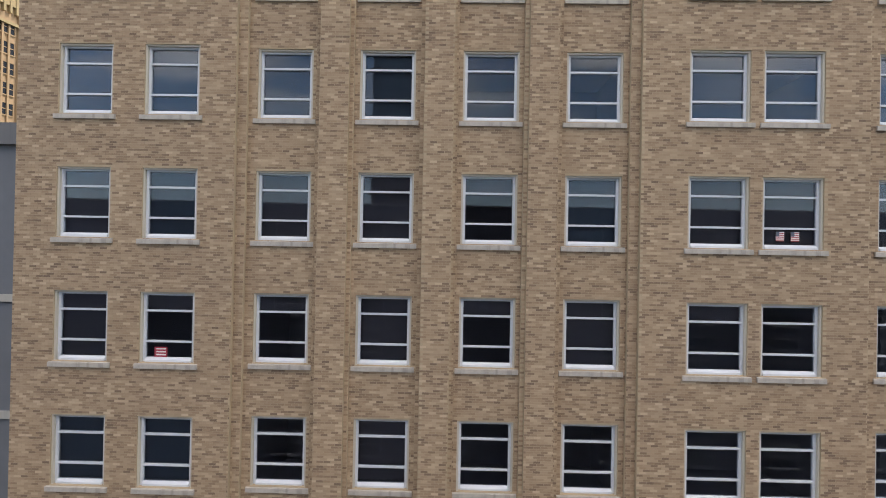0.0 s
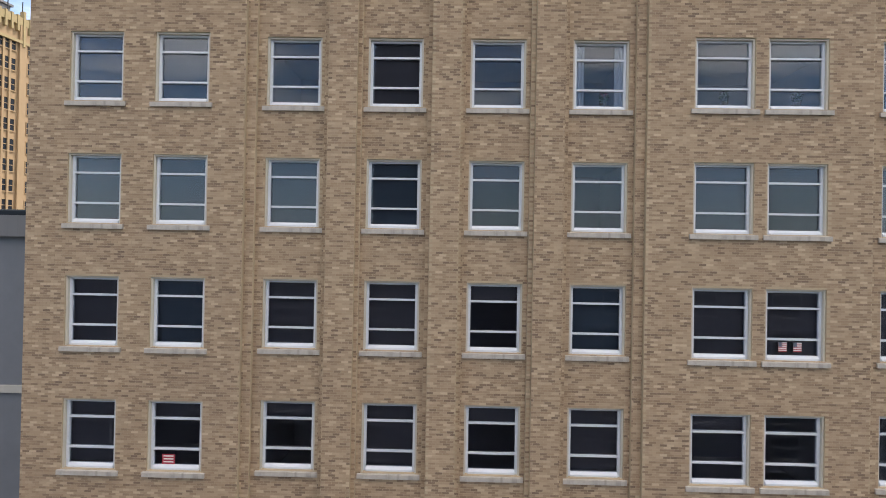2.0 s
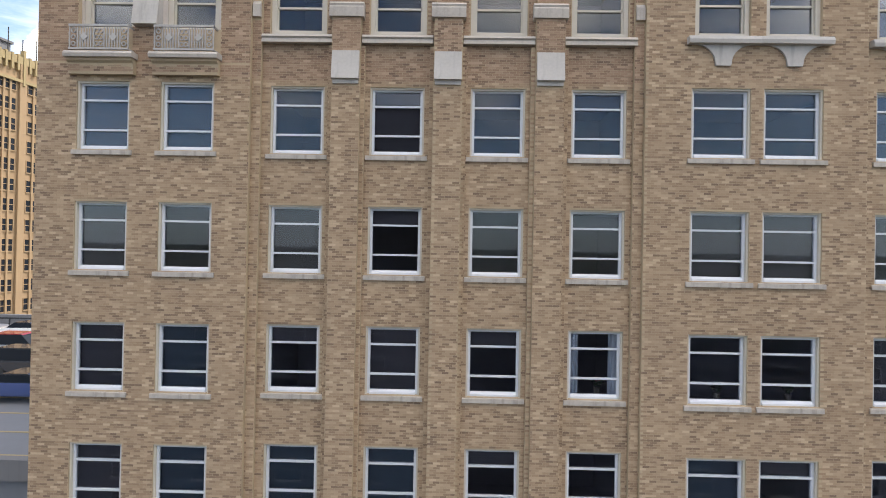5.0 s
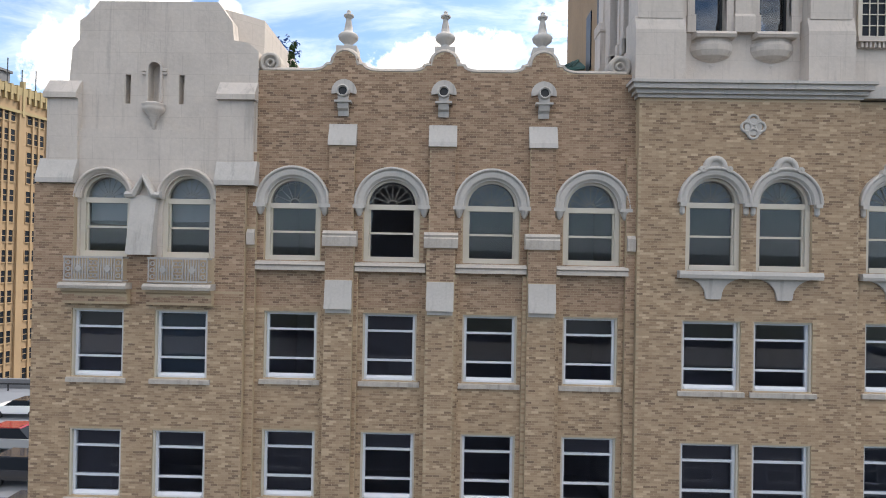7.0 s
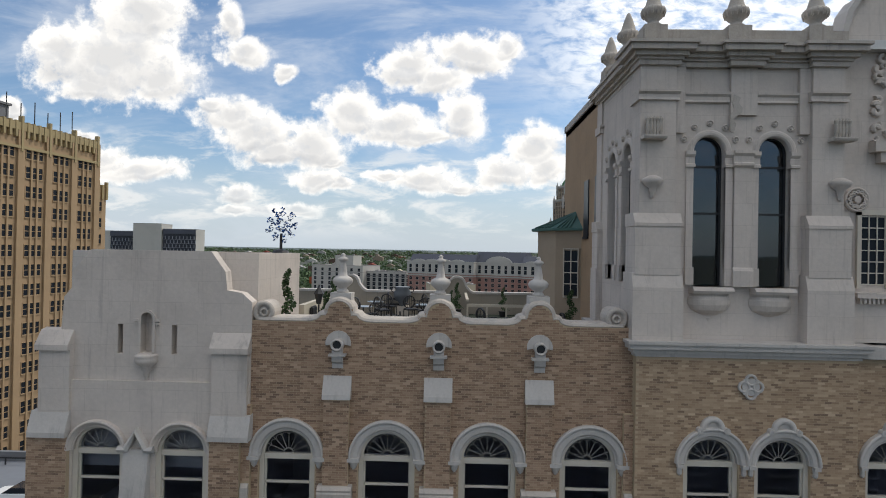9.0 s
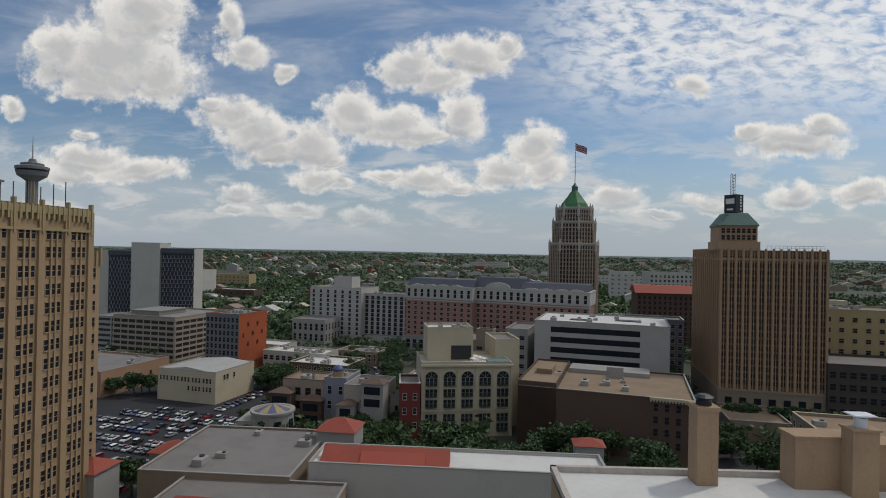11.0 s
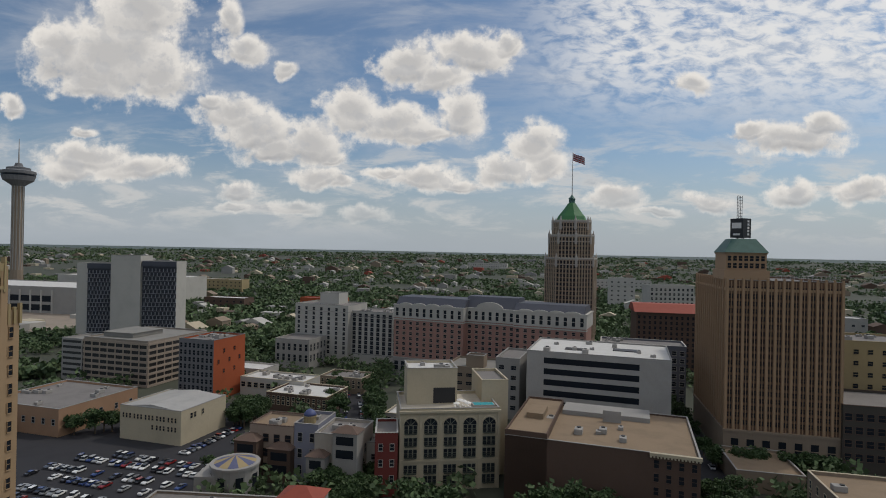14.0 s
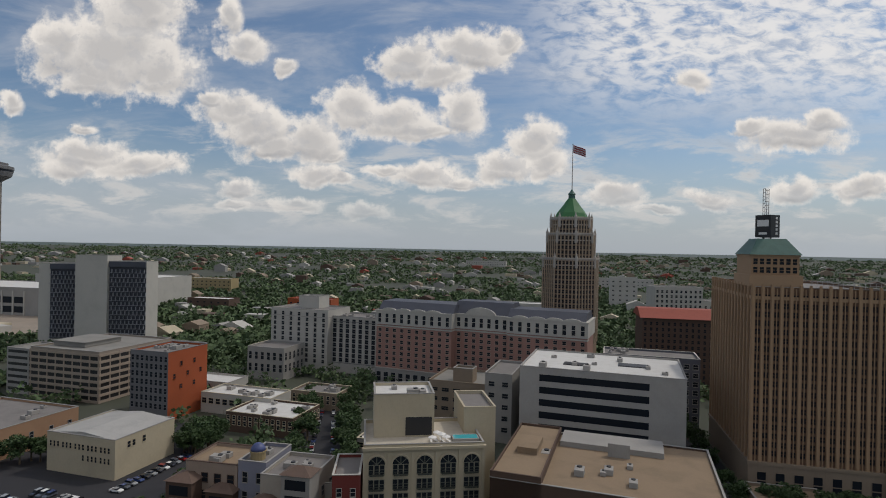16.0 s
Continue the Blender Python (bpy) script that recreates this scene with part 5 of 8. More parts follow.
bm = B()
xs = [-11.9 + 0.06 * i for i in range(286)]
xs = [x for x in xs if x < 5.2]
prism(bm, [(-11.9, 48.9), (5.2, 48.9)] + [(x, rear_top(x)) for x in xs[::-1]], 16.0, 16.35)
solid("wall_terrace_rear", bm, surface("cream terrace render", (0.33, 0.29, 0.235), 0.9, streak=0.3), "cream rendered rear parapet with round humps", "wall", "structure")
bm = B()
sweep(bm, [(x, rear_top(x)) for x in xs], [(-0.02, 15.93), (-0.02, 16.42), (0.10, 16.42), (0.10, 15.93)])
solid("terrace_coping", bm, STONE, "pale coping of the rear parapet", "coping", "structure")
WOOD = surface("cream bench paint", (0.48, 0.43, 0.34), 0.7)
st = thing("bench_wall", "long cream planter bench with dark cushions", "bench")
bm = B()
box(bm, -6.7, -6.45, 8.0, 16.0, 48.95, 50.1)
part("back", bm, WOOD, st)
for y in (8.6, 11.2, 13.8):
    bm = B()
    box(bm, -6.45, -5.8, y, y + 2.0, 48.95, 49.35)
    part("seat", bm, WOOD, st)
    bm = B()
    box(bm, -6.42, -5.85, y + 0.1, y + 1.9, 49.35, 49.5)
    box(bm, -6.44, -6.28, y + 0.2, y + 1.0, 49.5, 49.95)
    bmesh.ops.bevel(bm, geom=bm.edges[:], offset=0.05, segments=2, affect="EDGES")
    part("cushion", bm, BLACK, st, "dark cushion")
bm = B()
box(bm, 0.45, 5.2, 11.35, 11.42, 49.85, 49.98)
box(bm, 0.45, 5.2, 11.35, 11.42, 48.93, 49.05)
box(bm, 0.42, 0.55, 11.4, 16.0, 50.1, 50.2)
for i in range(6):
    box(bm, 0.45 + i * 0.93, 0.53 + i * 0.93, 11.35, 11.42, 49.05, 49.85)
solid("deck_rail", bm, WOOD, "cream post-and-rail fence on the deck", "railing")


def leafy(bm, pts, size, n, rng):
    """Leaf flakes scattered through blobs (x, y, z, rx, ry, rz)."""
    for x, y, z, rx, ry, rz in pts:
        for _ in range(n):
            d = Vector((rng.gauss(0, 1), rng.gauss(0, 1), rng.gauss(0, 1))).normalized() * (rng.random() ** 0.35)
            c = Vector((x + d.x * rx, y + d.y * ry, z + d.z * rz))
            a = Vector((rng.gauss(0, 1), rng.gauss(0, 1), rng.gauss(0, 0.6))).normalized() * size * rng.uniform(0.6, 1.3)
            b = a.cross(Vector((rng.gauss(0, 1), rng.gauss(0, 1), rng.gauss(0, 1)))).normalized() * size * rng.uniform(0.4, 0.8)
            bm.faces.new([bm.verts.new(v) for v in (c - a, c - b, c + a, c + b)])


rng = random.Random(5)
topiary = thing("spiral_topiary", "dark spiral topiary bush in a black pot", "plant", "topiaries")
bm = B()
lathe(bm, 0, 0, [(0.20, 0), (0.28, 0.35), (0.30, 0.4), (0.2, 0.4)], 12)
part("pot", bm, BLACK, topiary)
bm = B()
leafy(bm, [(0.16 * math.cos(i * 0.9) * (1 - i / 18), 0.16 * math.sin(i * 0.9) * (1 - i / 18), 0.5 + i * 0.11, 0.28 * (1 - i / 17), 0.28 * (1 - i / 17), 0.12) for i in range(14)], 0.05, 50, rng)
part("foliage", bm, LEAF, topiary)
topiary.matrix_basis = pose(-5.4, 2.0, 48.98)
for x, y, s in ((-4.9, 5.5, 0.9), (-6.8, 15.2, 1.0), (-5.9, 9.5, 0.8), (-0.5, 11.6, 0.7), (-0.3, 13.3, 0.75), (0.0, 15.2, 0.9), (2.5, 15.0, 0.8), (4.6, 15.2, 0.8), (4.6, 7.5, 1.0), (-5.6, 12.6, 0.8)):
    c = copy_thing(topiary, pose(x, y, 48.98))
    c.scale = (s, s, s)
topiary.scale = (1.15, 1.15, 1.4)
chair = thing("patio_chair", "black wrought-iron patio chair with a round back", "chair", "patio chairs")
bm = B()
box(bm, -0.27, 0.27, -0.26, 0.26, 0.40, 0.47)
bmesh.ops.bevel(bm, geom=bm.edges[:], offset=0.03, segments=2, affect="EDGES")
part("seat", bm, BLACK, chair)
bm = B()
ring(bm, 0, 0.72, 0.24, 0.28, 0.22, 0.27, 0, 360, 16)
for i in range(5):
    box(bm, -0.18 + i * 0.09, -0.165 + i * 0.09, 0.235, 0.25, 0.50, 0.94)
part("backrest", bm, BLACK, chair)
for x in (-0.24, 0.24):
    for y in (-0.23, 0.23):
        bm = B()
        box(bm, x - 0.015, x + 0.015, y - 0.015, y + 0.015, 0, 0.41)
        part("leg", bm, BLACK, chair)
    bm = B()
    box(bm, x - 0.015, x + 0.015, -0.25, 0.25, 0.66, 0.69)
    part("armrest", bm, BLACK, chair)
table = thing("bistro_table", "small round pale bistro table", "table", "bistro tables")
bm = B()
lathe(bm, 0, 0, [(0.42, 0.70), (0.44, 0.715), (0.42, 0.73)], 20)
part("tabletop", bm, surface("pale table top", (0.30, 0.36, 0.42), 0.3), table)
bm = B()
lathe(bm, 0, 0, [(0.22, 0), (0.20, 0.03), (0.03, 0.06), (0.03, 0.70)], 10)
part("pedestal", bm, BLACK, table)
table.matrix_basis = pose(-4.6, 12.0, 48.99)
for x, y in ((-4.4, 14.8), (-1.7, 13.6), (-2.2, 3.2), (2.6, 2.6)):
    copy_thing(table, pose(x, y, 48.99))
chair.matrix_basis = pose(-4.0, 11.3, 48.99, 0, 0, 200)
for x, y, r in ((-3.7, 12.4, 130), (-5.1, 11.3, -40), (-3.6, 14.4, 160), (-3.5, 15.6, 100), (-2.3, 13.0, 30), (-2.0, 14.6, -60), (-1.6, 12.6, 190), (1.4, 2.2, 20), (3.6, 3.2, 150), (4.2, 9.0, 90), (2.0, 4.2, 70), (3.2, 4.9, 200), (-0.6, 3.0, 40), (4.3, 6.2, 100), (-1.2, 2.0, 300), (1.2, 7.6, 120)):
    copy_thing(chair, pose(x, y, 48.99, 0, 0, r)).scale = (1.25, 1.25, 1.2)
st = thing("garden_urn", "large grey two-handled garden urn on a plinth", "urn", at=(-3.0, 15.4, 48.95))
bm = B()
box(bm, -0.35, 0.35, -0.3, 0.3, 0, 0.5)
part("plinth", bm, LEDGE, st)
bm = B()
lathe(bm, 0, 0, [(0.2, 0.5), (0.15, 0.6), (0.45, 0.95), (0.5, 1.2), (0.35, 1.45), (0.42, 1.55), (0.3, 1.55)], 16)
part("bowl", bm, surface("grey glaze", (0.10, 0.11, 0.12), 0.4), st, smooth=True)
for s in (-1, 1):
    bm = B()
    ring(bm, s * 0.48, 1.38, 0.12, 0.16, -0.03, 0.03, 0, 360, 12)
    part("handle", bm, BLACK, st)
for x, y in ((-2.8, 11.4), (-2.9, 13.2)):
    bm = B()
    lathe(bm, 0, 0, [(0.42, 0), (0.45, 0.05), (0.40, 0.12), (0.1, 0.16), (0.05, 0.18), (0.05, 0.36), (0.02, 0.4)], 16)
    s = solid("umbrella_base", bm, BLACK, "round black parasol base on the deck", "base", group="parasol bases")
    s.matrix_basis = pose(x, y, 48.99)
st = thing("lantern", "black post lantern on the terrace", "lamp", at=(-5.0, 4.5, 48.98))
bm = B()
lathe(bm, 0, 0, [(0.1, 0), (0.04, 0.1), (0.03, 1.5)], 8)
part("post", bm, BLACK, st)
bm = B()
lathe(bm, 0, 0, [(0.08, 1.5), (0.16, 1.85), (0.2, 1.88), (0.05, 2.1), (0.02, 2.2)], 6)
part("lantern_head", bm, BLACK, st)
# painted metal tree on the turret parapet
st = thing("metal_tree", "blue and white painted metal tree ornament", "ornament", at=(-7.35, 7.55, 52.28))
bm = B()
lathe(bm, 0, 0, [(0.35, 0), (0.3, 0.1), (0.06, 0.16), (0.05, 0.8)], 8)
part("stem", bm, BLACK, st)
bm = B()
leafy(bm, [(math.cos(a) * r, 0.1 * math.sin(a * 3), 1.15 + math.sin(a) * r * 1.1, 0.12, 0.1, 0.14) for r in (0.2, 0.42, 0.58) for a in [k * 0.7 for k in range(9)]], 0.07, 10, rng)
part("leaves", bm, surface("blue enamel", (0.03, 0.10, 0.30), 0.3, island=0.9), st)

# ------------------------------------------------------------------ the city beyond
def two(colour, name, **kw):
    colour = [v * 0.64 for v in colour]
    return surface(name, colour, 0.85, vary=kw.pop("vary", 0.16), coarse=0.08, fine=1.2, bump=0.05, **kw)


CREAMWALL = two((0.74, 0.64, 0.46), "cream city wall", streak=0.2)
WHITEWALL = two((0.70, 0.67, 0.61), "white city wall", streak=0.15)
PALEGREY = two((0.48, 0.46, 0.43), "pale grey city wall", streak=0.2)
GREYWALL = two((0.26, 0.26, 0.27), "grey city wall", streak=0.2)
PINKBRICK = two((0.52, 0.29, 0.235), "pink city brick")
REDBRICK = two((0.26, 0.05, 0.04), "red painted brick")
ORANGE = two((0.52, 0.115, 0.035), "orange painted wall")
BROWNBRICK = two((0.155, 0.095, 0.068), "brown city brick", streak=0.2)
TERRA = two((0.57, 0.375, 0.225), "brown terracotta", streak=0.15)
OCHRE = two((0.56, 0.385, 0.22), "ochre city brick", streak=0.15)
YELLOW = two((0.54, 0.42, 0.22), "yellow city wall")
PEACH = two((0.55, 0.33, 0.20), "peach city wall")
BLUEGREY = two((0.20, 0.22, 0.29), "blue grey stucco")
TANWALL = two((0.40, 0.31, 0.225), "tan stucco", streak=0.25)


def pane_mesh(w, h, frame, proud=0.14):
    """A city window: dark pane set back in a frame with a sill; two materials."""
    bm = B()
    t = min(0.14, w * 0.12)
    box(bm, -w / 2, w / 2, -0.03, 0.0, 0, h)
    k = len(bm.faces)
    box(bm, -w / 2 - t, -w / 2, -proud, 0.0, -t, h + t)
    box(bm, w / 2, w / 2 + t, -proud, 0.0, -t, h + t)
    box(bm, -w / 2, w / 2, -proud, 0.0, h, h + t)
    box(bm, -w / 2 - t, w / 2 + t, -proud - 0.1, 0.0, -t * 1.6, 0.0)
    box(bm, -w / 2, w / 2, -0.07, -0.03, h * 0.48, h * 0.54)
    bm.faces.ensure_lookup_table()
    for f in bm.faces[k:]:
        f.material_index = 1
    me = mesh("window", bm, WINDOWDARK)
    me.materials.append(frame)
    return me


PANES = {}


def panes(parent, w, h, frame, spots):
    """Windows as parts; past 300 on one building the rest are joined."""
    key = (round(w, 2), round(h, 2), frame.name)
    if key not in PANES:
        PANES[key] = pane_mesh(w, h, frame)
    me = PANES[key]
    have = len([c for c in parent.children if c.name.startswith("window")])
    room = max(0, 300 - have)
    for m in spots[:room]:
        piece("window", me, parent, m)
    rest = spots[room:]
    if rest:
        bm = B()
        for m in rest:
            k = len(bm.verts)
            bm.from_mesh(me)
            bm.verts.ensure_lookup_table()
            bmesh.ops.transform(bm, matrix=m, verts=bm.verts[k:])
        data = bpy.data.meshes.new("upper_windows")
        bm.to_mesh(data)
        bm.free()
        for mm in me.materials:
            data.materials.append(mm)
        ob = new("upper_windows", data)
        ob.parent = parent
        tagged(ob, kind="stuff")


def shell(bm, w, d, h, z0=0.0, rim=0.8, thick=0.4):
    """Walls with a parapet round a sunken roof; front at y = 0, left at x = 0."""
    loops = []
    for x0, x1, y0, y1, z in ((0, w, 0, d, z0), (0, w, 0, d, h), (thick, w - thick, thick, d - thick, h), (thick, w - thick, thick, d - thick, z0)):
        loops.append([bm.verts.new(p) for p in ((x0, y0, z), (x1, y0, z), (x1, y1, z), (x0, y1, z))])
    for p, q in zip(loops, loops[1:] + loops[:1]):
        for i in range(4):
            j = (i + 1) % 4
            bm.faces.new((p[i], p[j], q[j], q[i]))


FOOT = []


def building(name, label, x, y, turn, w, d, h, wall, roof=None, floors=0, cols=0, side=None, side_cols=0, win=(1.4, 1.9), frame=None, first=4.0, z0=0.0, rim=0.9, band=None, top=1.4):
    FOOT.append((pose(x, y, 0, 0, 0, turn).inverted(), w, d))
    b = thing(name, label, "building", "", "", at=(x, y, 0), turn=turn)
    bm = B()
    shell(bm, w, d, h, z0)
    part("wall", bm, wall, b)
    bm = B()
    box(bm, 0.35, w - 0.35, 0.35, d - 0.35, h - rim - 0.3, h - rim)
    part("roof", bm, roof or ROOFGREY, b)
    bm = B()
    for x0, x1, y0, y1 in ((-0.12, w + 0.12, -0.12, 0.5), (-0.12, w + 0.12, d - 0.5, d + 0.12), (-0.12, 0.5, 0.5, d - 0.5), (w - 0.5, w + 0.12, 0.5, d - 0.5)):
        box(bm, x0, x1, y0, y1, h, h + 0.18)
    part("coping", bm, frame or PALEGREY, b)
    if floors:
        step = (h - top - first) / floors
        spots = []
        for f in range(floors):
            z = z0 + first + f * step + step * 0.15
            for c in range(cols):
                spots.append(pose((c + 0.5) * w / cols, 0, z))
            for c in range(side_cols):
                if side == "R":
                    spots.append(pose(w, (c + 0.5) * d / side_cols, z, 0, 0, 90))
                else:
                    spots.append(pose(0, (c + 0.5) * d / side_cols, z, 0, 0, -90))
        spots.sort(key=lambda m: -m.translation.z)
        panes(b, win[0], min(win[1], step * 0.75), frame or PALEGREY, spots)
    if band:
        for z in band:
            bm = B()
            box(bm, -0.15, w + 0.15, -0.18, d + 0.15, z, z + 0.35)
            part("string_course", bm, frame or PALEGREY, b)
    return b


def ribs(b, w, z0, z1, n, wall, face, width=0.7, proud=0.5):
    """Upright piers on a face, each a part."""
    bm = B()
    box(bm, -width / 2, width / 2, -proud, 0, z0, z1)
    box(bm, -width * 0.3, width * 0.3, -proud - 0.15, 0, z0, z1 + 0.9)
    me = mesh("pier", bm, wall)
    for i in range(n + 1):
        piece("pier", me, b, face(i / n))


def bands(b, w, d, zs, height, material, name, side, x0=0.0, x1=None):
    """Long dark window strips, or strips that paint the shade of openings, round a front and one side."""
    for z in zs:
        bm = B()
        box(bm, x0, w if x1 is None else x1, -0.04, 0.05, z, z + height)
        part(name, bm, material, b)
        if side == "R":
            bm = B()
            box(bm, w - 0.05, w + 0.04, 0.3, d - 0.3, z, z + height)
            part(name, bm, material, b)


# tall ochre hospital-like tower at the street, seen along its face
b = building("ochre_tower", "tall ochre brick tower with a crown of yellow terracotta", -88.5 - 0.1426 * 62, 121 - 0.99 * 62, 0, 45, 62, 79.5, OCHRE, first=4)
b.matrix_basis = pose(-88.5 - 0.143 * 62, 121 - 0.99 * 62, 0, 0, 0, 90 - 8.2)
b["label"] = "tall ochre brick tower with a crown of yellow terracotta"


def ochre_face(spread, h, depth):
    spots = []
    n = 9
    for f in range(18):
        z = h - 6.2 - f * 4.15
        if z < 3:
            break
        for g in range(n):
            for k in (-1.45, 0, 1.45):
                spots.append(pose((g + 0.5) * spread / n + k, 0, z))
    return spots


for ch in list(b.children):
    bpy.data.objects.remove(ch)
bm = B()
shell(bm, 62, 40, 77.0)
part("wall", bm, OCHRE, b)
bm = B()
box(bm, 0.3, 61.7, 0.3, 39.7, 75.5, 76.0)
part("roof", bm, ROOFGREY, b)
spots = sorted(ochre_face(62, 77.0, 40), key=lambda m: -m.translation.x)
panes(b, 1.15, 2.4, OCHRE, spots)
bm = B()
box(bm, -0.8, 0.8, -0.5, 0, 0, 77.5)
pier = mesh("pier", bm, OCHRE)
for i in range(10):
    piece("pier", pier, b, pose(i * 62 / 9, 0, 0))
bm = B()
box(bm, -0.22, 0.22, -0.3, 0, 0, 73.0)
pier = mesh("slim_pier", bm, OCHRE)
for i in range(9):
    for k in (-0.72, 0.72):
        piece("slim_pier", pier, b, pose((i + 0.5) * 62 / 9 + k, 0, 0))
bm = B()
box(bm, -0.3, 62.3, -0.62, 0.4, 72.6, 73.2)
box(bm, -0.3, 62.3, -0.55, 0.3, 76.4, 78.0)
for i in range(46):
    box(bm, i * 62 / 45 - 0.25, i * 62 / 45 + 0.25, -0.7, 0.3, 75.0 if i % 5 else 72.0, 78.3 if i % 5 else 79.4)
part("crown", bm, YELLOW, b, "yellow terracotta crown")
bm = B()
box(bm, 8, 46, 8, 30, 76, 83.0)
box(bm, 7.6, 46.4, 7.6, 30.4, 83.0, 83.5)
part("penthouse", bm, GREYWALL, b, "grey plant room")
for i in range(8):
    bm = B()
    box(bm, 34 + i * 3.4, 34.15 + i * 3.4, 3, 3.15, 76, 82.5 + (i * 37 % 5) * 0.5)
    part("aerial", bm, BLACK, b)
bm = B()
shell(bm, 7.0, 30, 67.5)
box(bm, 0.2, 6.8, 0.2, 29, 66, 66.5)
ob = part("side_wing", bm, OCHRE, b)
ob.matrix_basis = pose(62, 3.0, 0)
wing = []
for f in range(15):
    for k in (2.0, 3.5, 5.0):
        wing.append(pose(62 + k, 3.0, 61.5 - f * 4.15))
panes(b, 1.0, 2.3, OCHRE, wing)
bm = B()
for i in range(6):
    box(bm, 62 + i * 1.4 - 0.3, 62 + i * 1.4 + 0.3, 2.6, 3.3, 64.5, 69.0 if i % 2 else 68.2)
part("crown", bm, YELLOW, b)

building("car_park", "concrete multi-storey car park with black strips for shaded open decks", -169 - 45.4, 326 + 12.2, -15, 47, 50, 26.9, two((0.45, 0.38, 0.31), "tan concrete", streak=0.2), PAVING, frame=PALEGREY)
car_park = bpy.data.objects["car_park"]
SPAN = two((0.52, 0.43, 0.345), "tan precast panels", streak=0.2)
# flat black strips on the wall paint the shade of the open decks
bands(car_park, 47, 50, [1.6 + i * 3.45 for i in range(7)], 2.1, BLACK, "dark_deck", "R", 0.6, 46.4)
for i in range(8):
    z = 0.2 + i * 3.45
    bm = B()
    box(bm, 0.0, 47.5, -0.55, -0.1, z, z + 1.35)
    part("spandrel", bm, SPAN, car_park, "tan precast panel")
    bm = B()
    box(bm, 47.1, 47.55, -0.1, 50, z, z + 1.35)
    part("spandrel", bm, SPAN, car_park)
bm = B()
box(bm, -0.35, 0.35, -0.35, 0.0, 0, 26.0)
post = mesh("column", bm, SPAN)
for i in range(9):
    piece("column", post, car_park, pose(0.4 + i * 5.78, 0, 0))
    piece("column", post, car_park, pose(47, 0.4 + i * 6.15, 0, 0, 0, 90))
bm = B()
box(bm, 4, 26, 10, 34, 26.2, 28.6)
box(bm, 3.4, 26.6, 9.4, 34.6, 28.6, 29.0)
part("upper_ramp", bm, PAVING, car_park, "raised concrete ramp deck")
b2 = building("stair_tower", "slim concrete stair tower with black strips for shaded open decks", -169 - 63, 338 + 6, -15, 16, 20, 25.0, PALEGREY, PAVING)
# black strips again stand in for the shade inside the decks
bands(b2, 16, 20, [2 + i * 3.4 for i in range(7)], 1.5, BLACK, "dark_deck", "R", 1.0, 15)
building("orange_warehouse", "grey-fronted warehouse with an orange painted side", -119.7 - 21.2, 300 + 5.7, -15, 21.9, 27, 32.6, ORANGE, ROOFGREY, 7, 8, win=(1.5, 2.4), frame=GREYWALL, first=5)
bm = B()
box(bm, -0.1, 21.9, -0.02, 0.0, 0, 32.6)
ob = part("front", bm, GREYWALL, bpy.data.objects["orange_warehouse"], "grey panelled front")
ow = bpy.data.objects["orange_warehouse"]
panes(ow, 1.5, 2.2, ORANGE, [pose(21.9, 4 + 4.5 * c, 14 + 5.5 * r, 0, 0, 90) for c in range(5) for r in range(3) if (c + r) % 2])
hall = building("cream_hall", "cream rendered hall with arched windows and a grey metal roof", -104.5 - 30.1, 234 + 8.0, -15, 31.2, 28.4, 14.3, CREAMWALL, surface("grey metal roof", (0.30, 0.29, 0.28), 0.6, vary=0.25, coarse=0.1, fine=1.0, streak=0.4), 0, rim=0.4)
panes(hall, 0.9, 2.0, CREAMWALL, [pose(1.8 + i * 1.75 + (i // 3) * 0.55, 0, z) for i in range(15) for z in (9.2, 5.4) if not (z < 6 and i < 8)])
panes(hall, 1.4, 2.2, CREAMWALL, [pose(31.2, y, 10.0, 0, 0, 90) for y in (6.0, 8.2, 13.0)])
bm = B()
for s in range(2):
    deep(bm, [(0.4, 14.0), (30.8, 14.0), (15.6, 15.6)], 0.5, 27.9)
    break
part("gable_roof", bm, surface("pale metal sheet", (0.40, 0.385, 0.36), 0.5, vary=0.25, coarse=0.15, fine=1.2, streak=0.4), hall)
building("peach_store", "low store with a peach side wall and grey roof", -160.5 - 43, 240.5 + 11.5, -15, 45, 42, 12.0, PEACH, ROOFGREY, 1, 8, "R", 5, (1.6, 2.4), first=4)
building("twin_hotel_left", "dark balconied hotel slab with white edges", -309, 470, 4, 34, 20, 66.5, WHITEWALL, ROOFGREY)
tl = bpy.data.objects["twin_hotel_left"]
tl["label"] = "tall hotel slab with dark balconies and a white edge"
building("twin_hotel_right", "tall hotel slab with dark balconies", -255, 472, 4, 28.5, 20, 69.0, WHITEWALL, ROOFGREY)
tr = bpy.data.objects["twin_hotel_right"]
BALCONY = two((0.40, 0.42, 0.46), "pale blue grey balcony")
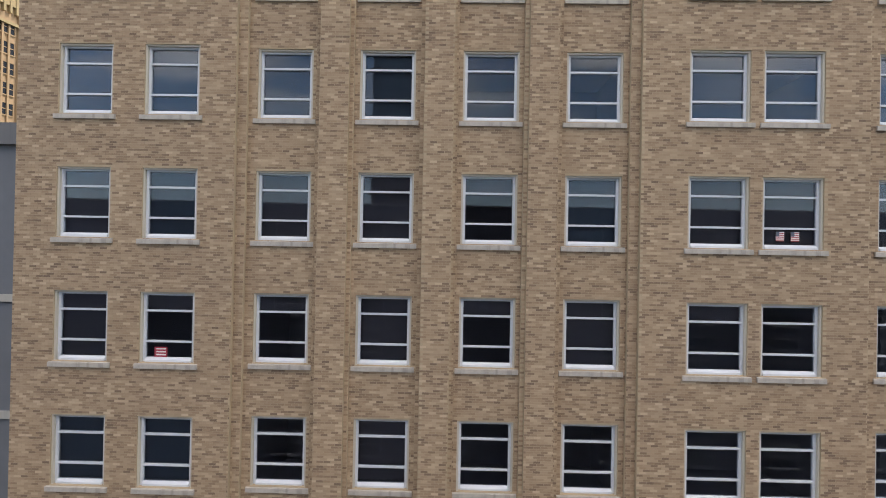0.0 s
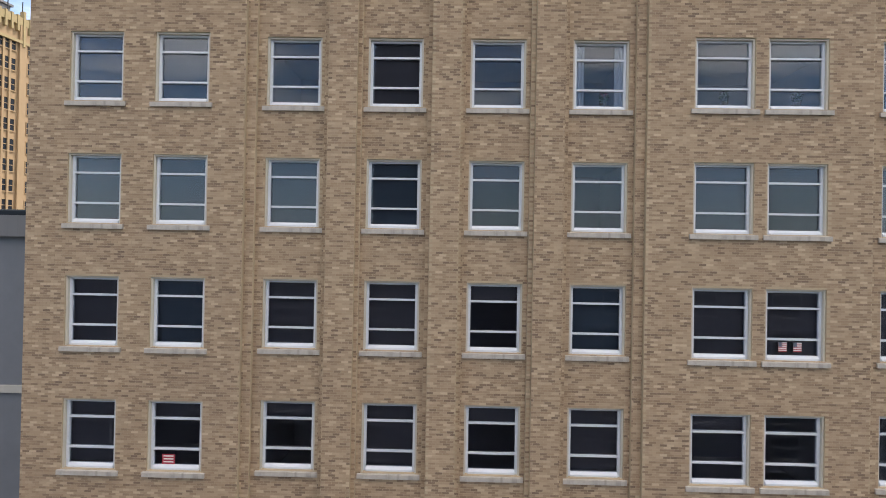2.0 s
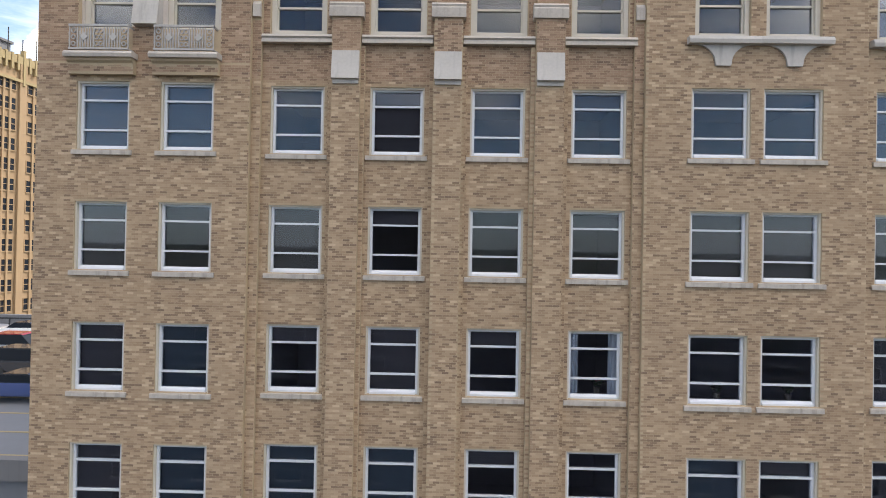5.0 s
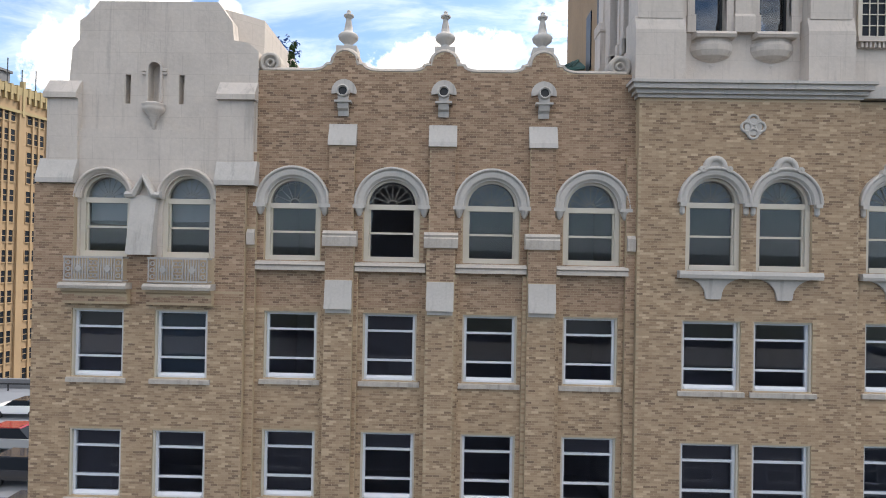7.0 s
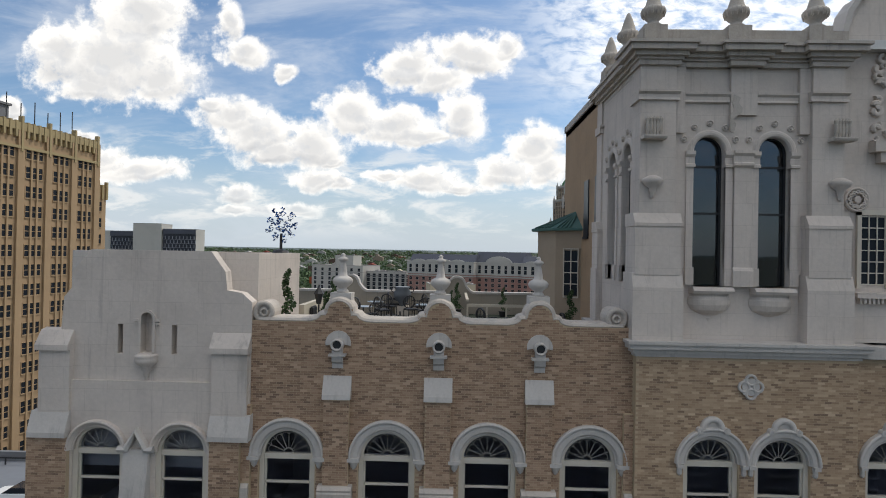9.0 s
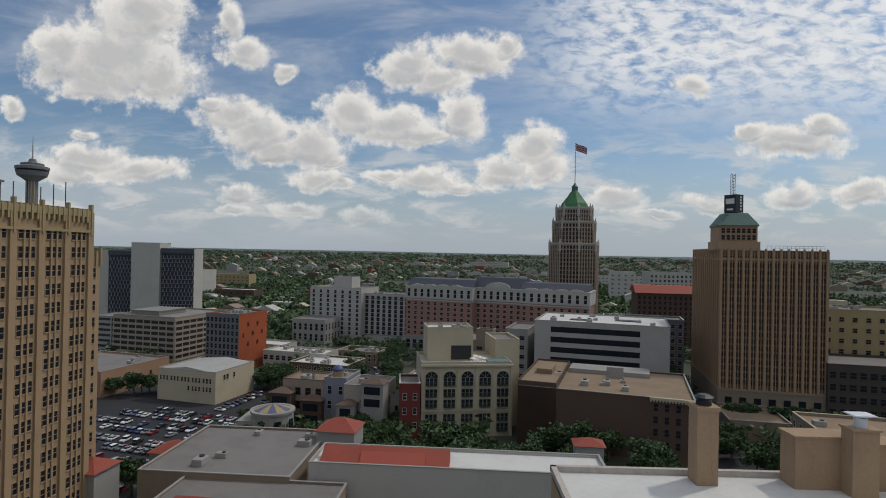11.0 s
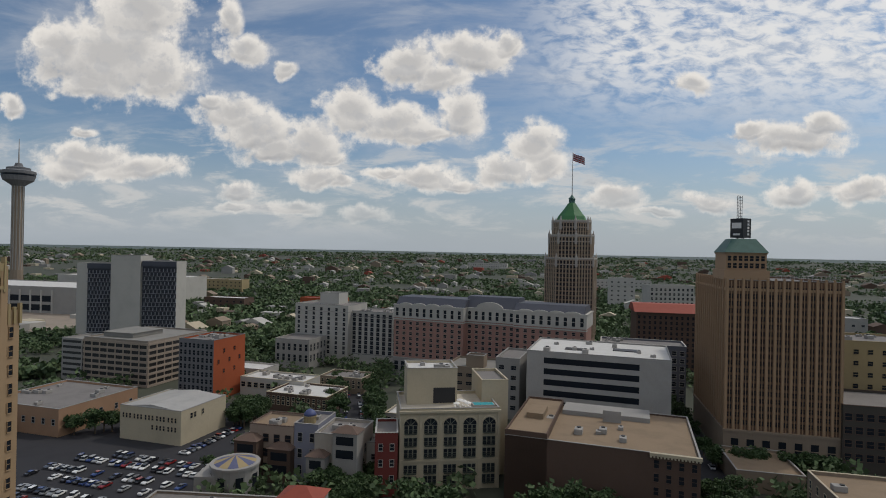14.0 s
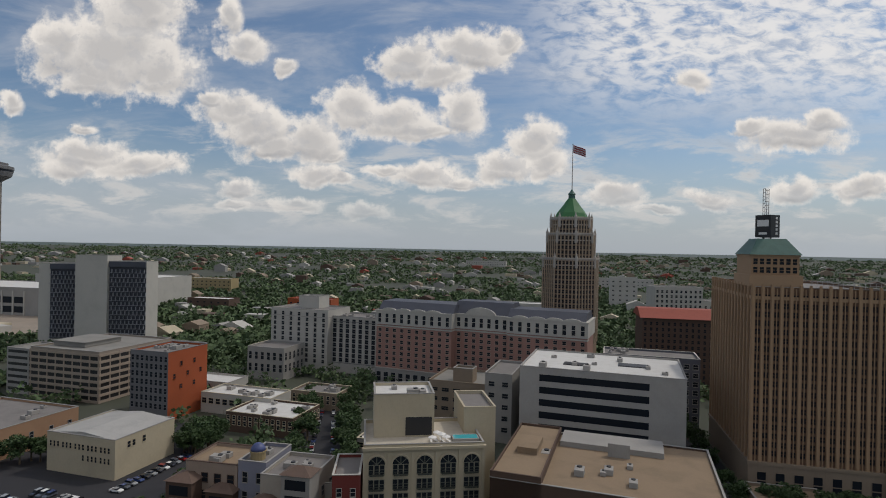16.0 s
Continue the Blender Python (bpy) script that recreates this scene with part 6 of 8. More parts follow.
for b, x0, x1, n, hh in ((tl, 9.0, 34.0, 9, 62.0), (tr, 0.5, 28.2, 9, 64.5)):
    bm = B()
    box(bm, x0, x1, -0.3, 0, 8, hh)
    part("facade", bm, surface("dark hotel front", (0.03, 0.032, 0.045), 0.5, vary=0.2), b, "dark recessed front")
    bm = B()
    box(bm, x0, x1, -1.4, 0, hh, hh + 4.2)
    part("roof_band", bm, ROOFDARK, b, "dark roof band")
    bm = B()
    box(bm, -1.25, 1.25, -1.1, 0, 0, 0.28)
    box(bm, 0.95, 1.25, -1.1, 0, 0.28, 2.9)
    bal = mesh("balcony", bm, BALCONY)
    for f in range(15):
        for c in range(n):
            piece("balcony", bal, b, pose(x0 + (c + 0.5) * (x1 - x0) / n + (0.6 if f % 2 else -0.6), -0.3, 9 + f * (hh - 10) / 15))

building("hotel_core", "white windowless lift core between the hotel slabs", -279, 468, 4, 24, 22, 73.3, WHITEWALL, ROOFGREY)
building("white_hotel", "white hotel with rows of small windows", -36 - 36.2, 404 + 11.7, -18, 38, 25, 37.5, WHITEWALL, ROOFGREY, 9, 8, "R", 6, (2.3, 2.5), GREYWALL, 7, band=(6.5, 34.0))
building("tall_white_hotel", "taller white hotel wing with a blank end", -71 - 40, 410 + 12, -18, 44, 30, 41.5, WHITEWALL, ROOFGREY, 10, 7, win=(1.9, 2.2), frame=PALEGREY, first=6, band=(36.5,))
building("hotel_penthouse", "white plant room on the hotel", -95, 432, -18, 16, 14, 49.0, WHITEWALL, ROOFGREY, z0=40)
pink = building("pink_hotel", "long pink brick hotel with a pale arcaded top and slate mansard", -30, 383, -21, 123, 24, 38.0, PINKBRICK, ROOFGREY)
WINGS = ((-0.5, 48.0, -6.0), (48.0, 80.0, 0.0), (80.0, 123.5, -3.0))
low_spots, high_spots, base_spots = [], [], []
for x0, x1, y in WINGS:
    if y:
        bm = B()
        box(bm, x0, x1, y, 0.5, 12, 38)
        part("wing", bm, PINKBRICK, pink)
    bm = B()
    box(bm, x0 - 0.3, x1 + 0.3, y - 0.6, 24, 38.0, 46.0)
    box(bm, x0 - 0.6, x1 + 0.6, y - 0.9, 24.3, 46.0, 46.7)
    part("attic_storey", bm, WHITEWALL, pink, "pale arcaded top storey")
    bm = B()
    box(bm, x0 - 0.2, x1 + 0.2, y - 0.35, 0.6, 36.6, 37.4)
    part("string_course", bm, WHITEWALL, pink, "pale string course")
    bm = B()
    box(bm, x0 - 0.3, x1 + 0.3, y - 0.7, 0.6, 0, 12)
    box(bm, x0 - 0.4, x1 + 0.4, y - 1.0, 0.6, 11.4, 12.2)
    part("base", bm, PALEGREY, pink, "pale stone base")
    k = round((x1 - x0) / 4.9)
    for i in range(k):
        x = x0 + (i + 0.5) * (x1 - x0) / k
        for f in range(7):
            low_spots.append(pose(x, y, 13.4 + f * 3.4))
        high_spots.append(pose(x, y - 0.6, 39.3))
        base_spots.append(pose(x, y - 0.7, 4.0))
panes(pink, 2.0, 1.9, two((0.62, 0.47, 0.40), "pale pink trim"), low_spots)
panes(pink, 1.9, 5.2, WHITEWALL, high_spots)
panes(pink, 2.8, 5.6, PALEGREY, base_spots)
for cx, r, y in [(8 + 9.5 * k, 5.0, -6.0) for k in range(4)] + [(63.5, 9.0, 0.0)] + [(87 + 9.5 * k, 5.0, -3.0) for k in range(4)]:
    bm = B()
    prism(bm, [(cx + r * math.cos(radians(a)), 46.2 + (0.50 if r > 6 else 0.36) * r * math.sin(radians(a))) for a in range(0, 181, 12)], y - 0.85, y + 0.4)
    part("curved_gable", bm, WHITEWALL, pink)
for x0, x1, y, top in ((0.5, 48.5, -5.6, 51.5), (47, 81, 0.4, 53.5), (80, 122.5, -2.6, 51.0)):
    bm = B()
    sideways(bm, [(y, 46.7), (23.5, 46.7), (18, top), (y + 5.5, top)], x0, x1)
    part("mansard", bm, ROOFDARK, pink, "dark slate mansard")
office = building("white_office", "white office block with dark window bands and a pale roof", 41.3, 270, -17.4, 63.2, 42, 36.7, two((0.60, 0.57, 0.53), "grey white office wall", streak=0.2), ROOFWHITE, rim=0.5)
bands(office, 63.2, 42, [31.2, 26.2, 21.2, 16.2, 11.2], 2.7, WINDOWDARK, "window_band", "", 8.0, 50.0)
# raised black slabs stand in for the shade of sunken roof wells
for x, y, w, d in ((16, 12, 10, 6), (38, 18, 12, 7)):
    bm = B()
    box(bm, x, x + w, y, y + d, 36.15, 36.5)
    box(bm, x + 0.5, x + w - 0.5, y + 0.5, y + d - 0.5, 36.5, 36.55)
    part("roof_well", bm, BLACK, office, "black slab for a shaded roof well")
pool = building("pool_hotel", "cream hotel with arched balconied windows and a roof pool", -10.9, 197, 9, 34.6, 24, 28.0, CREAMWALL, surface("pale pool deck", (0.50, 0.45, 0.37), 0.8), 0, rim=1.0)
spots = []
GREENTRIM = two((0.24, 0.25, 0.20), "grey green joinery")
rail = B()
box(rail, -2.0, 2.0, -0.9, 0, -0.25, 0.0)
for i in range(11):
    box(rail, -1.95 + i * 0.385, -1.90 + i * 0.385, -0.88, -0.82, 0.0, 0.85)
box(rail, -2.0, 2.0, -0.92, -0.80, 0.85, 0.95)
rail = mesh("balcony", rail, two((0.10, 0.11, 0.09), "dark balcony iron"))
for c in range(5):
    x = 3.6 + c * 6.85
    for z in (2.2, 6.0, 11.4, 15.4, 19.6):
        for q in (-1.55, 0, 1.55):
            spots.append(pose(x + q, 0, z))
        piece("balcony", rail, pool, pose(x, 0, z))
    bm = B()
    ring(bm, x, 22.4, 2.35, 2.85, -0.35, 0.0, soft=0.08)
    part("arch", bm, CREAMWALL, pool)
    bm = B()
    prism(bm, arc(x, 22.4, 2.35, 0, 180, 14), -0.06, -0.02)
    part("fanlight", bm, WINDOWDARK, pool)
    bm = B()
    for a in (45, 90, 135):
        d = Vector((math.cos(radians(a)), math.sin(radians(a))))
        k = Vector((-d.y, d.x)) * 0.10
        prism(bm, [((x + p.x), 22.4 + p.y) for p in (-k, d * 2.35 - k, d * 2.35 + k, k)], -0.16, -0.07)
    part("fan_bar", bm, GREENTRIM, pool)
for c in range(6):
    bm = B()
    box(bm, 0.1 + 6.85 * c - 0.35, 0.1 + 6.85 * c + 0.45, -0.3, 0, 0, 26.6)
    part("pilaster", bm, CREAMWALL, pool)
panes(pool, 1.15, 2.6, GREENTRIM, spots)
bm = B()
box(bm, -0.2, 34.8, -0.5, 0.0, 9.8, 10.5)
part("string_course", bm, CREAMWALL, pool)
bm = B()
box(bm, -0.5, 35.1, -0.8, 0.4, 26.6, 27.4)
part("cornice", bm, CREAMWALL, pool)
ph = building("pool_penthouse", "cream penthouse block on the pool hotel", -9.6, 206.5, 9, 18.2, 15, 40.0, CREAMWALL, ROOFWHITE, z0=26.9)
# thin black panel paints the shade of an open loggia
bm = B()
box(bm, 9.5, 17.5, -0.1, 0.0, 27.5, 33.0)
part("loggia", bm, BLACK, ph, "black panel for the shaded open loggia")
building("pool_wing", "cream rear wing of the hotel", 17.5, 213, 9, 10, 20, 35.0, CREAMWALL, ROOFGREY, z0=0, floors=3, cols=0, side="R", side_cols=4, frame=CREAMWALL, first=18)
st = thing("roof_pool", "turquoise roof pool with a pale rim", "pool", at=(14.2, 204.3, 27.0), turn=9)
bm = B()
box(bm, 0, 8, 0, 4.2, 0, 1.0)
part("rim", bm, PALEGREY, st)
bm = B()
box(bm, 0.4, 7.6, 0.4, 3.8, 1.0, 1.04)
part("water", bm, surface("pool water", (0.03, 0.36, 0.42), 0.08, vary=0.1, bump=0.1), st)
umb = thing("pool_parasol", "white pool parasol on the roof deck", "parasol", "pool parasols", at=(8.2, 201.5, 27.0))
bm = B()
lathe(bm, 0, 0, [(1.3, 2.3), (1.25, 2.4), (0.1, 2.9), (0.03, 3.0)], 10)
part("canopy", bm, CLOTH, umb)
bm = B()
lathe(bm, 0, 0, [(0.25, 0), (0.25, 0.1), (0.03, 0.12), (0.03, 2.4)], 6)
part("pole", bm, IRON, umb)
for x, y in ((10.8, 204.5), (12.2, 202.4), (9.4, 206.0)):
    copy_thing(umb, pose(x, y, 27.0))
lounge = thing("sun_lounger", "white sun lounger on the pool deck", "lounger", "sun loungers", at=(10.5, 201.0, 27.0), turn=30)
bm = B()
box(bm, -0.3, 0.3, -0.9, 0.4, 0.3, 0.42)
part("bed", bm, CLOTH, lounge)
bm = B()
sideways(bm, [(0.4, 0.3), (1.0, 0.8), (1.0, 0.9), (0.4, 0.42)], -0.3, 0.3)
part("backrest", bm, CLOTH, lounge)
for x in (-0.25, 0.25):
    for y in (-0.8, 0.5):
        bm = B()
        box(bm, x - 0.03, x + 0.03, y - 0.03, y + 0.03, 0, 0.3)
        part("leg", bm, IRON, lounge)
for i in range(7):
    copy_thing(lounge, pose(8.0 + i * 0.95, 203.2 + (i % 2) * 2.0, 27.0, 0, 0, 20 + i * 5))
building("red_house", "narrow red painted brick house", -18.8, 192, 6, 7.6, 16, 21.3, REDBRICK, ROOFGREY, 3, 2, win=(1.3, 2.2), frame=WHITEWALL, first=4)
theatre = building("brown_theatre", "wide brown brick theatre with tan gravel roofs", 24.5, 193.5, -17.4, 60, 46, 21.5, BROWNBRICK, ROOFTAN, rim=0.6)
bm = B()
shell(bm, 14, 46, 23.4)
box(bm, 0.3, 13.7, 0.3, 45.7, 22.2, 22.6)
part("stage_block", bm, BROWNBRICK, theatre)
bm = B()
box(bm, 0.4, 13.6, 0.4, 45.6, 22.6, 22.65)
part("stage_roof", bm, ROOFTAN, theatre)
bm = B()
box(bm, 4, 10, 18, 30, 22.65, 24.6)
part("roof_house", bm, ROOFTAN, theatre)
panes(theatre, 1.4, 2.4, BROWNBRICK, [pose(47.5 + 3.6 * c, 0, 17.0 - 4.2 * r) for c in range(4) for r in range(4)])
bm = B()
for i in range(15):
    box(bm, 45.6 + i, 46.1 + i, -0.7, 0, 20.2, 20.8)
box(bm, 45.5, 60.4, -0.8, 0.3, 20.8, 21.7)
part("bracket_cornice", bm, CREAMWALL, theatre, "cream bracketed cornice")
bm = B()
box(bm, 30, 36.5, 30, 31, 20.5, 25.0)
box(bm, 15, 46.5, 34, 46, 20.5, 22.6)
part("white_step", bm, PALEGREY, theatre, "pale parapet step")

# brown ribbed tower with a green hipped roof
SPANDREL = two((0.25, 0.145, 0.092), "dark brown spandrels")
rib = building("ribbed_tower", "brown ribbed office tower with a stone base", 118, 237, -12, 41.6, 58, 73.0, SPANDREL, ROOFGREY)
spots = []
for f in range(19):
    z = 14.5 + f * 3.0
    for c in range(14):
        spots.append(pose((c + 0.5) * 41.6 / 14, 0, z))
spots2 = [pose(0, (c + 0.5) * 58 / 14, 14.5 + f * 3.0, 0, 0, -90) for f in range(19) for c in range(14)]
panes(rib, 1.6, 1.9, SPANDREL, spots + spots2)
bm = B()
box(bm, -0.3, 41.9, -0.35, 0.4, 68.6, 69.8)
box(bm, -0.35, 0.4, 0.4, 58, 68.6, 69.8)
part("frieze", bm, TERRA, rib)
bm = B()
box(bm, -0.14, 0.14, -0.35, 0, 12.5, 72.5)
mull = mesh("mullion", bm, TERRA)
for i in range(14):
    piece("mullion", mull, rib, pose((i + 0.5) * 41.6 / 14, 0, 0))
ribs(rib, 41.6, 12.5, 73.0, 14, TERRA, lambda u: pose(41.6 * u, 0, 0), 1.15, 0.6)
ribs(rib, 58, 12.5, 73.0, 14, TERRA, lambda u: pose(0, 58 * u, 0, 0, 0, -90), 1.3, 0.6)
bm = B()
box(bm, -0.8, 42.2, -0.9, 58, 0, 11.4)
box(bm, -1.1, 42.5, -1.2, 58, 11.4, 12.5)
part("base", bm, TANWALL, rib, "pale stone base")
panes(rib, 2.8, 6.0, TANWALL, [pose(3.5 + i * 5.8, -0.9, 3.0) for i in range(7)])
bm = B()
box(bm, 0.2, 15.6, 4, 22, 73, 84.0)
box(bm, -0.1, 15.9, 3.7, 22.3, 83.6, 84.2)
box(bm, -0.6, 16.4, 2.6, 23, 73, 77.0)
part("upper_block", bm, TERRA, rib, "set-back upper block")
panes(rib, 1.4, 2.0, TERRA, [pose(1.6 + 2.1 * i, 4, z) for i in range(7) for z in (77.8, 80.8)])
bm = B()
base = [(-0.5, 3.2), (16.3, 3.2), (16.3, 22.8), (-0.5, 22.8)]
topv = [(3.2, 8), (12.6, 8), (12.6, 18), (3.2, 18)]
lo = [bm.verts.new((x, y, 84.2)) for x, y in base]
hi = [bm.verts.new((x, y, 90.0)) for x, y in topv]
for i in range(4):
    j = (i + 1) % 4
    bm.faces.new((lo[i], lo[j], hi[j], hi[i]))
bm.faces.new(hi)
bm.faces.new(lo[::-1])
part("green_roof", bm, COPPER, rib, "green copper hipped roof")
bm = B()
for i in range(15):
    box(bm, 18.5 + i * 1.6, 18.6 + i * 1.6, 1.0, 1.1, 73, 75.2)
box(bm, 18.0, 41.0, 1.0, 1.1, 75.1, 75.25)
box(bm, 18.0, 41.0, 1.0, 1.1, 74.2, 74.3)
part("roof_rail", bm, IRON, rib)
sign = thing("roof_sign", "black box sign with pale blank bars on the green roof", "sign", at=(129.2, 249.5, 90.0), turn=28)
bm = B()
box(bm, -2.6, 2.6, -3.0, 3.0, 0.6, 8.8)
for x in (-2, 2):
    box(bm, x - 0.2, x + 0.2, -0.2, 0.2, 0.0, 0.6)
part("box", bm, BLACK, sign)
bm = B()
for i in range(5):
    box(bm, 0.2, 1.4, -3.04, -3.0, 1.6 + i * 1.4, 2.5 + i * 1.4)
box(bm, -2.64, -2.6, -2.2, 2.2, 4.6, 7.0)
box(bm, -2.64, -2.6, -1.6, 1.6, 1.6, 2.4)
part("bars", bm, CLOTH, sign, "pale bars")
mast = thing("lattice_mast", "red and white lattice mast on the roof sign", "mast", at=(130.4, 253.0, 90.0))
bm = B()
for x in (-0.7, 0.7):
    for y in (-0.7, 0.7):
        box(bm, x - 0.09, x + 0.09, y - 0.09, y + 0.09, 0, 19)
for i in range(14):
    box(bm, -0.7, 0.7, -0.75, -0.65, i * 1.4, i * 1.4 + 0.2)
    box(bm, -0.75, -0.65, -0.7, 0.7, i * 1.4 + 0.7, i * 1.4 + 0.9)
part("lattice", bm, IRON, mast)

# eight-sided tower with a green roof and a flag
oct_ = thing("octagon_tower", "tall brown eight-sided tower with a green roof", "building", at=(96.6, 443.8, 0), turn=22.5)
OCTWALL = two((0.36, 0.245, 0.165), "brown octagon brick")
OCTPIER = two((0.58, 0.46, 0.34), "pale tan octagon piers", streak=0.2)
OCTCAP = two((0.66, 0.61, 0.55), "pale octagon stone", streak=0.2)
GREENROOF = surface("bright green tile", (0.035, 0.16, 0.05), 0.6, vary=0.3, coarse=0.1, fine=1)
for r, z0_, z1_ in ((19.5, 0, 78.3), (17.0, 78.3, 95.6), (14.5, 95.6, 106.5)):
    bm = B()
    lathe(bm, 0, 0, [(r, z0_), (r, z1_), (r + 0.5, z1_), (r + 0.5, z1_ + 0.8)], 8)
    part("wall", bm, OCTWALL, oct_)
    bm = B()
    lathe(bm, 0, 0, [(r + 0.3, z1_ - 4.5), (r + 0.3, z1_ - 4.0), (r + 0.06, z1_ - 3.9)], 8)
    lathe(bm, 0, 0, [(r + 0.06, z1_ - 0.9), (r + 0.35, z1_ - 0.8), (r + 0.9, z1_ + 0.2), (r + 0.9, z1_ + 1.0)], 8)
    part("stone_band", bm, OCTCAP, oct_, "pale stone band")
    for i in range(8):
        bm = B()
        a = math.pi / 4 * (i + 0.5)
        lathe(bm, r * math.cos(a), r * math.sin(a), [(1.0, z1_ - 6), (1.0, z1_ + 1.6), (0.6, z1_ + 2.4), (0.1, z1_ + 4.6)], 6)
        part("pinnacle", bm, OCTCAP, oct_)
    me = None
    n = 6 if r > 18 else 5
    apo = r * math.cos(math.pi / 8)
    edge = 2 * r * math.sin(math.pi / 8)
    bm = B()
    box(bm, -0.38, 0.38, -0.6, 0.0, max(z0_, 20), z1_ + 1.4)
    me = mesh("pier", bm, OCTPIER)
    zs = [z for z in [z1_ - 3.6 - 3.3 * i for i in range(17)] if z > max(z0_, 24)]
    spots = []
    for face in (3, 4, 5, 6, 7):
        a = math.pi / 4 * face + math.pi / 4 + 0.0
        m = Matrix.Rotation(a + math.pi / 2, 4, "Z")
        for i in range(n + 1):
            piece("pier", me, oct_, m @ pose(-edge / 2 + edge * i / n, -apo, 0))
        for i in range(n):
            for z in zs:
                spots.append(m @ pose(-edge / 2 + edge * (i + 0.5) / n, -apo, z))
    spots.sort(key=lambda m: -m.translation.z)
    panes(oct_, 1.5, 2.2, OCTWALL, spots)
bm = B()
lathe(bm, 0, 0, [(13.0, 107), (11.6, 108.2), (10.4, 111.0), (6.5, 116.0), (3.0, 121.0), (2.4, 121.5)], 8)
part("green_roof", bm, GREENROOF, oct_, "bright green tiled roof")
bm = B()
lathe(bm, 0, 0, [(2.4, 121), (2.4, 124.2), (2.9, 124.6), (1.2, 126.5), (0.4, 128)], 8)
part("lantern", bm, COPPER, oct_, "green copper lantern")
flag = thing("flagpole", "flagpole with a striped flag on the tower", "flag", at=(96.6, 443.8, 128), turn=0)
bm = B()
lathe(bm, 0, 0, [(0.35, 0), (0.2, 32), (0.4, 32.3), (0.1, 32.7)], 6)
part("pole", bm, IRON, flag)
for i in range(7):
    bm = B()
    for k in range(6):
        x0, x1 = 0.3 + k * 1.5, 0.3 + (k + 1) * 1.5
        y0, y1 = 0.6 * math.sin(k * 1.1), 0.6 * math.sin((k + 1) * 1.1)
        zt0, zt1 = 32 - i * 0.8 - k * 0.55, 32 - i * 0.8 - (k + 1) * 0.55
        vs = [bm.verts.new(v) for v in ((x0, y0, zt0), (x1, y1, zt1), (x1, y1, zt1 - 0.8), (x0, y0, zt0 - 0.8), (x0, y0 + 0.06, zt0), (x1, y1 + 0.06, zt1), (x1, y1 + 0.06, zt1 - 0.8), (x0, y0 + 0.06, zt0 - 0.8))]
        for f in ((0, 3, 2, 1), (4, 5, 6, 7), (0, 1, 5, 4), (2, 3, 7, 6), (1, 2, 6, 5), (3, 0, 4, 7)):
            bm.faces.new([vs[j] for j in f])
    part("stripe", bm, (surface("flag red", (0.28, 0.05, 0.06), 0.8), surface("flag pale", (0.35, 0.35, 0.38), 0.8))[i % 2], flag)

# slender observation tower
obs = thing("observation_tower", "slender concrete observation tower with a round top house", "tower", at=(-643, 829, 0))
bm = B()
lathe(bm, 0, 0, [(12, 0), (9, 20), (7.5, 60), (7.0, 168)], 12)
part("shaft", bm, TANWALL, obs)
for i in range(12):
    bm = B()
    a = 6.28319 * i / 12
    box(bm, -0.5, 0.5, -0.6, 0.6, 0, 168)
    ob = part("fin", bm, PALEGREY, obs)
    ob.matrix_basis = pose(7.4 * math.cos(a), 7.4 * math.sin(a), 0, 0, 0, math.degrees(a))
bm = B()
lathe(bm, 0, 0, [(8, 166), (13, 170), (19, 174), (21, 180), (21, 184), (22, 184), (22, 188), (15, 190), (15, 193), (6, 195), (4, 200)], 24)
part("top_house", bm, GREYWALL, obs)
bm = B()
lathe(bm, 0, 0, [(21.3, 181), (21.3, 183.5)], 24)
part("window_ring", bm, WINDOWDARK, obs)
bm = B()
lathe(bm, 0, 0, [(1.2, 198), (0.8, 215), (0.3, 236)], 8)
part("mast", bm, IRON, obs)

# mid-distance blocks
building("red_roof_hotel", "brown brick hotel with a red hipped roof", 130, 388, -10, 48, 30, 44.0, BROWNBRICK, REDTILE, 11, 14, win=(1.4, 2.0), frame=BROWNBRICK)
bm = B()
sideways(bm, [(-1.5, 44), (31.5, 44), (20, 49), (10, 49)], -1.5, 49.5)
part("red_roof", bm, REDTILE, bpy.data.objects["red_roof_hotel"], "red tile hipped roof")
building("white_flats", "white apartment tower with balconies", 184, 520, 0, 40, 22, 55.0, WHITEWALL, ROOFGREY, 12, 10, win=(1.8, 2.2), frame=WHITEWALL)
building("white_flats_low", "long white apartment block among trees", 228, 540, 0, 60, 22, 42.0, WHITEWALL, ROOFGREY, 6, 12, win=(1.8, 2.2), frame=WHITEWALL)
building("blue_flats", "low flats with dark blue bays", 88, 318, -15, 44, 20, 34.0, two((0.22, 0.23, 0.27), "slate flats wall"), ROOFGREY, 7, 11, win=(2.2, 2.2), frame=WHITEWALL)
building("yellow_block", "yellow rendered block beside the ribbed tower", 172, 262, -12, 45, 30, 46.0, YELLOW, ROOFGREY, 8, 8, win=(2.0, 2.0), frame=YELLOW)
building("dark_glass_block", "low block with mottled dark glass", 158, 226, -12, 60, 30, 26.0, two((0.10, 0.085, 0.07), "mottled dark panels", vary=0.5), ROOFGREY, 4, 16, win=(2.4, 2.6), frame=BROWNBRICK)
building("tan_low_store", "low tan store with a patchy gravel roof", 107, 205, -12, 22, 26, 7.5, TANWALL, ROOFTAN)
building("tan_corner_block", "tan brick corner block with roof plant", 107, 146, -12, 45, 30, 19.0, TANWALL, ROOFTAN, 4, 9, "L", 6, (1.5, 2.2), CREAMWALL)
building("shop_row", "low brown shop row with a pale roof", -88, 290, -15, 34, 24, 9.0, BROWNBRICK, ROOFWHITE, 2, 12, "R", 8, (1.5, 1.9), CREAMWALL, 3)
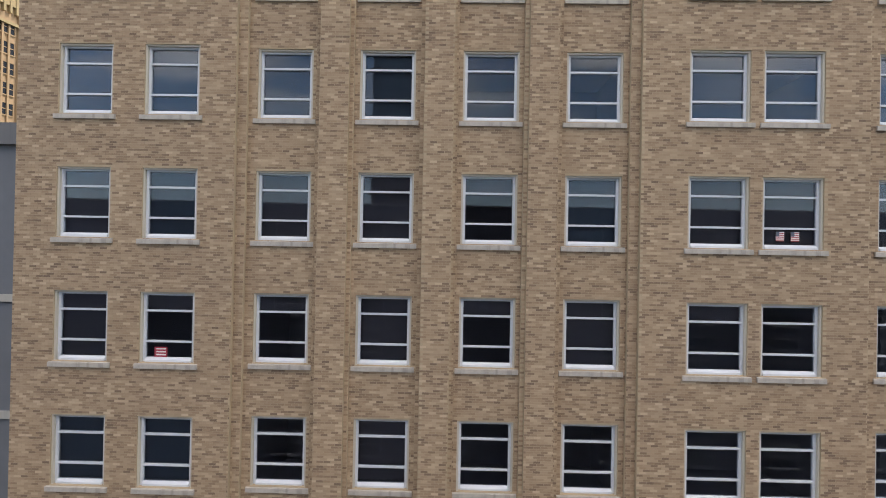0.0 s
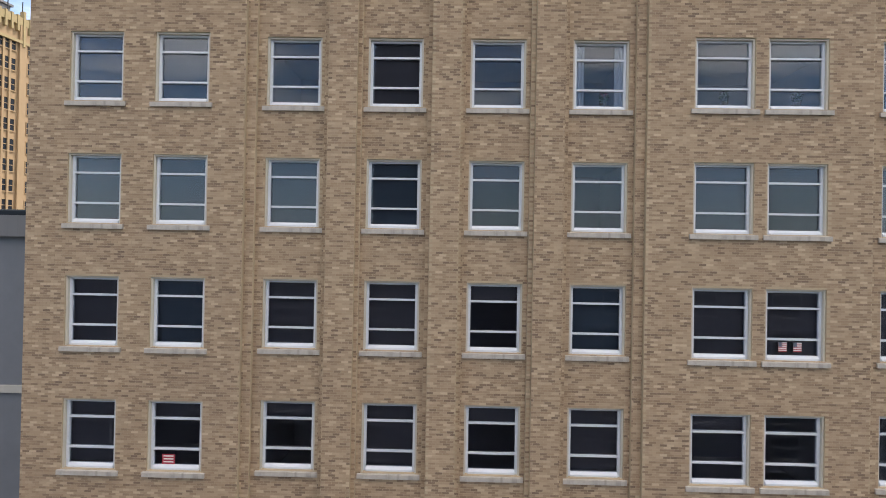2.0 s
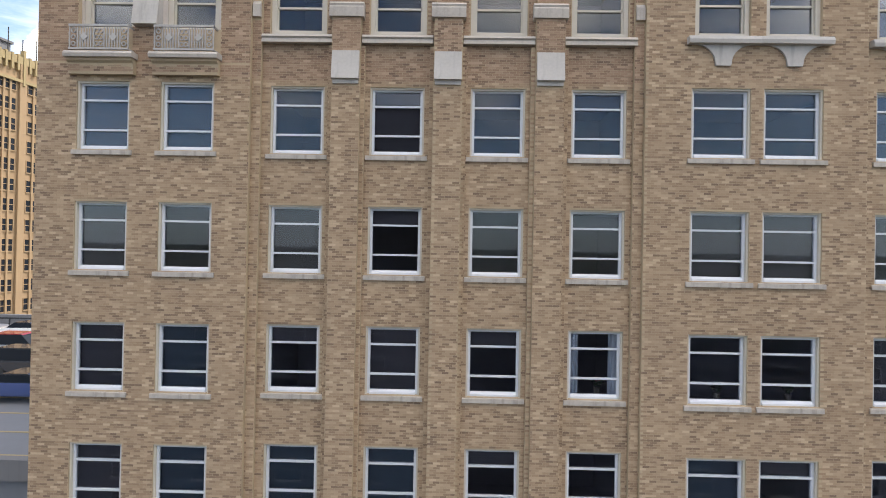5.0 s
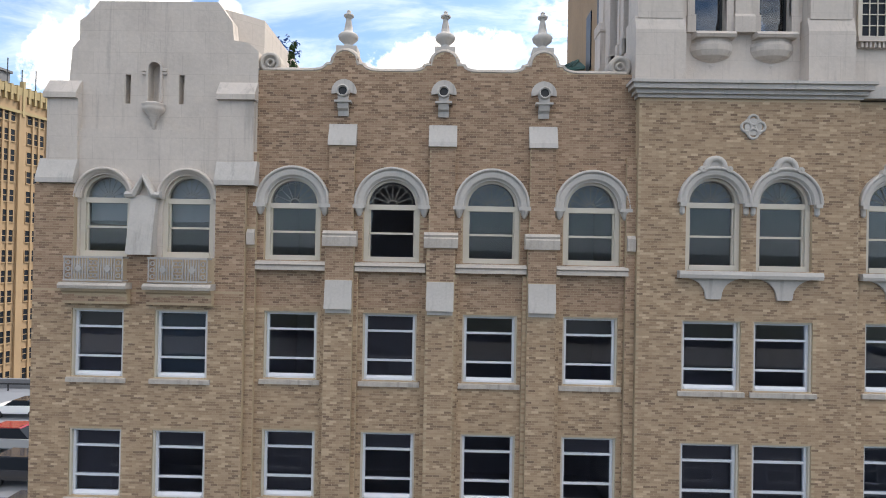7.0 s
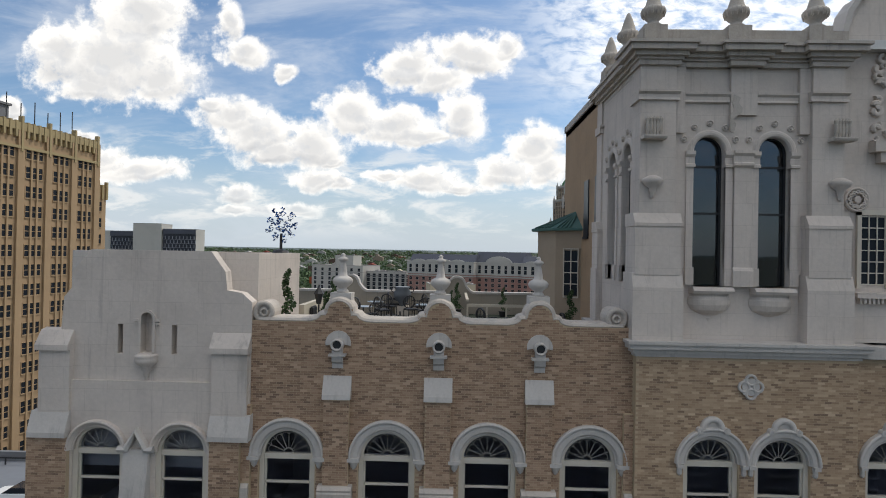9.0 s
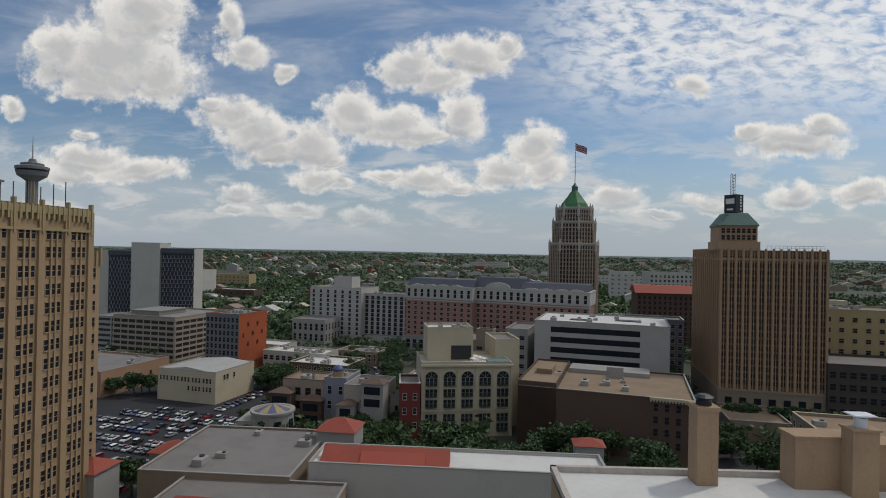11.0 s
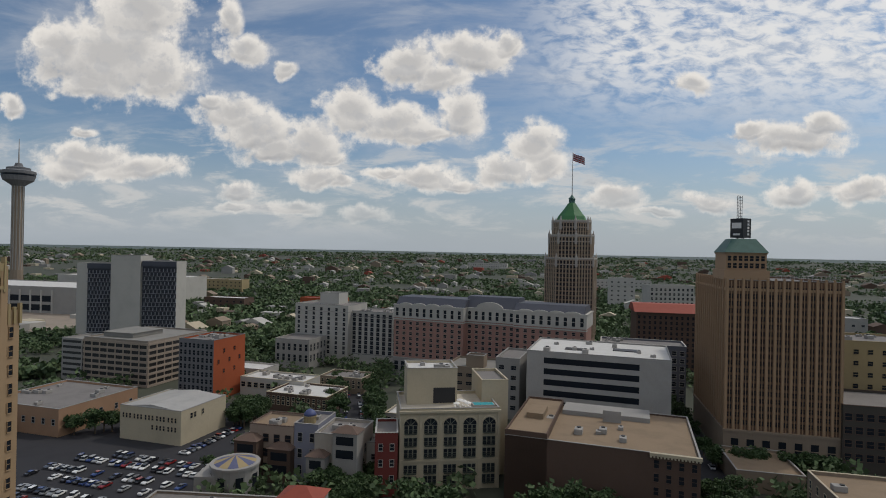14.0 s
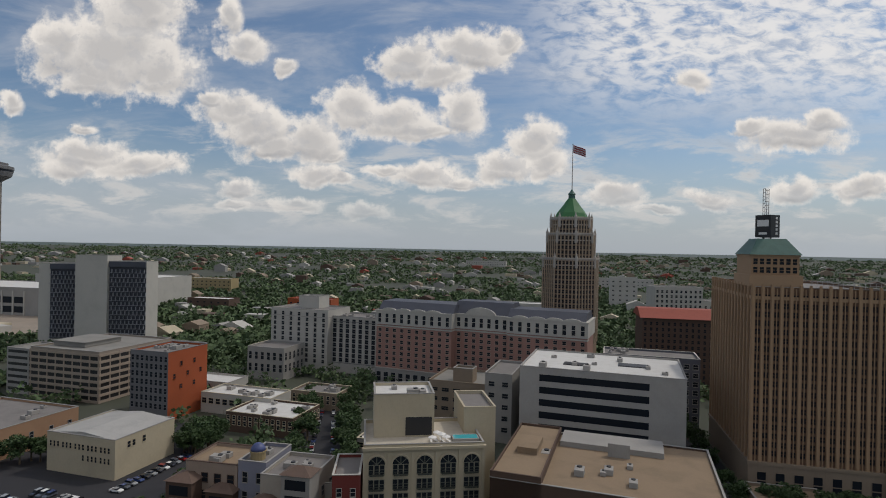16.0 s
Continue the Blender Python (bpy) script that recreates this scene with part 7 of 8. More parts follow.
building("shop_white", "low white-fronted shop with roof plant", -112, 318, -15, 40, 18, 10.0, WHITEWALL, ROOFWHITE, 1, 10, win=(2.6, 2.6), frame=CREAMWALL)
building("shop_corner", "low tan corner shop", -70, 330, -15, 26, 18, 9.0, TANWALL, ROOFGREY, 2, 8, "R", 6, (1.5, 1.9), CREAMWALL, 3)
building("old_bank", "pale stone bank with tall windows", -116, 392, -15, 26, 24, 20.0, PALEGREY, ROOFGREY, 2, 6, "R", 5, (2.0, 4.5), PALEGREY)
building("stucco_house_a", "tan stucco house with a terrace", -66, 206, -10, 17, 16, 19.0, two((0.50, 0.39, 0.31), "rose tan stucco", streak=0.2), ROOFTAN, 3, 4, "R", 4, (2.0, 2.6), BROWNBRICK, 2)
building("stucco_house_b", "narrow blue-grey stucco house in a row", -49, 203, -10, 9, 16, 20.5, two((0.36, 0.37, 0.46), "lavender stucco"), ROOFGREY, 3, 2, win=(1.5, 3.0), frame=PALEGREY, first=2)
building("stucco_house_c", "pale stucco house with dark windows", -40, 196, -10, 15, 18, 19.5, two((0.60, 0.54, 0.46), "cream stucco", streak=0.2), ROOFGREY, 2, 3, "R", 3, (2.0, 3.0), PALEGREY, 2)
building("garden_house", "small pale house with a hipped roof", -27, 204, 0, 8, 9, 14.0, WHITEWALL, ROOFGREY, 2, 2, win=(1.2, 1.8), frame=PALEGREY, first=2)
def hip(parent, x0, x1, y0, y1, z, h, material):
    """A hipped tile roof with eaves over a rectangle."""
    bm = B()
    lo = [bm.verts.new(p) for p in ((x0, y0, z), (x1, y0, z), (x1, y1, z), (x0, y1, z))]
    d = min(x1 - x0, y1 - y0) / 2
    hi = [bm.verts.new((x0 + d, (y0 + y1) / 2, z + h)), bm.verts.new((x1 - d + 0.01, (y0 + y1) / 2, z + h))] if x1 - x0 >= y1 - y0 else [bm.verts.new(((x0 + x1) / 2, y0 + d, z + h)), bm.verts.new(((x0 + x1) / 2, y1 - d + 0.01, z + h))]
    bmesh.ops.convex_hull(bm, input=lo + hi)
    part("hip_roof", bm, material, parent, "brown tile hipped roof")


BROWNTILE = surface("brown tile", (0.13, 0.085, 0.065), 0.85, vary=0.25, coarse=0.4, fine=5)
for name, wings in (("stucco_house_a", ((-3.0, 5.5, -5.0, 3.0, 14.5), (9.0, 17.5, -3.5, 2.0, 12.0))), ("stucco_house_c", ((-1.0, 5.5, -4.5, 2.0, 13.0), (7.5, 16.0, -2.5, 4.0, 21.0)))):
    house = bpy.data.objects[name]
    for x0, x1, y0, y1, h in wings:
        bm = B()
        box(bm, x0, x1, y0, y1, 0, h)
        part("wing", bm, house.children[0].data.materials[0], house)
        hip(house, x0 - 0.5, x1 + 0.5, y0 - 0.5, y1 + 0.5, h + 0.02, 1.8, BROWNTILE)
        # dark plates on the solid wing paint the shade of loggia openings
        for z in (h - 4.0, h - 8.4):
            bm = B()
            box(bm, x0 + 1.2, x1 - 1.2, y0 - 0.08, y0 + 0.02, z, z + 2.8)
            part("loggia", bm, WINDOWDARK, house, "flat dark panel for a shaded loggia opening")
dome = thing("roof_dome", "small blue dome on a gilded drum", "dome", at=(-44.5, 207.0, 20.6))
bm = B()
lathe(bm, 0, 0, [(2.2, -1.0), (2.2, 1.2), (2.5, 1.3), (2.5, 1.7)], 14)
part("drum", bm, YELLOW, dome, "gilded drum")
bm = B()
lathe(bm, 0, 0, [(2.3, 1.7), (2.1, 2.5), (1.5, 3.3), (0.7, 3.8), (0.1, 4.0)], 14)
part("cupola", bm, surface("blue dome tile", (0.06, 0.08, 0.20), 0.5), dome, smooth=True)
rot = thing("rotunda", "pale round pavilion with a patterned golden roof", "pavilion", at=(-64, 188, 3.2))
bm = B()
lathe(bm, 0, 0, [(7.4, -3.2), (7.4, 8.0), (7.9, 8.1), (7.9, 8.9), (7.2, 8.9)], 20)
box(bm, -11, 0, -6, 7, -3.2, 6.0)
part("wall", bm, PALEGREY, rot)
for i in range(12):
    bm = B()
    a0, a1 = 6.28319 * i / 12, 6.28319 * (i + 1) / 12
    am = (a0 + a1) / 2
    tip = bm.verts.new((0, 0, 11.0))
    p = [bm.verts.new((6.6 * math.cos(a), 6.6 * math.sin(a), 8.95)) for a in (a0, am, a1)]
    bm.faces.new((tip, p[0], p[1]))
    bm.faces.new((tip, p[1], p[2]))
    part("roof_leaf", bm, (YELLOW, surface("blue roof leaf", (0.10, 0.11, 0.2), 0.6))[i % 2], rot)
for i in range(8):
    a = 6.28319 * i / 8 - 2.6
    bm = B()
    box(bm, -1.2, 1.2, -0.1, 0.1, 2.0, 6.0)
    ob = part("window", bm, WINDOWDARK, rot)
    ob.matrix_basis = pose(7.4 * math.cos(a), 7.4 * math.sin(a), 0, 0, 0, math.degrees(a) + 90)

building("hotel_car_park", "tan concrete car park before the pink hotel", 2, 318, -17, 52, 30, 19.0, TANWALL, PAVING, 3, 9, win=(3.6, 1.8), frame=TANWALL)
building("stair_block", "small tan stair block on the car park", 14, 318, -17, 10, 8, 25.0, TANWALL, ROOFGREY, z0=18)
building("side_garage", "grey garage wall with open ramps", 28, 286, -17, 12, 30, 30.0, PALEGREY, ROOFGREY, 5, 2, "L", 5, (2.6, 2.0), PALEGREY)
building("river_shop", "low pale shop beside the river street", -24, 262, -15, 26, 18, 8.0, PALEGREY, ROOFWHITE, 1, 7, win=(2.2, 2.4), frame=CREAMWALL)
building("river_inn", "low tan inn with a grey roof", -6, 240, -15, 26, 18, 12.0, TANWALL, ROOFGREY, 2, 7, win=(1.5, 2.0), frame=CREAMWALL)
building("yard_store", "long low store with a white roof", -150, 352, -15, 44, 18, 9.0, WHITEWALL, ROOFWHITE, 1, 9, win=(2.4, 2.2), frame=PALEGREY)
building("brick_store", "low red-brown brick store", -128, 430, -15, 36, 22, 14.0, BROWNBRICK, ROOFGREY, 2, 9, win=(1.6, 2.2), frame=CREAMWALL)
building("court_block", "pale grey block with a flat roof", -205, 410, -15, 44, 26, 16.0, PALEGREY, ROOFWHITE, 3, 10, win=(1.8, 2.0), frame=PALEGREY)

hallc = building("exhibition_hall", "wide pale exhibition hall with dark glazed bays", -660, 690, -10, 250, 90, 31.0, PALEGREY, ROOFWHITE)
bands(hallc, 250, 90, [3.0, 13.5], 7.0, WINDOWDARK, "glazed_bay", "", 4.0, 200.0)
for i in range(14):
    bm = B()
    box(bm, 4 + i * 15, 6 + i * 15, -0.8, 0, 0, 27)
    part("column", bm, WHITEWALL, hallc)
building("hall_annex", "lower pale hall wing with a white roof", -560, 800, -10, 190, 70, 38.0, WHITEWALL, ROOFWHITE)

# nearest roofs, just behind the brick building
white = building("white_roof_block", "low block with a worn white roof and red tile slopes", -34, 122, -3, 72, 14, 18.0, WHITEWALL, ROOFWHITE, rim=0.7)
bm = B()
sideways(bm, [(2, 17.3), (7, 17.3), (7, 20.2)], 2, 34)
sideways(bm, [(0.5, 17.3), (5, 17.3), (5, 19.6)], 12, 28)
part("red_slope", bm, REDTILE, white, "red tile slope")
building("grey_roof_block", "low block with a dark gravel roof", -76, 122, -3, 38, 36, 15.0, TANWALL, ROOFGREY, rim=0.5)
building("brown_roof_block", "low block with a brown gravel roof", -66, 86, -3, 40, 36, 14.0, TANWALL, ROOFGREY, rim=0.5)
for x, y, w, d, z in ((-38, 146, 11, 10, 18.0), (-72, 160, 16, 10, 8.0), (-84, 142, 14, 9, 12.0), (36, 148, 8, 6, 15.0), (-60, 100, 14, 8, 15.0), (-96, 122, 10, 9, 14)):
    st = thing("tile_pavilion", "small building with a red tile hipped roof", "building", "red tile roofs", at=(x, y, 0), turn=-6)
    bm = B()
    box(bm, 0, w, 0, d, 0, z)
    part("wall", bm, PALEGREY, st)
    bm = B()
    lo = [bm.verts.new(p) for p in ((-0.6, -0.6, z), (w + 0.6, -0.6, z), (w + 0.6, d + 0.6, z), (-0.6, d + 0.6, z))]
    hi = [bm.verts.new((w * 0.4, d / 2, z + d * 0.28)), bm.verts.new((w * 0.6, d / 2, z + d * 0.28))]
    bm.faces.new((lo[0], lo[1], hi[1], hi[0]))
    bm.faces.new((lo[1], lo[2], hi[1]))
    bm.faces.new((lo[2], lo[3], hi[0], hi[1]))
    bm.faces.new((lo[3], lo[0], hi[0]))
    bm.faces.new(lo[::-1])
    part("roof", bm, REDTILE, st, "red tile roof")
building("opposite_tower", "taller plain dark block across the street", -1, -50, 180, 9, 18, 56.0, two((0.05, 0.052, 0.06), "dark opposite block", vary=0.4), ROOFGREY)
building("opposite_house", "plain dark building across the street", 60, -48, 180, 130, 20, 33.0, two((0.085, 0.092, 0.125), "dark opposite wall", vary=0.4), ROOFGREY, 7, 14, win=(3.0, 2.4), frame=two((0.40, 0.40, 0.42), "dim opposite trim"))

# streets, car lot
def sheet(name, pts, z, material, label, cat):
    bm = B()
    flat(bm, pts, z - 0.3, z)
    solid(name, bm, material, label, cat, "structure")


sheet("car_lot", [(-185, 150), (-84, 150), (-62, 206), (-92, 268), (-150, 300), (-190, 262)], 0.05, ASPHALT, "dark asphalt car lot", "car lot")
sheet("road_side", [(84, 150), (101, 146), (150, 420), (132, 420)], 0.05, ASPHALT, "asphalt side street", "road")
sheet("road_middle", [(-36, 215), (-22, 210), (-46, 345), (-64, 345)], 0.05, ASPHALT, "asphalt street with parked cars", "road")
sheet("road_cross", [(-330, 240), (-330, 228), (-160, 268), (-90, 292), (60, 240), (60, 252), (-90, 306), (-160, 284)], 0.04, ASPHALT, "asphalt cross street", "road")
sheet("road_front", [(-300, -26), (300, -26), (300, -4), (-300, -4)], 0.04, ASPHALT, "asphalt street before the building", "road")

sheet("rubble_lot", [(-560, 560), (-380, 520), (-345, 600), (-360, 660), (-560, 690)], 0.06, surface("pale rubble", (0.30, 0.25, 0.20), 0.95, vary=0.4, coarse=0.05, fine=0.5, bump=0.3), "pale bare lot of sand and rubble", "lot")

# parking deck beside the building
deckp = thing("parking_deck", "grey parking deck with pale bands and yellow bay lines", "car park", at=(0, 0, 0))
bm = B()
box(bm, -90, -13.3, 3.0, 40, 0, 31.0)
part("deck_slab", bm, surface("blue grey asphalt", (0.17, 0.18, 0.20), 0.9, vary=0.3, coarse=0.1, fine=2), deckp)
bm = B()
box(bm, -90, -13.3, 39.6, 40, 31.0, 31.9)
box(bm, -90, -13.3, 2.8, 3.2, 31.0, 31.7)
part("kerb_wall", bm, GREYWALL, deckp)
bm = B()
box(bm, -90, -13.3, 38.6, 38.7, 31.6, 31.75)
for i in range(20):
    box(bm, -88 + i * 3.7, -87.9 + i * 3.7, 38.6, 38.7, 31.0, 31.7)
part("guard_rail", bm, BLACK, deckp)
for z in (26.0, 22.2, 18.4, 14.6):
    bm = B()
    box(bm, -90, -13.28, 2.9, 3.0, z - 0.12, z + 0.12)
    part("pale_band", bm, WHITEWALL, deckp, "pale band")
for i in range(14):
    bm = B()
    box(bm, -34, -14.5, 5.0 + i * 2.6, 5.12 + i * 2.6, 31.0, 31.02)
    part("bay_line", bm, YELLOW, deckp, "yellow bay line")

# ------------------------------------------------------------------ cars
CARPAINT = bpy.data.materials.new("car paint")
CARPAINT.use_nodes = True
n_ = Nodes(CARPAINT.node_tree)
pr = CARPAINT.node_tree.nodes["Principled BSDF"]
cr = n_.add("ShaderNodeValToRGB")
cr.color_ramp.interpolation = "CONSTANT"
n_.link(n_.add("ShaderNodeObjectInfo").outputs["Random"], cr.inputs[0])
for i, (p, c) in enumerate([(0.0, (0.80, 0.80, 0.79)), (0.90, (0.25, 0.02, 0.02)), (0.2, (0.02, 0.02, 0.025)), (0.48, (0.30, 0.31, 0.32)), (0.64, (0.09, 0.10, 0.12)), (0.78, (0.04, 0.07, 0.20)), (0.86, (0.70, 0.70, 0.68))]):
    e = cr.color_ramp.elements[i] if i < 2 else cr.color_ramp.elements.new(p)
    e.position, e.color = p, (*c, 1)
n_.link(cr.outputs[0], pr.inputs["Base Color"])
pr.inputs["Roughness"].default_value = 0.25
pr.inputs["Coat Weight"].default_value = 0.6


def make_car(tall):
    car = thing("parked_car", "parked car in the open lot", "car", "parked cars")
    bm = B()
    body = [(-2.3, 0.35), (2.25, 0.35), (2.3, 0.75), (1.9, 0.95), (1.0, 1.0), (-2.1, 1.02), (-2.32, 0.8)]
    prism(bm, body, -0.9, 0.9)
    bmesh.ops.bevel(bm, geom=bm.edges[:], offset=0.07, segments=2, affect="EDGES")
    part("body", bm, CARPAINT, car)
    t = 1.75 if tall else 1.45
    bm = B()
    prism(bm, [(-2.0 if tall else -1.6, 1.0), (1.0, 1.0), (0.35, t - 0.06), (-1.8 if tall else -1.0, t - 0.06)], -0.78, 0.78)
    part("glasshouse", bm, WINDOWDARK, car)
    bm = B()
    prism(bm, [(-1.85 if tall else -1.05, t - 0.08), (0.42, t - 0.08), (0.3, t), (-1.7 if tall else -0.9, t)], -0.74, 0.74)
    part("roof", bm, CARPAINT, car)
    wheel = B()
    ring(wheel, 0, 0.33, 0.0, 0.33, -0.11, 0.11, 0, 360, 12)
    me = mesh("wheel", wheel, BLACK)
    for x in (-1.4, 1.4):
        for y in (-0.82, 0.82):
            piece("wheel", me, car, pose(x, y, 0))
    return car


cars = [make_car(False), make_car(True)]
spots = []
rng = random.Random(11)
u_, v_ = Vector((0.966, -0.259)), Vector((0.259, 0.966))
for row in range(11):
    for c in range(24):
        p = Vector((-158, 144)) + u_ * (c * 2.75) + v_ * (row * 8.4 + (1.4 if row % 2 else 0))
        if rng.random() < 0.37:
            continue
        if p.x > -80 or (p.y > 222 and p.x > -140) or p.x < -180:
            continue
        spots.append((p.x, p.y, math.degrees(math.atan2(v_.y, v_.x)) + rng.choice((0, 180)) + rng.uniform(-2, 2) + (0 if row % 3 else 12)))
for i in range(12):
    p = Vector((-101, 226)) + v_ * (i * 3.0) + u_ * 2.5
    spots.append((p.x, p.y, -15 + rng.uniform(-3, 3)))
    p = Vector((-84, 236)) + v_ * (i * 2.9)
    if i % 4:
        spots.append((p.x, p.y, -15 + rng.uniform(-3, 3)))
for i in range(9):
    spots.append((-180 + i * 8.5, 262 + i * 2.8, 18))
for i in range(16):
    spots.append((-39 - i * 0.9, 238 + i * 6.0 + rng.uniform(-1, 1), 100))
    if i % 3:
        spots.append((-28 - i * 1.3, 236 + i * 6.2, 100))
for x, y, r in ((104, 208, 80), (108, 226, 80), (98, 190, 80), (113, 262, 80), (117, 282, 80), (103, 196, 80)):
    spots.append((x, y, r))
spots = [(x, y, 0.06, r) for x, y, r in spots] + [(-21.6, 12.6, 31.02, 3), (-25.4, 17.8, 31.02, 0), (-30, 23, 31.02, 2), (-36, 30.8, 31.02, 182), (-40, 25.6, 31.02, 0)]
used = [False, False]
for x, y, z, r in spots:
    k = rng.random() < 0.45
    m = pose(x, y, z, 0, 0, r)
    if not used[k]:
        cars[k].matrix_basis = m
        used[k] = True
    else:
        copy_thing(cars[k], m)


# ------------------------------------------------------------------ roof plant
unit = thing("roof_unit", "grey roof air-handling unit", "roof unit", "roof units")
bm = B()
box(bm, -1.6, 1.6, -1.1, 1.1, 0, 1.5)
bmesh.ops.bevel(bm, geom=bm.edges[:], offset=0.08, segments=1, affect="EDGES")
part("casing", bm, PALEGREY, unit)
bm = B()
lathe(bm, 0.7, 0, [(0.6, 1.5), (0.6, 1.75), (0.5, 1.75)], 12)
part("fan_cowl", bm, BLACK, unit)
first_unit = True
for (x, y, turn, w, d, z, n) in ((-72.2, 415.7, -18, 38, 25, 36.6, 6), (41.3, 270, -17.4, 63, 42, 36.2, 9), (-30, 383, -21, 20, 20, 50.5, 0), (-88, 290, -15, 34, 24, 8.1, 9), (-112, 318, -15, 40, 18, 9.1, 7),
                               (-140.9, 305.7, -15, 22, 27, 31.7, 9), (24.5, 193.5, -17.4, 44, 28, 20.9, 6), (-70, 330, -15, 26, 18, 8.1, 3), (88, 318, -15, 44, 20, 33.1, 8), (107, 146, -12, 45, 30, 18.1, 9), (-66, 206, -10, 17, 16, 18.1, 3),
                               (-9.6, 206.5, 9, 18, 15, 39.1, 3), (-49, 203, -10, 9, 16, 19.6, 2), (-40, 196, -10, 15, 18, 18.6, 3), (172, 262, -12, 45, 30, 45.1, 5), (-203.5, 252, -15, 45, 42, 11.1, 9), (-76, 122, -3, 38, 36, 14.5, 5), (118, 237, -12, 40, 56, 72.1, 4)):
    for _ in range(n):
        p = pose(x, y, z, 0, 0, turn) @ Vector((rng.uniform(3, w - 3), rng.uniform(3, d - 3), 0))
        s = rng.uniform(0.6, 1.3)
        m = pose(p.x, p.y, p.z, 0, 0, turn + rng.choice((0, 90)))
        if first_unit:
            unit.matrix_basis, first_unit = m, False
        else:
            copy_thing(unit, m).scale = (s, s, s)


# ------------------------------------------------------------------ trees
def make_tree(seed):
    rg = random.Random(seed)
    t = thing("street_tree", "dense dark green broadleaf street tree", "tree", "street trees")
    bm = B()
    lathe(bm, 0, 0, [(0.34, 0), (0.26, 0.6), (0.22, 2.6), (0.16, 4.0), (0.08, 5.2)], 8)
    for i in range(5):
        a = i * 1.257 + rg.random()
        p, q = Vector((0, 0, 2.6 + 0.3 * i)), Vector((math.cos(a) * 2.2, math.sin(a) * 2.2, 4.6 + 0.4 * i))
        n = (q - p).cross(Vector((0, 0, 1))).normalized() * 0.1
        o = (q - p).cross(n).normalized() * 0.1
        vs = [bm.verts.new(v) for v in (p - n - o, p + n - o, p + n + o, p - n + o)] + [bm.verts.new(q)]
        for k in range(4):
            bm.faces.new((vs[k], vs[(k + 1) % 4], vs[4]))
    part("trunk", bm, BARK, t)
    bm = B()
    blobs = [(rg.gauss(0, 1.6), rg.gauss(0, 1.6), rg.uniform(3.6, 7.0), rg.uniform(1.2, 2.0), rg.uniform(1.2, 2.0), rg.uniform(0.9, 1.4)) for _ in range(12)]
    leafy(bm, blobs, 0.42, 95, rg)
    part("crown", bm, LEAF, t)
    return t


trees = [make_tree(s) for s in (1, 2, 3)]
placed = []
for i in range(34):
    placed.append((rng.uniform(-32, 74), rng.uniform(152, 178), rng.uniform(1.2, 1.9)))
for i in range(14):
    placed.append((rng.uniform(-34, -20), rng.uniform(178, 205), rng.uniform(1.0, 1.5)))
for i in range(30):
    placed.append((-31 - i * 0.75 + rng.choice((-10, 9)) + rng.uniform(-2, 2), 232 + i * 4.0, rng.uniform(1.0, 1.5)))
for i in range(12):
    placed.append((-92 + rng.uniform(-3, 9), 262 + rng.uniform(-4, 16), rng.uniform(1.0, 1.5)))
for i in range(14):
    placed.append((-158 + i * 4.0 + rng.uniform(-2, 2), 244 + i * 2.0 + rng.uniform(-3, 3), rng.uniform(1.0, 1.4)))
for i in range(12):
    placed.append((-215 + rng.uniform(-20, 30), 232 + rng.uniform(-10, 8), rng.uniform(1.1, 1.6)))
for i in range(16):
    placed.append((106 + rng.uniform(-4, 8) + i * 2.6, 226 - i * 0.6 + rng.uniform(-3, 3), rng.uniform(0.9, 1.3)))
for i in range(14):
    placed.append((100 + i * 1.9 + rng.choice((0, 11)), 240 + i * 11, rng.uniform(0.9, 1.3)))
for i in range(8):
    placed.append((-76 + rng.uniform(-8, 8), 208 + rng.uniform(-10, 20), rng.uniform(0.8, 1.2)))
for i in range(14):
    placed.append((-118 + rng.uniform(-20, 30), 140 + rng.uniform(-14, 8), rng.uniform(0.9, 1.4)))
for i in range(20):
    placed.append((90 + rng.uniform(-4, 30), 172 + rng.uniform(-20, 24), rng.uniform(1.0, 1.5)))
done = [False] * 3
for i, (x, y, s) in enumerate(placed):
    k = i % 3
    m = pose(x, y, 0, 0, 0, rng.uniform(0, 360))
    if not done[k]:
        trees[k].matrix_basis = m
        trees[k].scale = (s, s, s)
        done[k] = True
    else:
        c = copy_thing(trees[k], m)
        c.scale = (s, s, s * rng.uniform(0.9, 1.1))


# ------------------------------------------------------------------ far woods, houses and haze-blue hills
def rise(x, y):
    d = math.hypot(x, y)
    return 0.0 if d < 1300 else 71.0 * ((d - 1300) / 3600.0) ** 1.15


def clump(verts, faces, x, y, r, h, rg, flakes, fine=1.0):
    z0 = rise(x, y)
    for _ in range(flakes):
        d = Vector((rg.gauss(0, 0.5), rg.gauss(0, 0.5), rg.uniform(0.1, 1.0)))
        c = Vector((x + d.x * r, y + d.y * r, z0 + d.z * h))
        a = Vector((rg.gauss(0, 1), rg.gauss(0, 1), rg.gauss(0, 0.5))).normalized() * r * fine * rg.uniform(0.35, 0.6)
        b = a.cross(Vector((rg.gauss(0, 1), rg.gauss(0, 1), rg.gauss(0, 1)))).normalized() * r * fine * rg.uniform(0.3, 0.5)
        o = len(verts)
        verts.extend((tuple(c - a), tuple(c - b), tuple(c + a), tuple(c + b)))
        faces.append((o, o + 1, o + 2, o + 3))


verts, faces = [], []
rg = random.Random(21)
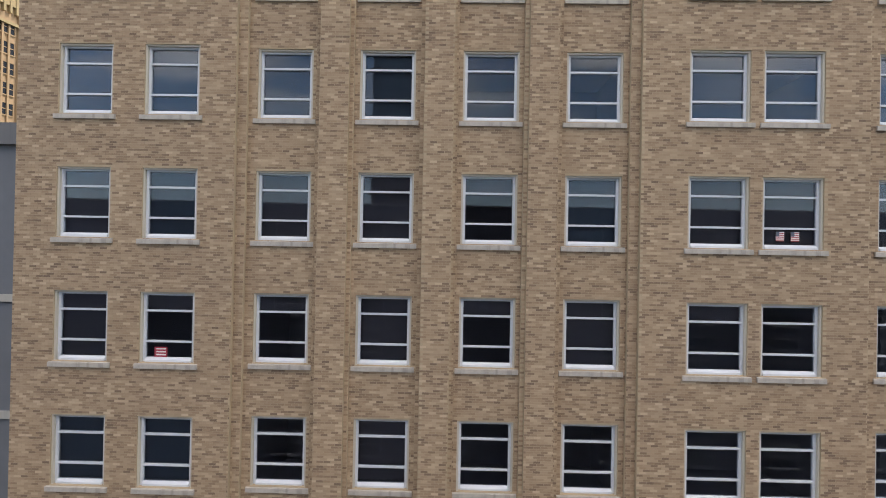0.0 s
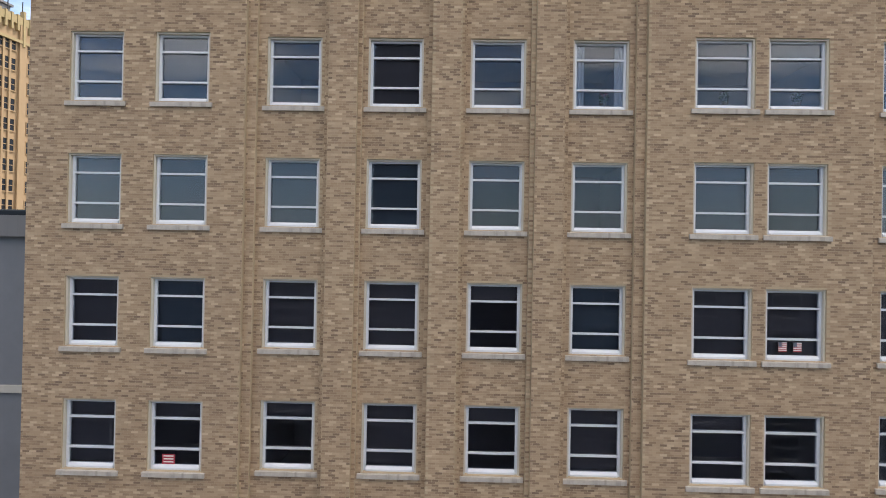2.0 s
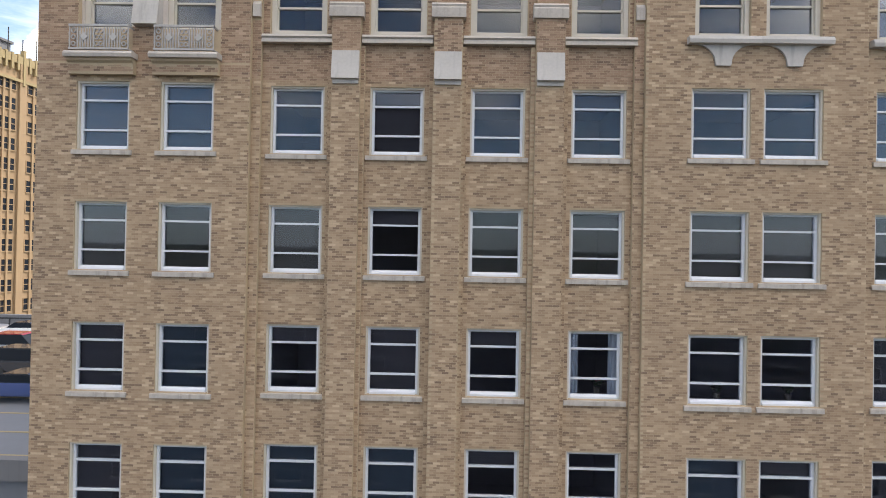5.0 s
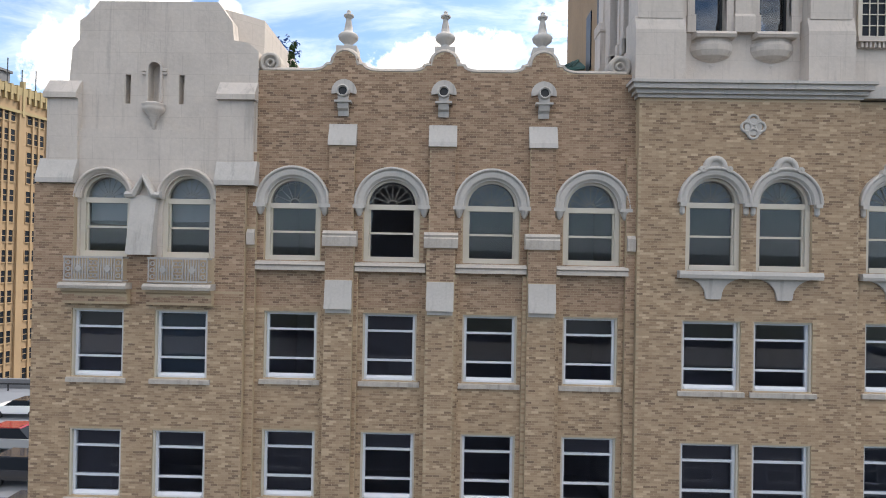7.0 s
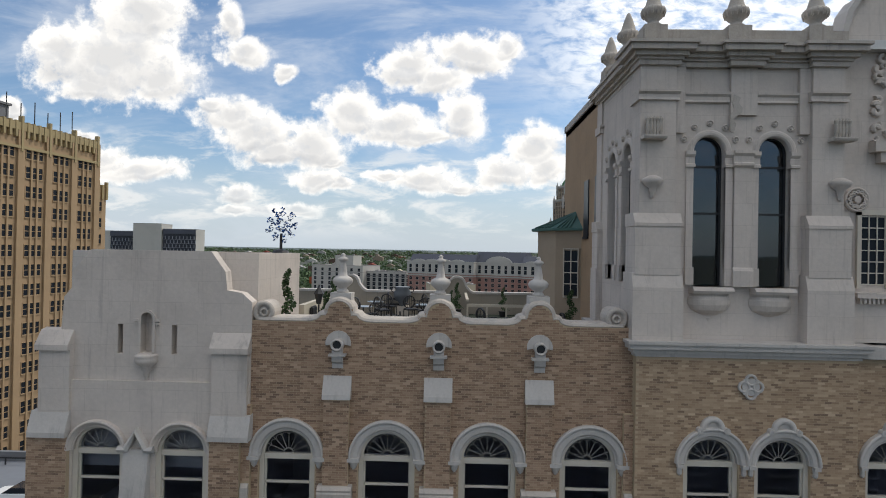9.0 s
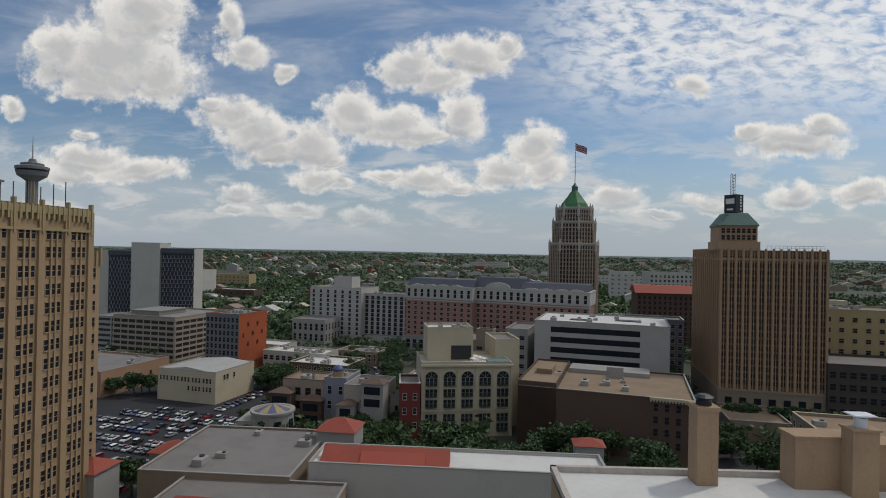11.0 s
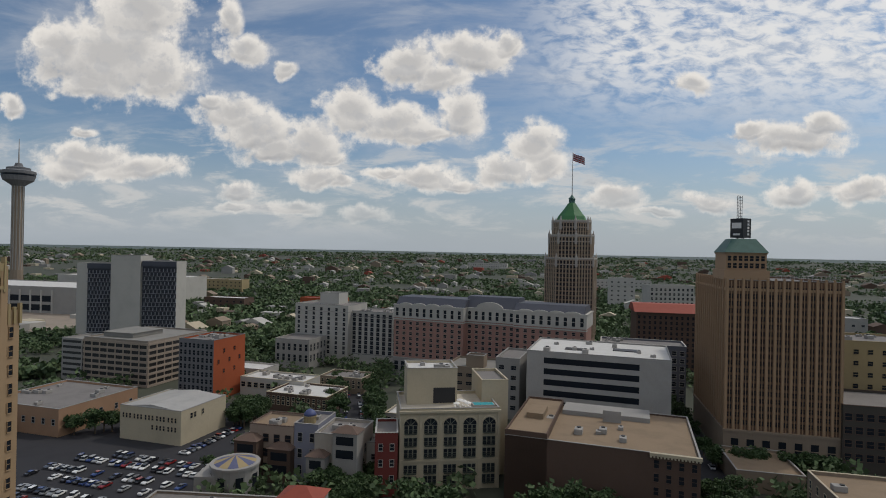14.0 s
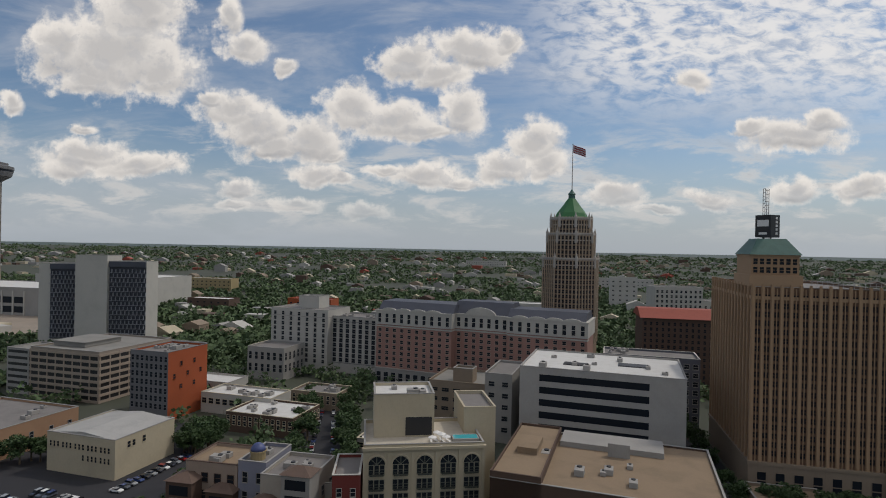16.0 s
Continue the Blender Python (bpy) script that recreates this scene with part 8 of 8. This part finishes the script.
for i in range(30000):
    d = 420 + 3700 * rg.random() ** 1.75
    a = rg.uniform(-0.95, 0.95)
    x, y = d * math.sin(a), d * math.cos(a)
    if y < 420 and abs(x) < 240:
        continue
    if noise.noise(Vector((x / 260, y / 260, 0))) < -0.22:
        continue
    if -580 < x < -335 and 500 < y < 700:
        continue
    r = rg.uniform(2.8, 5.6) * (1 + d / 3800)
    clump(verts, faces, x, y, r, r * rg.uniform(1.0, 1.5) * (1.0 if d < 1500 else 0.8), rg, 11 if d < 1200 else 7)


def free(x, y, margin=2.5):
    """Whether a spot lies outside all buildings, roads and the car lot."""
    p = Vector((x, y, 0))
    for inv, w, d in FOOT:
        q = inv @ p
        if -margin < q.x < w + margin and -margin < q.y < d + margin:
            return False
    q = x - (92.5 + (y - 150) * 0.178)
    if abs(q) < 12 and 120 < y < 430 or abs(x - (-29 - (y - 212) * 0.195)) < 8 and 205 < y < 350:
        return False
    return not (-185 < x < -70 and 150 < y < 300 or -560 < x < -340 and 510 < y < 690)


for i in range(2600):
    x, y = rg.uniform(-340, 290), rg.uniform(150, 560)
    if not free(x, y) or noise.noise(Vector((x / 45, y / 45, 3))) < -0.12:
        continue
    clump(verts, faces, x, y, rg.uniform(3.5, 5.5), rg.uniform(6, 10), rg, 34, 0.55)
FARLEAF = surface("far woods", (0.072, 0.112, 0.046), 0.85, vary=0.3, coarse=0.006, fine=0.06, bump=0, island=0.6, second=(0.085, 0.11, 0.055))
woods = tagged(new("far_woods", rawmesh("far_woods", verts, faces, FARLEAF)), "wide dark green tree cover of the suburbs", "woods", "", "stuff")

mats = [WHITEWALL, CREAMWALL, PALEGREY, BROWNBRICK, TANWALL, REDTILE]
for mi, mat in enumerate(mats):
    bm = B()
    for i in range(150 if mat is not REDTILE else 40):
        d = 560 + 2600 * rg.random() ** 1.1
        a = rg.uniform(-0.9, 0.9)
        x, y = d * math.sin(a), d * math.cos(a)
        if y < 520 and abs(x) < 320:
            continue
        w, dd, h = rg.uniform(8, 22) * (1 + d / 2500), rg.uniform(8, 18), rg.uniform(4, 8) * (1.0 if rg.random() < 0.92 else 2.2)
        z = rise(x, y)
        t = radians(-15 + rg.uniform(-8, 8))
        k = len(bm.verts)
        box(bm, -w / 2, w / 2, -dd / 2, dd / 2, -3, h)
        if i % 2:
            deep(bm, [(-w / 2 - 0.5, h), (w / 2 + 0.5, h), (0, h + w * 0.2)], -dd / 2 - 0.5, dd / 2 + 0.5)
        bm.verts.ensure_lookup_table()
        bmesh.ops.transform(bm, matrix=pose(x, y, z, 0, 0, math.degrees(t)), verts=bm.verts[k:])
    solid("far_houses", bm, mat, "scattered low houses of the far suburbs", "houses", "stuff")
for x, y, w, h, mat in ((-470, 1050, 90, 22, YELLOW), (-200, 760, 60, 16, ORANGE), (250, 900, 40, 45, WHITEWALL), (330, 1300, 120, 24, WHITEWALL), (60, 700, 90, 22, WHITEWALL), (-30, 620, 80, 20, GREYWALL), 
                       (-330, 760, 60, 14, BROWNBRICK), (-130, 560, 60, 14, BROWNBRICK), (-60, 540, 70, 26, PALEGREY), (350, 620, 90, 20, PALEGREY), (420, 900, 120, 18, WHITEWALL), (300, 1500, 34, 60, WHITEWALL), (60, 2300, 160, 36, WHITEWALL), (640, 1200, 130, 16, WHITEWALL)):
    building("far_block", "far low block among trees", x, y, -12, w, 24, h, mat, ROOFWHITE if mat is not ORANGE else REDTILE, max(1, int(h / 7)), int(w / 9), win=(3.0, 2.0), frame=mat, first=2)

# ------------------------------------------------------------------ ground sheet out to the horizon
old = bpy.data.objects["ground"]
gm = old.data.materials[0]
verts, faces = [], []
radii = [0, 150, 400, 800, 1300, 1700, 2200, 2800, 3500, 4200, 4700, 4900]
segs = 72
for r in radii:
    for s in range(segs):
        a = 6.28319 * s / segs
        verts.append((r * math.sin(a), r * math.cos(a), rise(r, 0) + (4.0 * noise.noise(Vector((math.sin(a) * 3, math.cos(a) * 3, r / 700))) if r > 2000 else 0)))
for i in range(len(radii) - 1):
    for s in range(segs):
        t = (s + 1) % segs
        faces.append((i * segs + s, i * segs + t, (i + 1) * segs + t, (i + 1) * segs + s))
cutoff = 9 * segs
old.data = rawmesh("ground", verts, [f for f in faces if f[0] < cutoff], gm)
# blue-grey base colour paints distance haze onto the outermost ground rings
hills = rawmesh("distant_hills", verts, [f for f in faces if f[0] >= cutoff], surface("haze-painted distant land", (0.075, 0.105, 0.098), 0.95, vary=0.3, coarse=0.004, fine=0.05, bump=0, second=(0.13, 0.15, 0.15)))
tagged(new("backdrop_hills", hills), "wooded land at the horizon, blue-grey with painted haze", "backdrop", "", "structure")

# ------------------------------------------------------------------ small things in the windows
def behind(ci, k):
    c, hw, y = COLUMNS[ci]
    return c, y, sill(k)


c, y, z = behind(5, 3)
st = thing("curtains", "white drawn-back curtains behind a window", "curtain", at=(c, y + 0.235, z))
for x0 in (-0.68, 0.42):
    bm = B()
    pts = [(x0 + i * 0.033, 0.03 * math.sin(i * 1.7)) for i in range(9)]
    flat(bm, pts + [(x, yy + 0.01) for x, yy in pts[::-1]], 0.1, 1.8)
    part("drape", bm, CLOTH, st)
for ci, k, col in ((5, 3, (0.5, 0.1, 0.12)), (6, 3, None), (7, 3, None)):
    c, y, z = behind(ci, k)
    st = thing("pot_plant", "potted plant on an inner window ledge", "plant", "window plants", at=(c + 0.15, y + 0.36, z + 0.1))
    bm = B()
    lathe(bm, 0, 0, [(0.07, 0), (0.1, 0.14), (0.1, 0.16)], 10)
    part("pot", bm, TANWALL, st)
    bm = B()
    leafy(bm, [(0, 0, 0.32, 0.16, 0.1, 0.15)], 0.05, 70, rng)
    part("foliage", bm, LEAF, st)
    if col:
        bm = B()
        leafy(bm, [(0, -0.05, 0.42, 0.12, 0.06, 0.08)], 0.03, 40, rng)
        part("flowers", bm, surface("pink petals", col, 0.8), st)
c, y, z = behind(1, 0)
st = thing("window_notice", "small red notice with white bars in a window", "notice", at=(c - 0.42, y + 0.18, z + 0.12))
bm = B()
box(bm, 0, 0.36, -0.004, 0.0, 0, 0.28)
part("card", bm, surface("red card", (0.35, 0.03, 0.05), 0.6), st)
bm = B()
for i in range(3):
    box(bm, 0.04, 0.32, -0.006, -0.004, 0.05 + i * 0.08, 0.085 + i * 0.08)
part("bars", bm, CLOTH, st)
c, y, z = behind(7, 1)
for dx in (-0.35, 0.05):
    st = thing("window_flag", "small striped paper flag in a window", "flag", "window flags", at=(c + dx, y + 0.18, z + 0.22))
    bm = B()
    for i in range(5):
        box(bm, 0.0, 0.22, -0.004, 0.0, i * 0.05, i * 0.05 + 0.025)
    part("red_stripes", bm, surface("flag card red", (0.4, 0.05, 0.06), 0.7), st)
    bm = B()
    for i in range(5):
        box(bm, 0.0, 0.22, -0.004, 0.0, i * 0.05 + 0.025, i * 0.05 + 0.05)
    part("pale_stripes", bm, CLOTH, st)
    bm = B()
    box(bm, 0.0, 0.09, -0.007, -0.004, 0.13, 0.25)
    part("canton", bm, BLUEGREY, st)

# ------------------------------------------------------------------ the bricks
per = len(FACES)
low = [i for i in range(len(brick_verts) // 8) if brick_verts[8 * i][2] < 43.6 or brick_verts[8 * i][0] > 4.9]
high = sorted(set(range(len(brick_verts) // 8)) - set(low))
for pick, material in ((low, BRICK), (high, BRICK_OLD)):
    vs = [v for i in pick for v in brick_verts[8 * i:8 * i + 8]]
    fs = [tuple(8 * n + q for q in f) for n in range(len(pick)) for f in FACES]
    ob = new("brick_courses", rawmesh("brick_courses", vs, fs, material))
    ob.parent = wall_mid
    tagged(ob, kind="stuff")
bm = B()
box(bm, 0, 0.185, 0, 0.012, 0, 0.056)
one = mesh("brick", bm, BRICK_EACH)
for x, y, z in NEAR_BRICKS:
    piece("brick", one, wall_left if x < 0 else wall_right, pose(x, y, z))
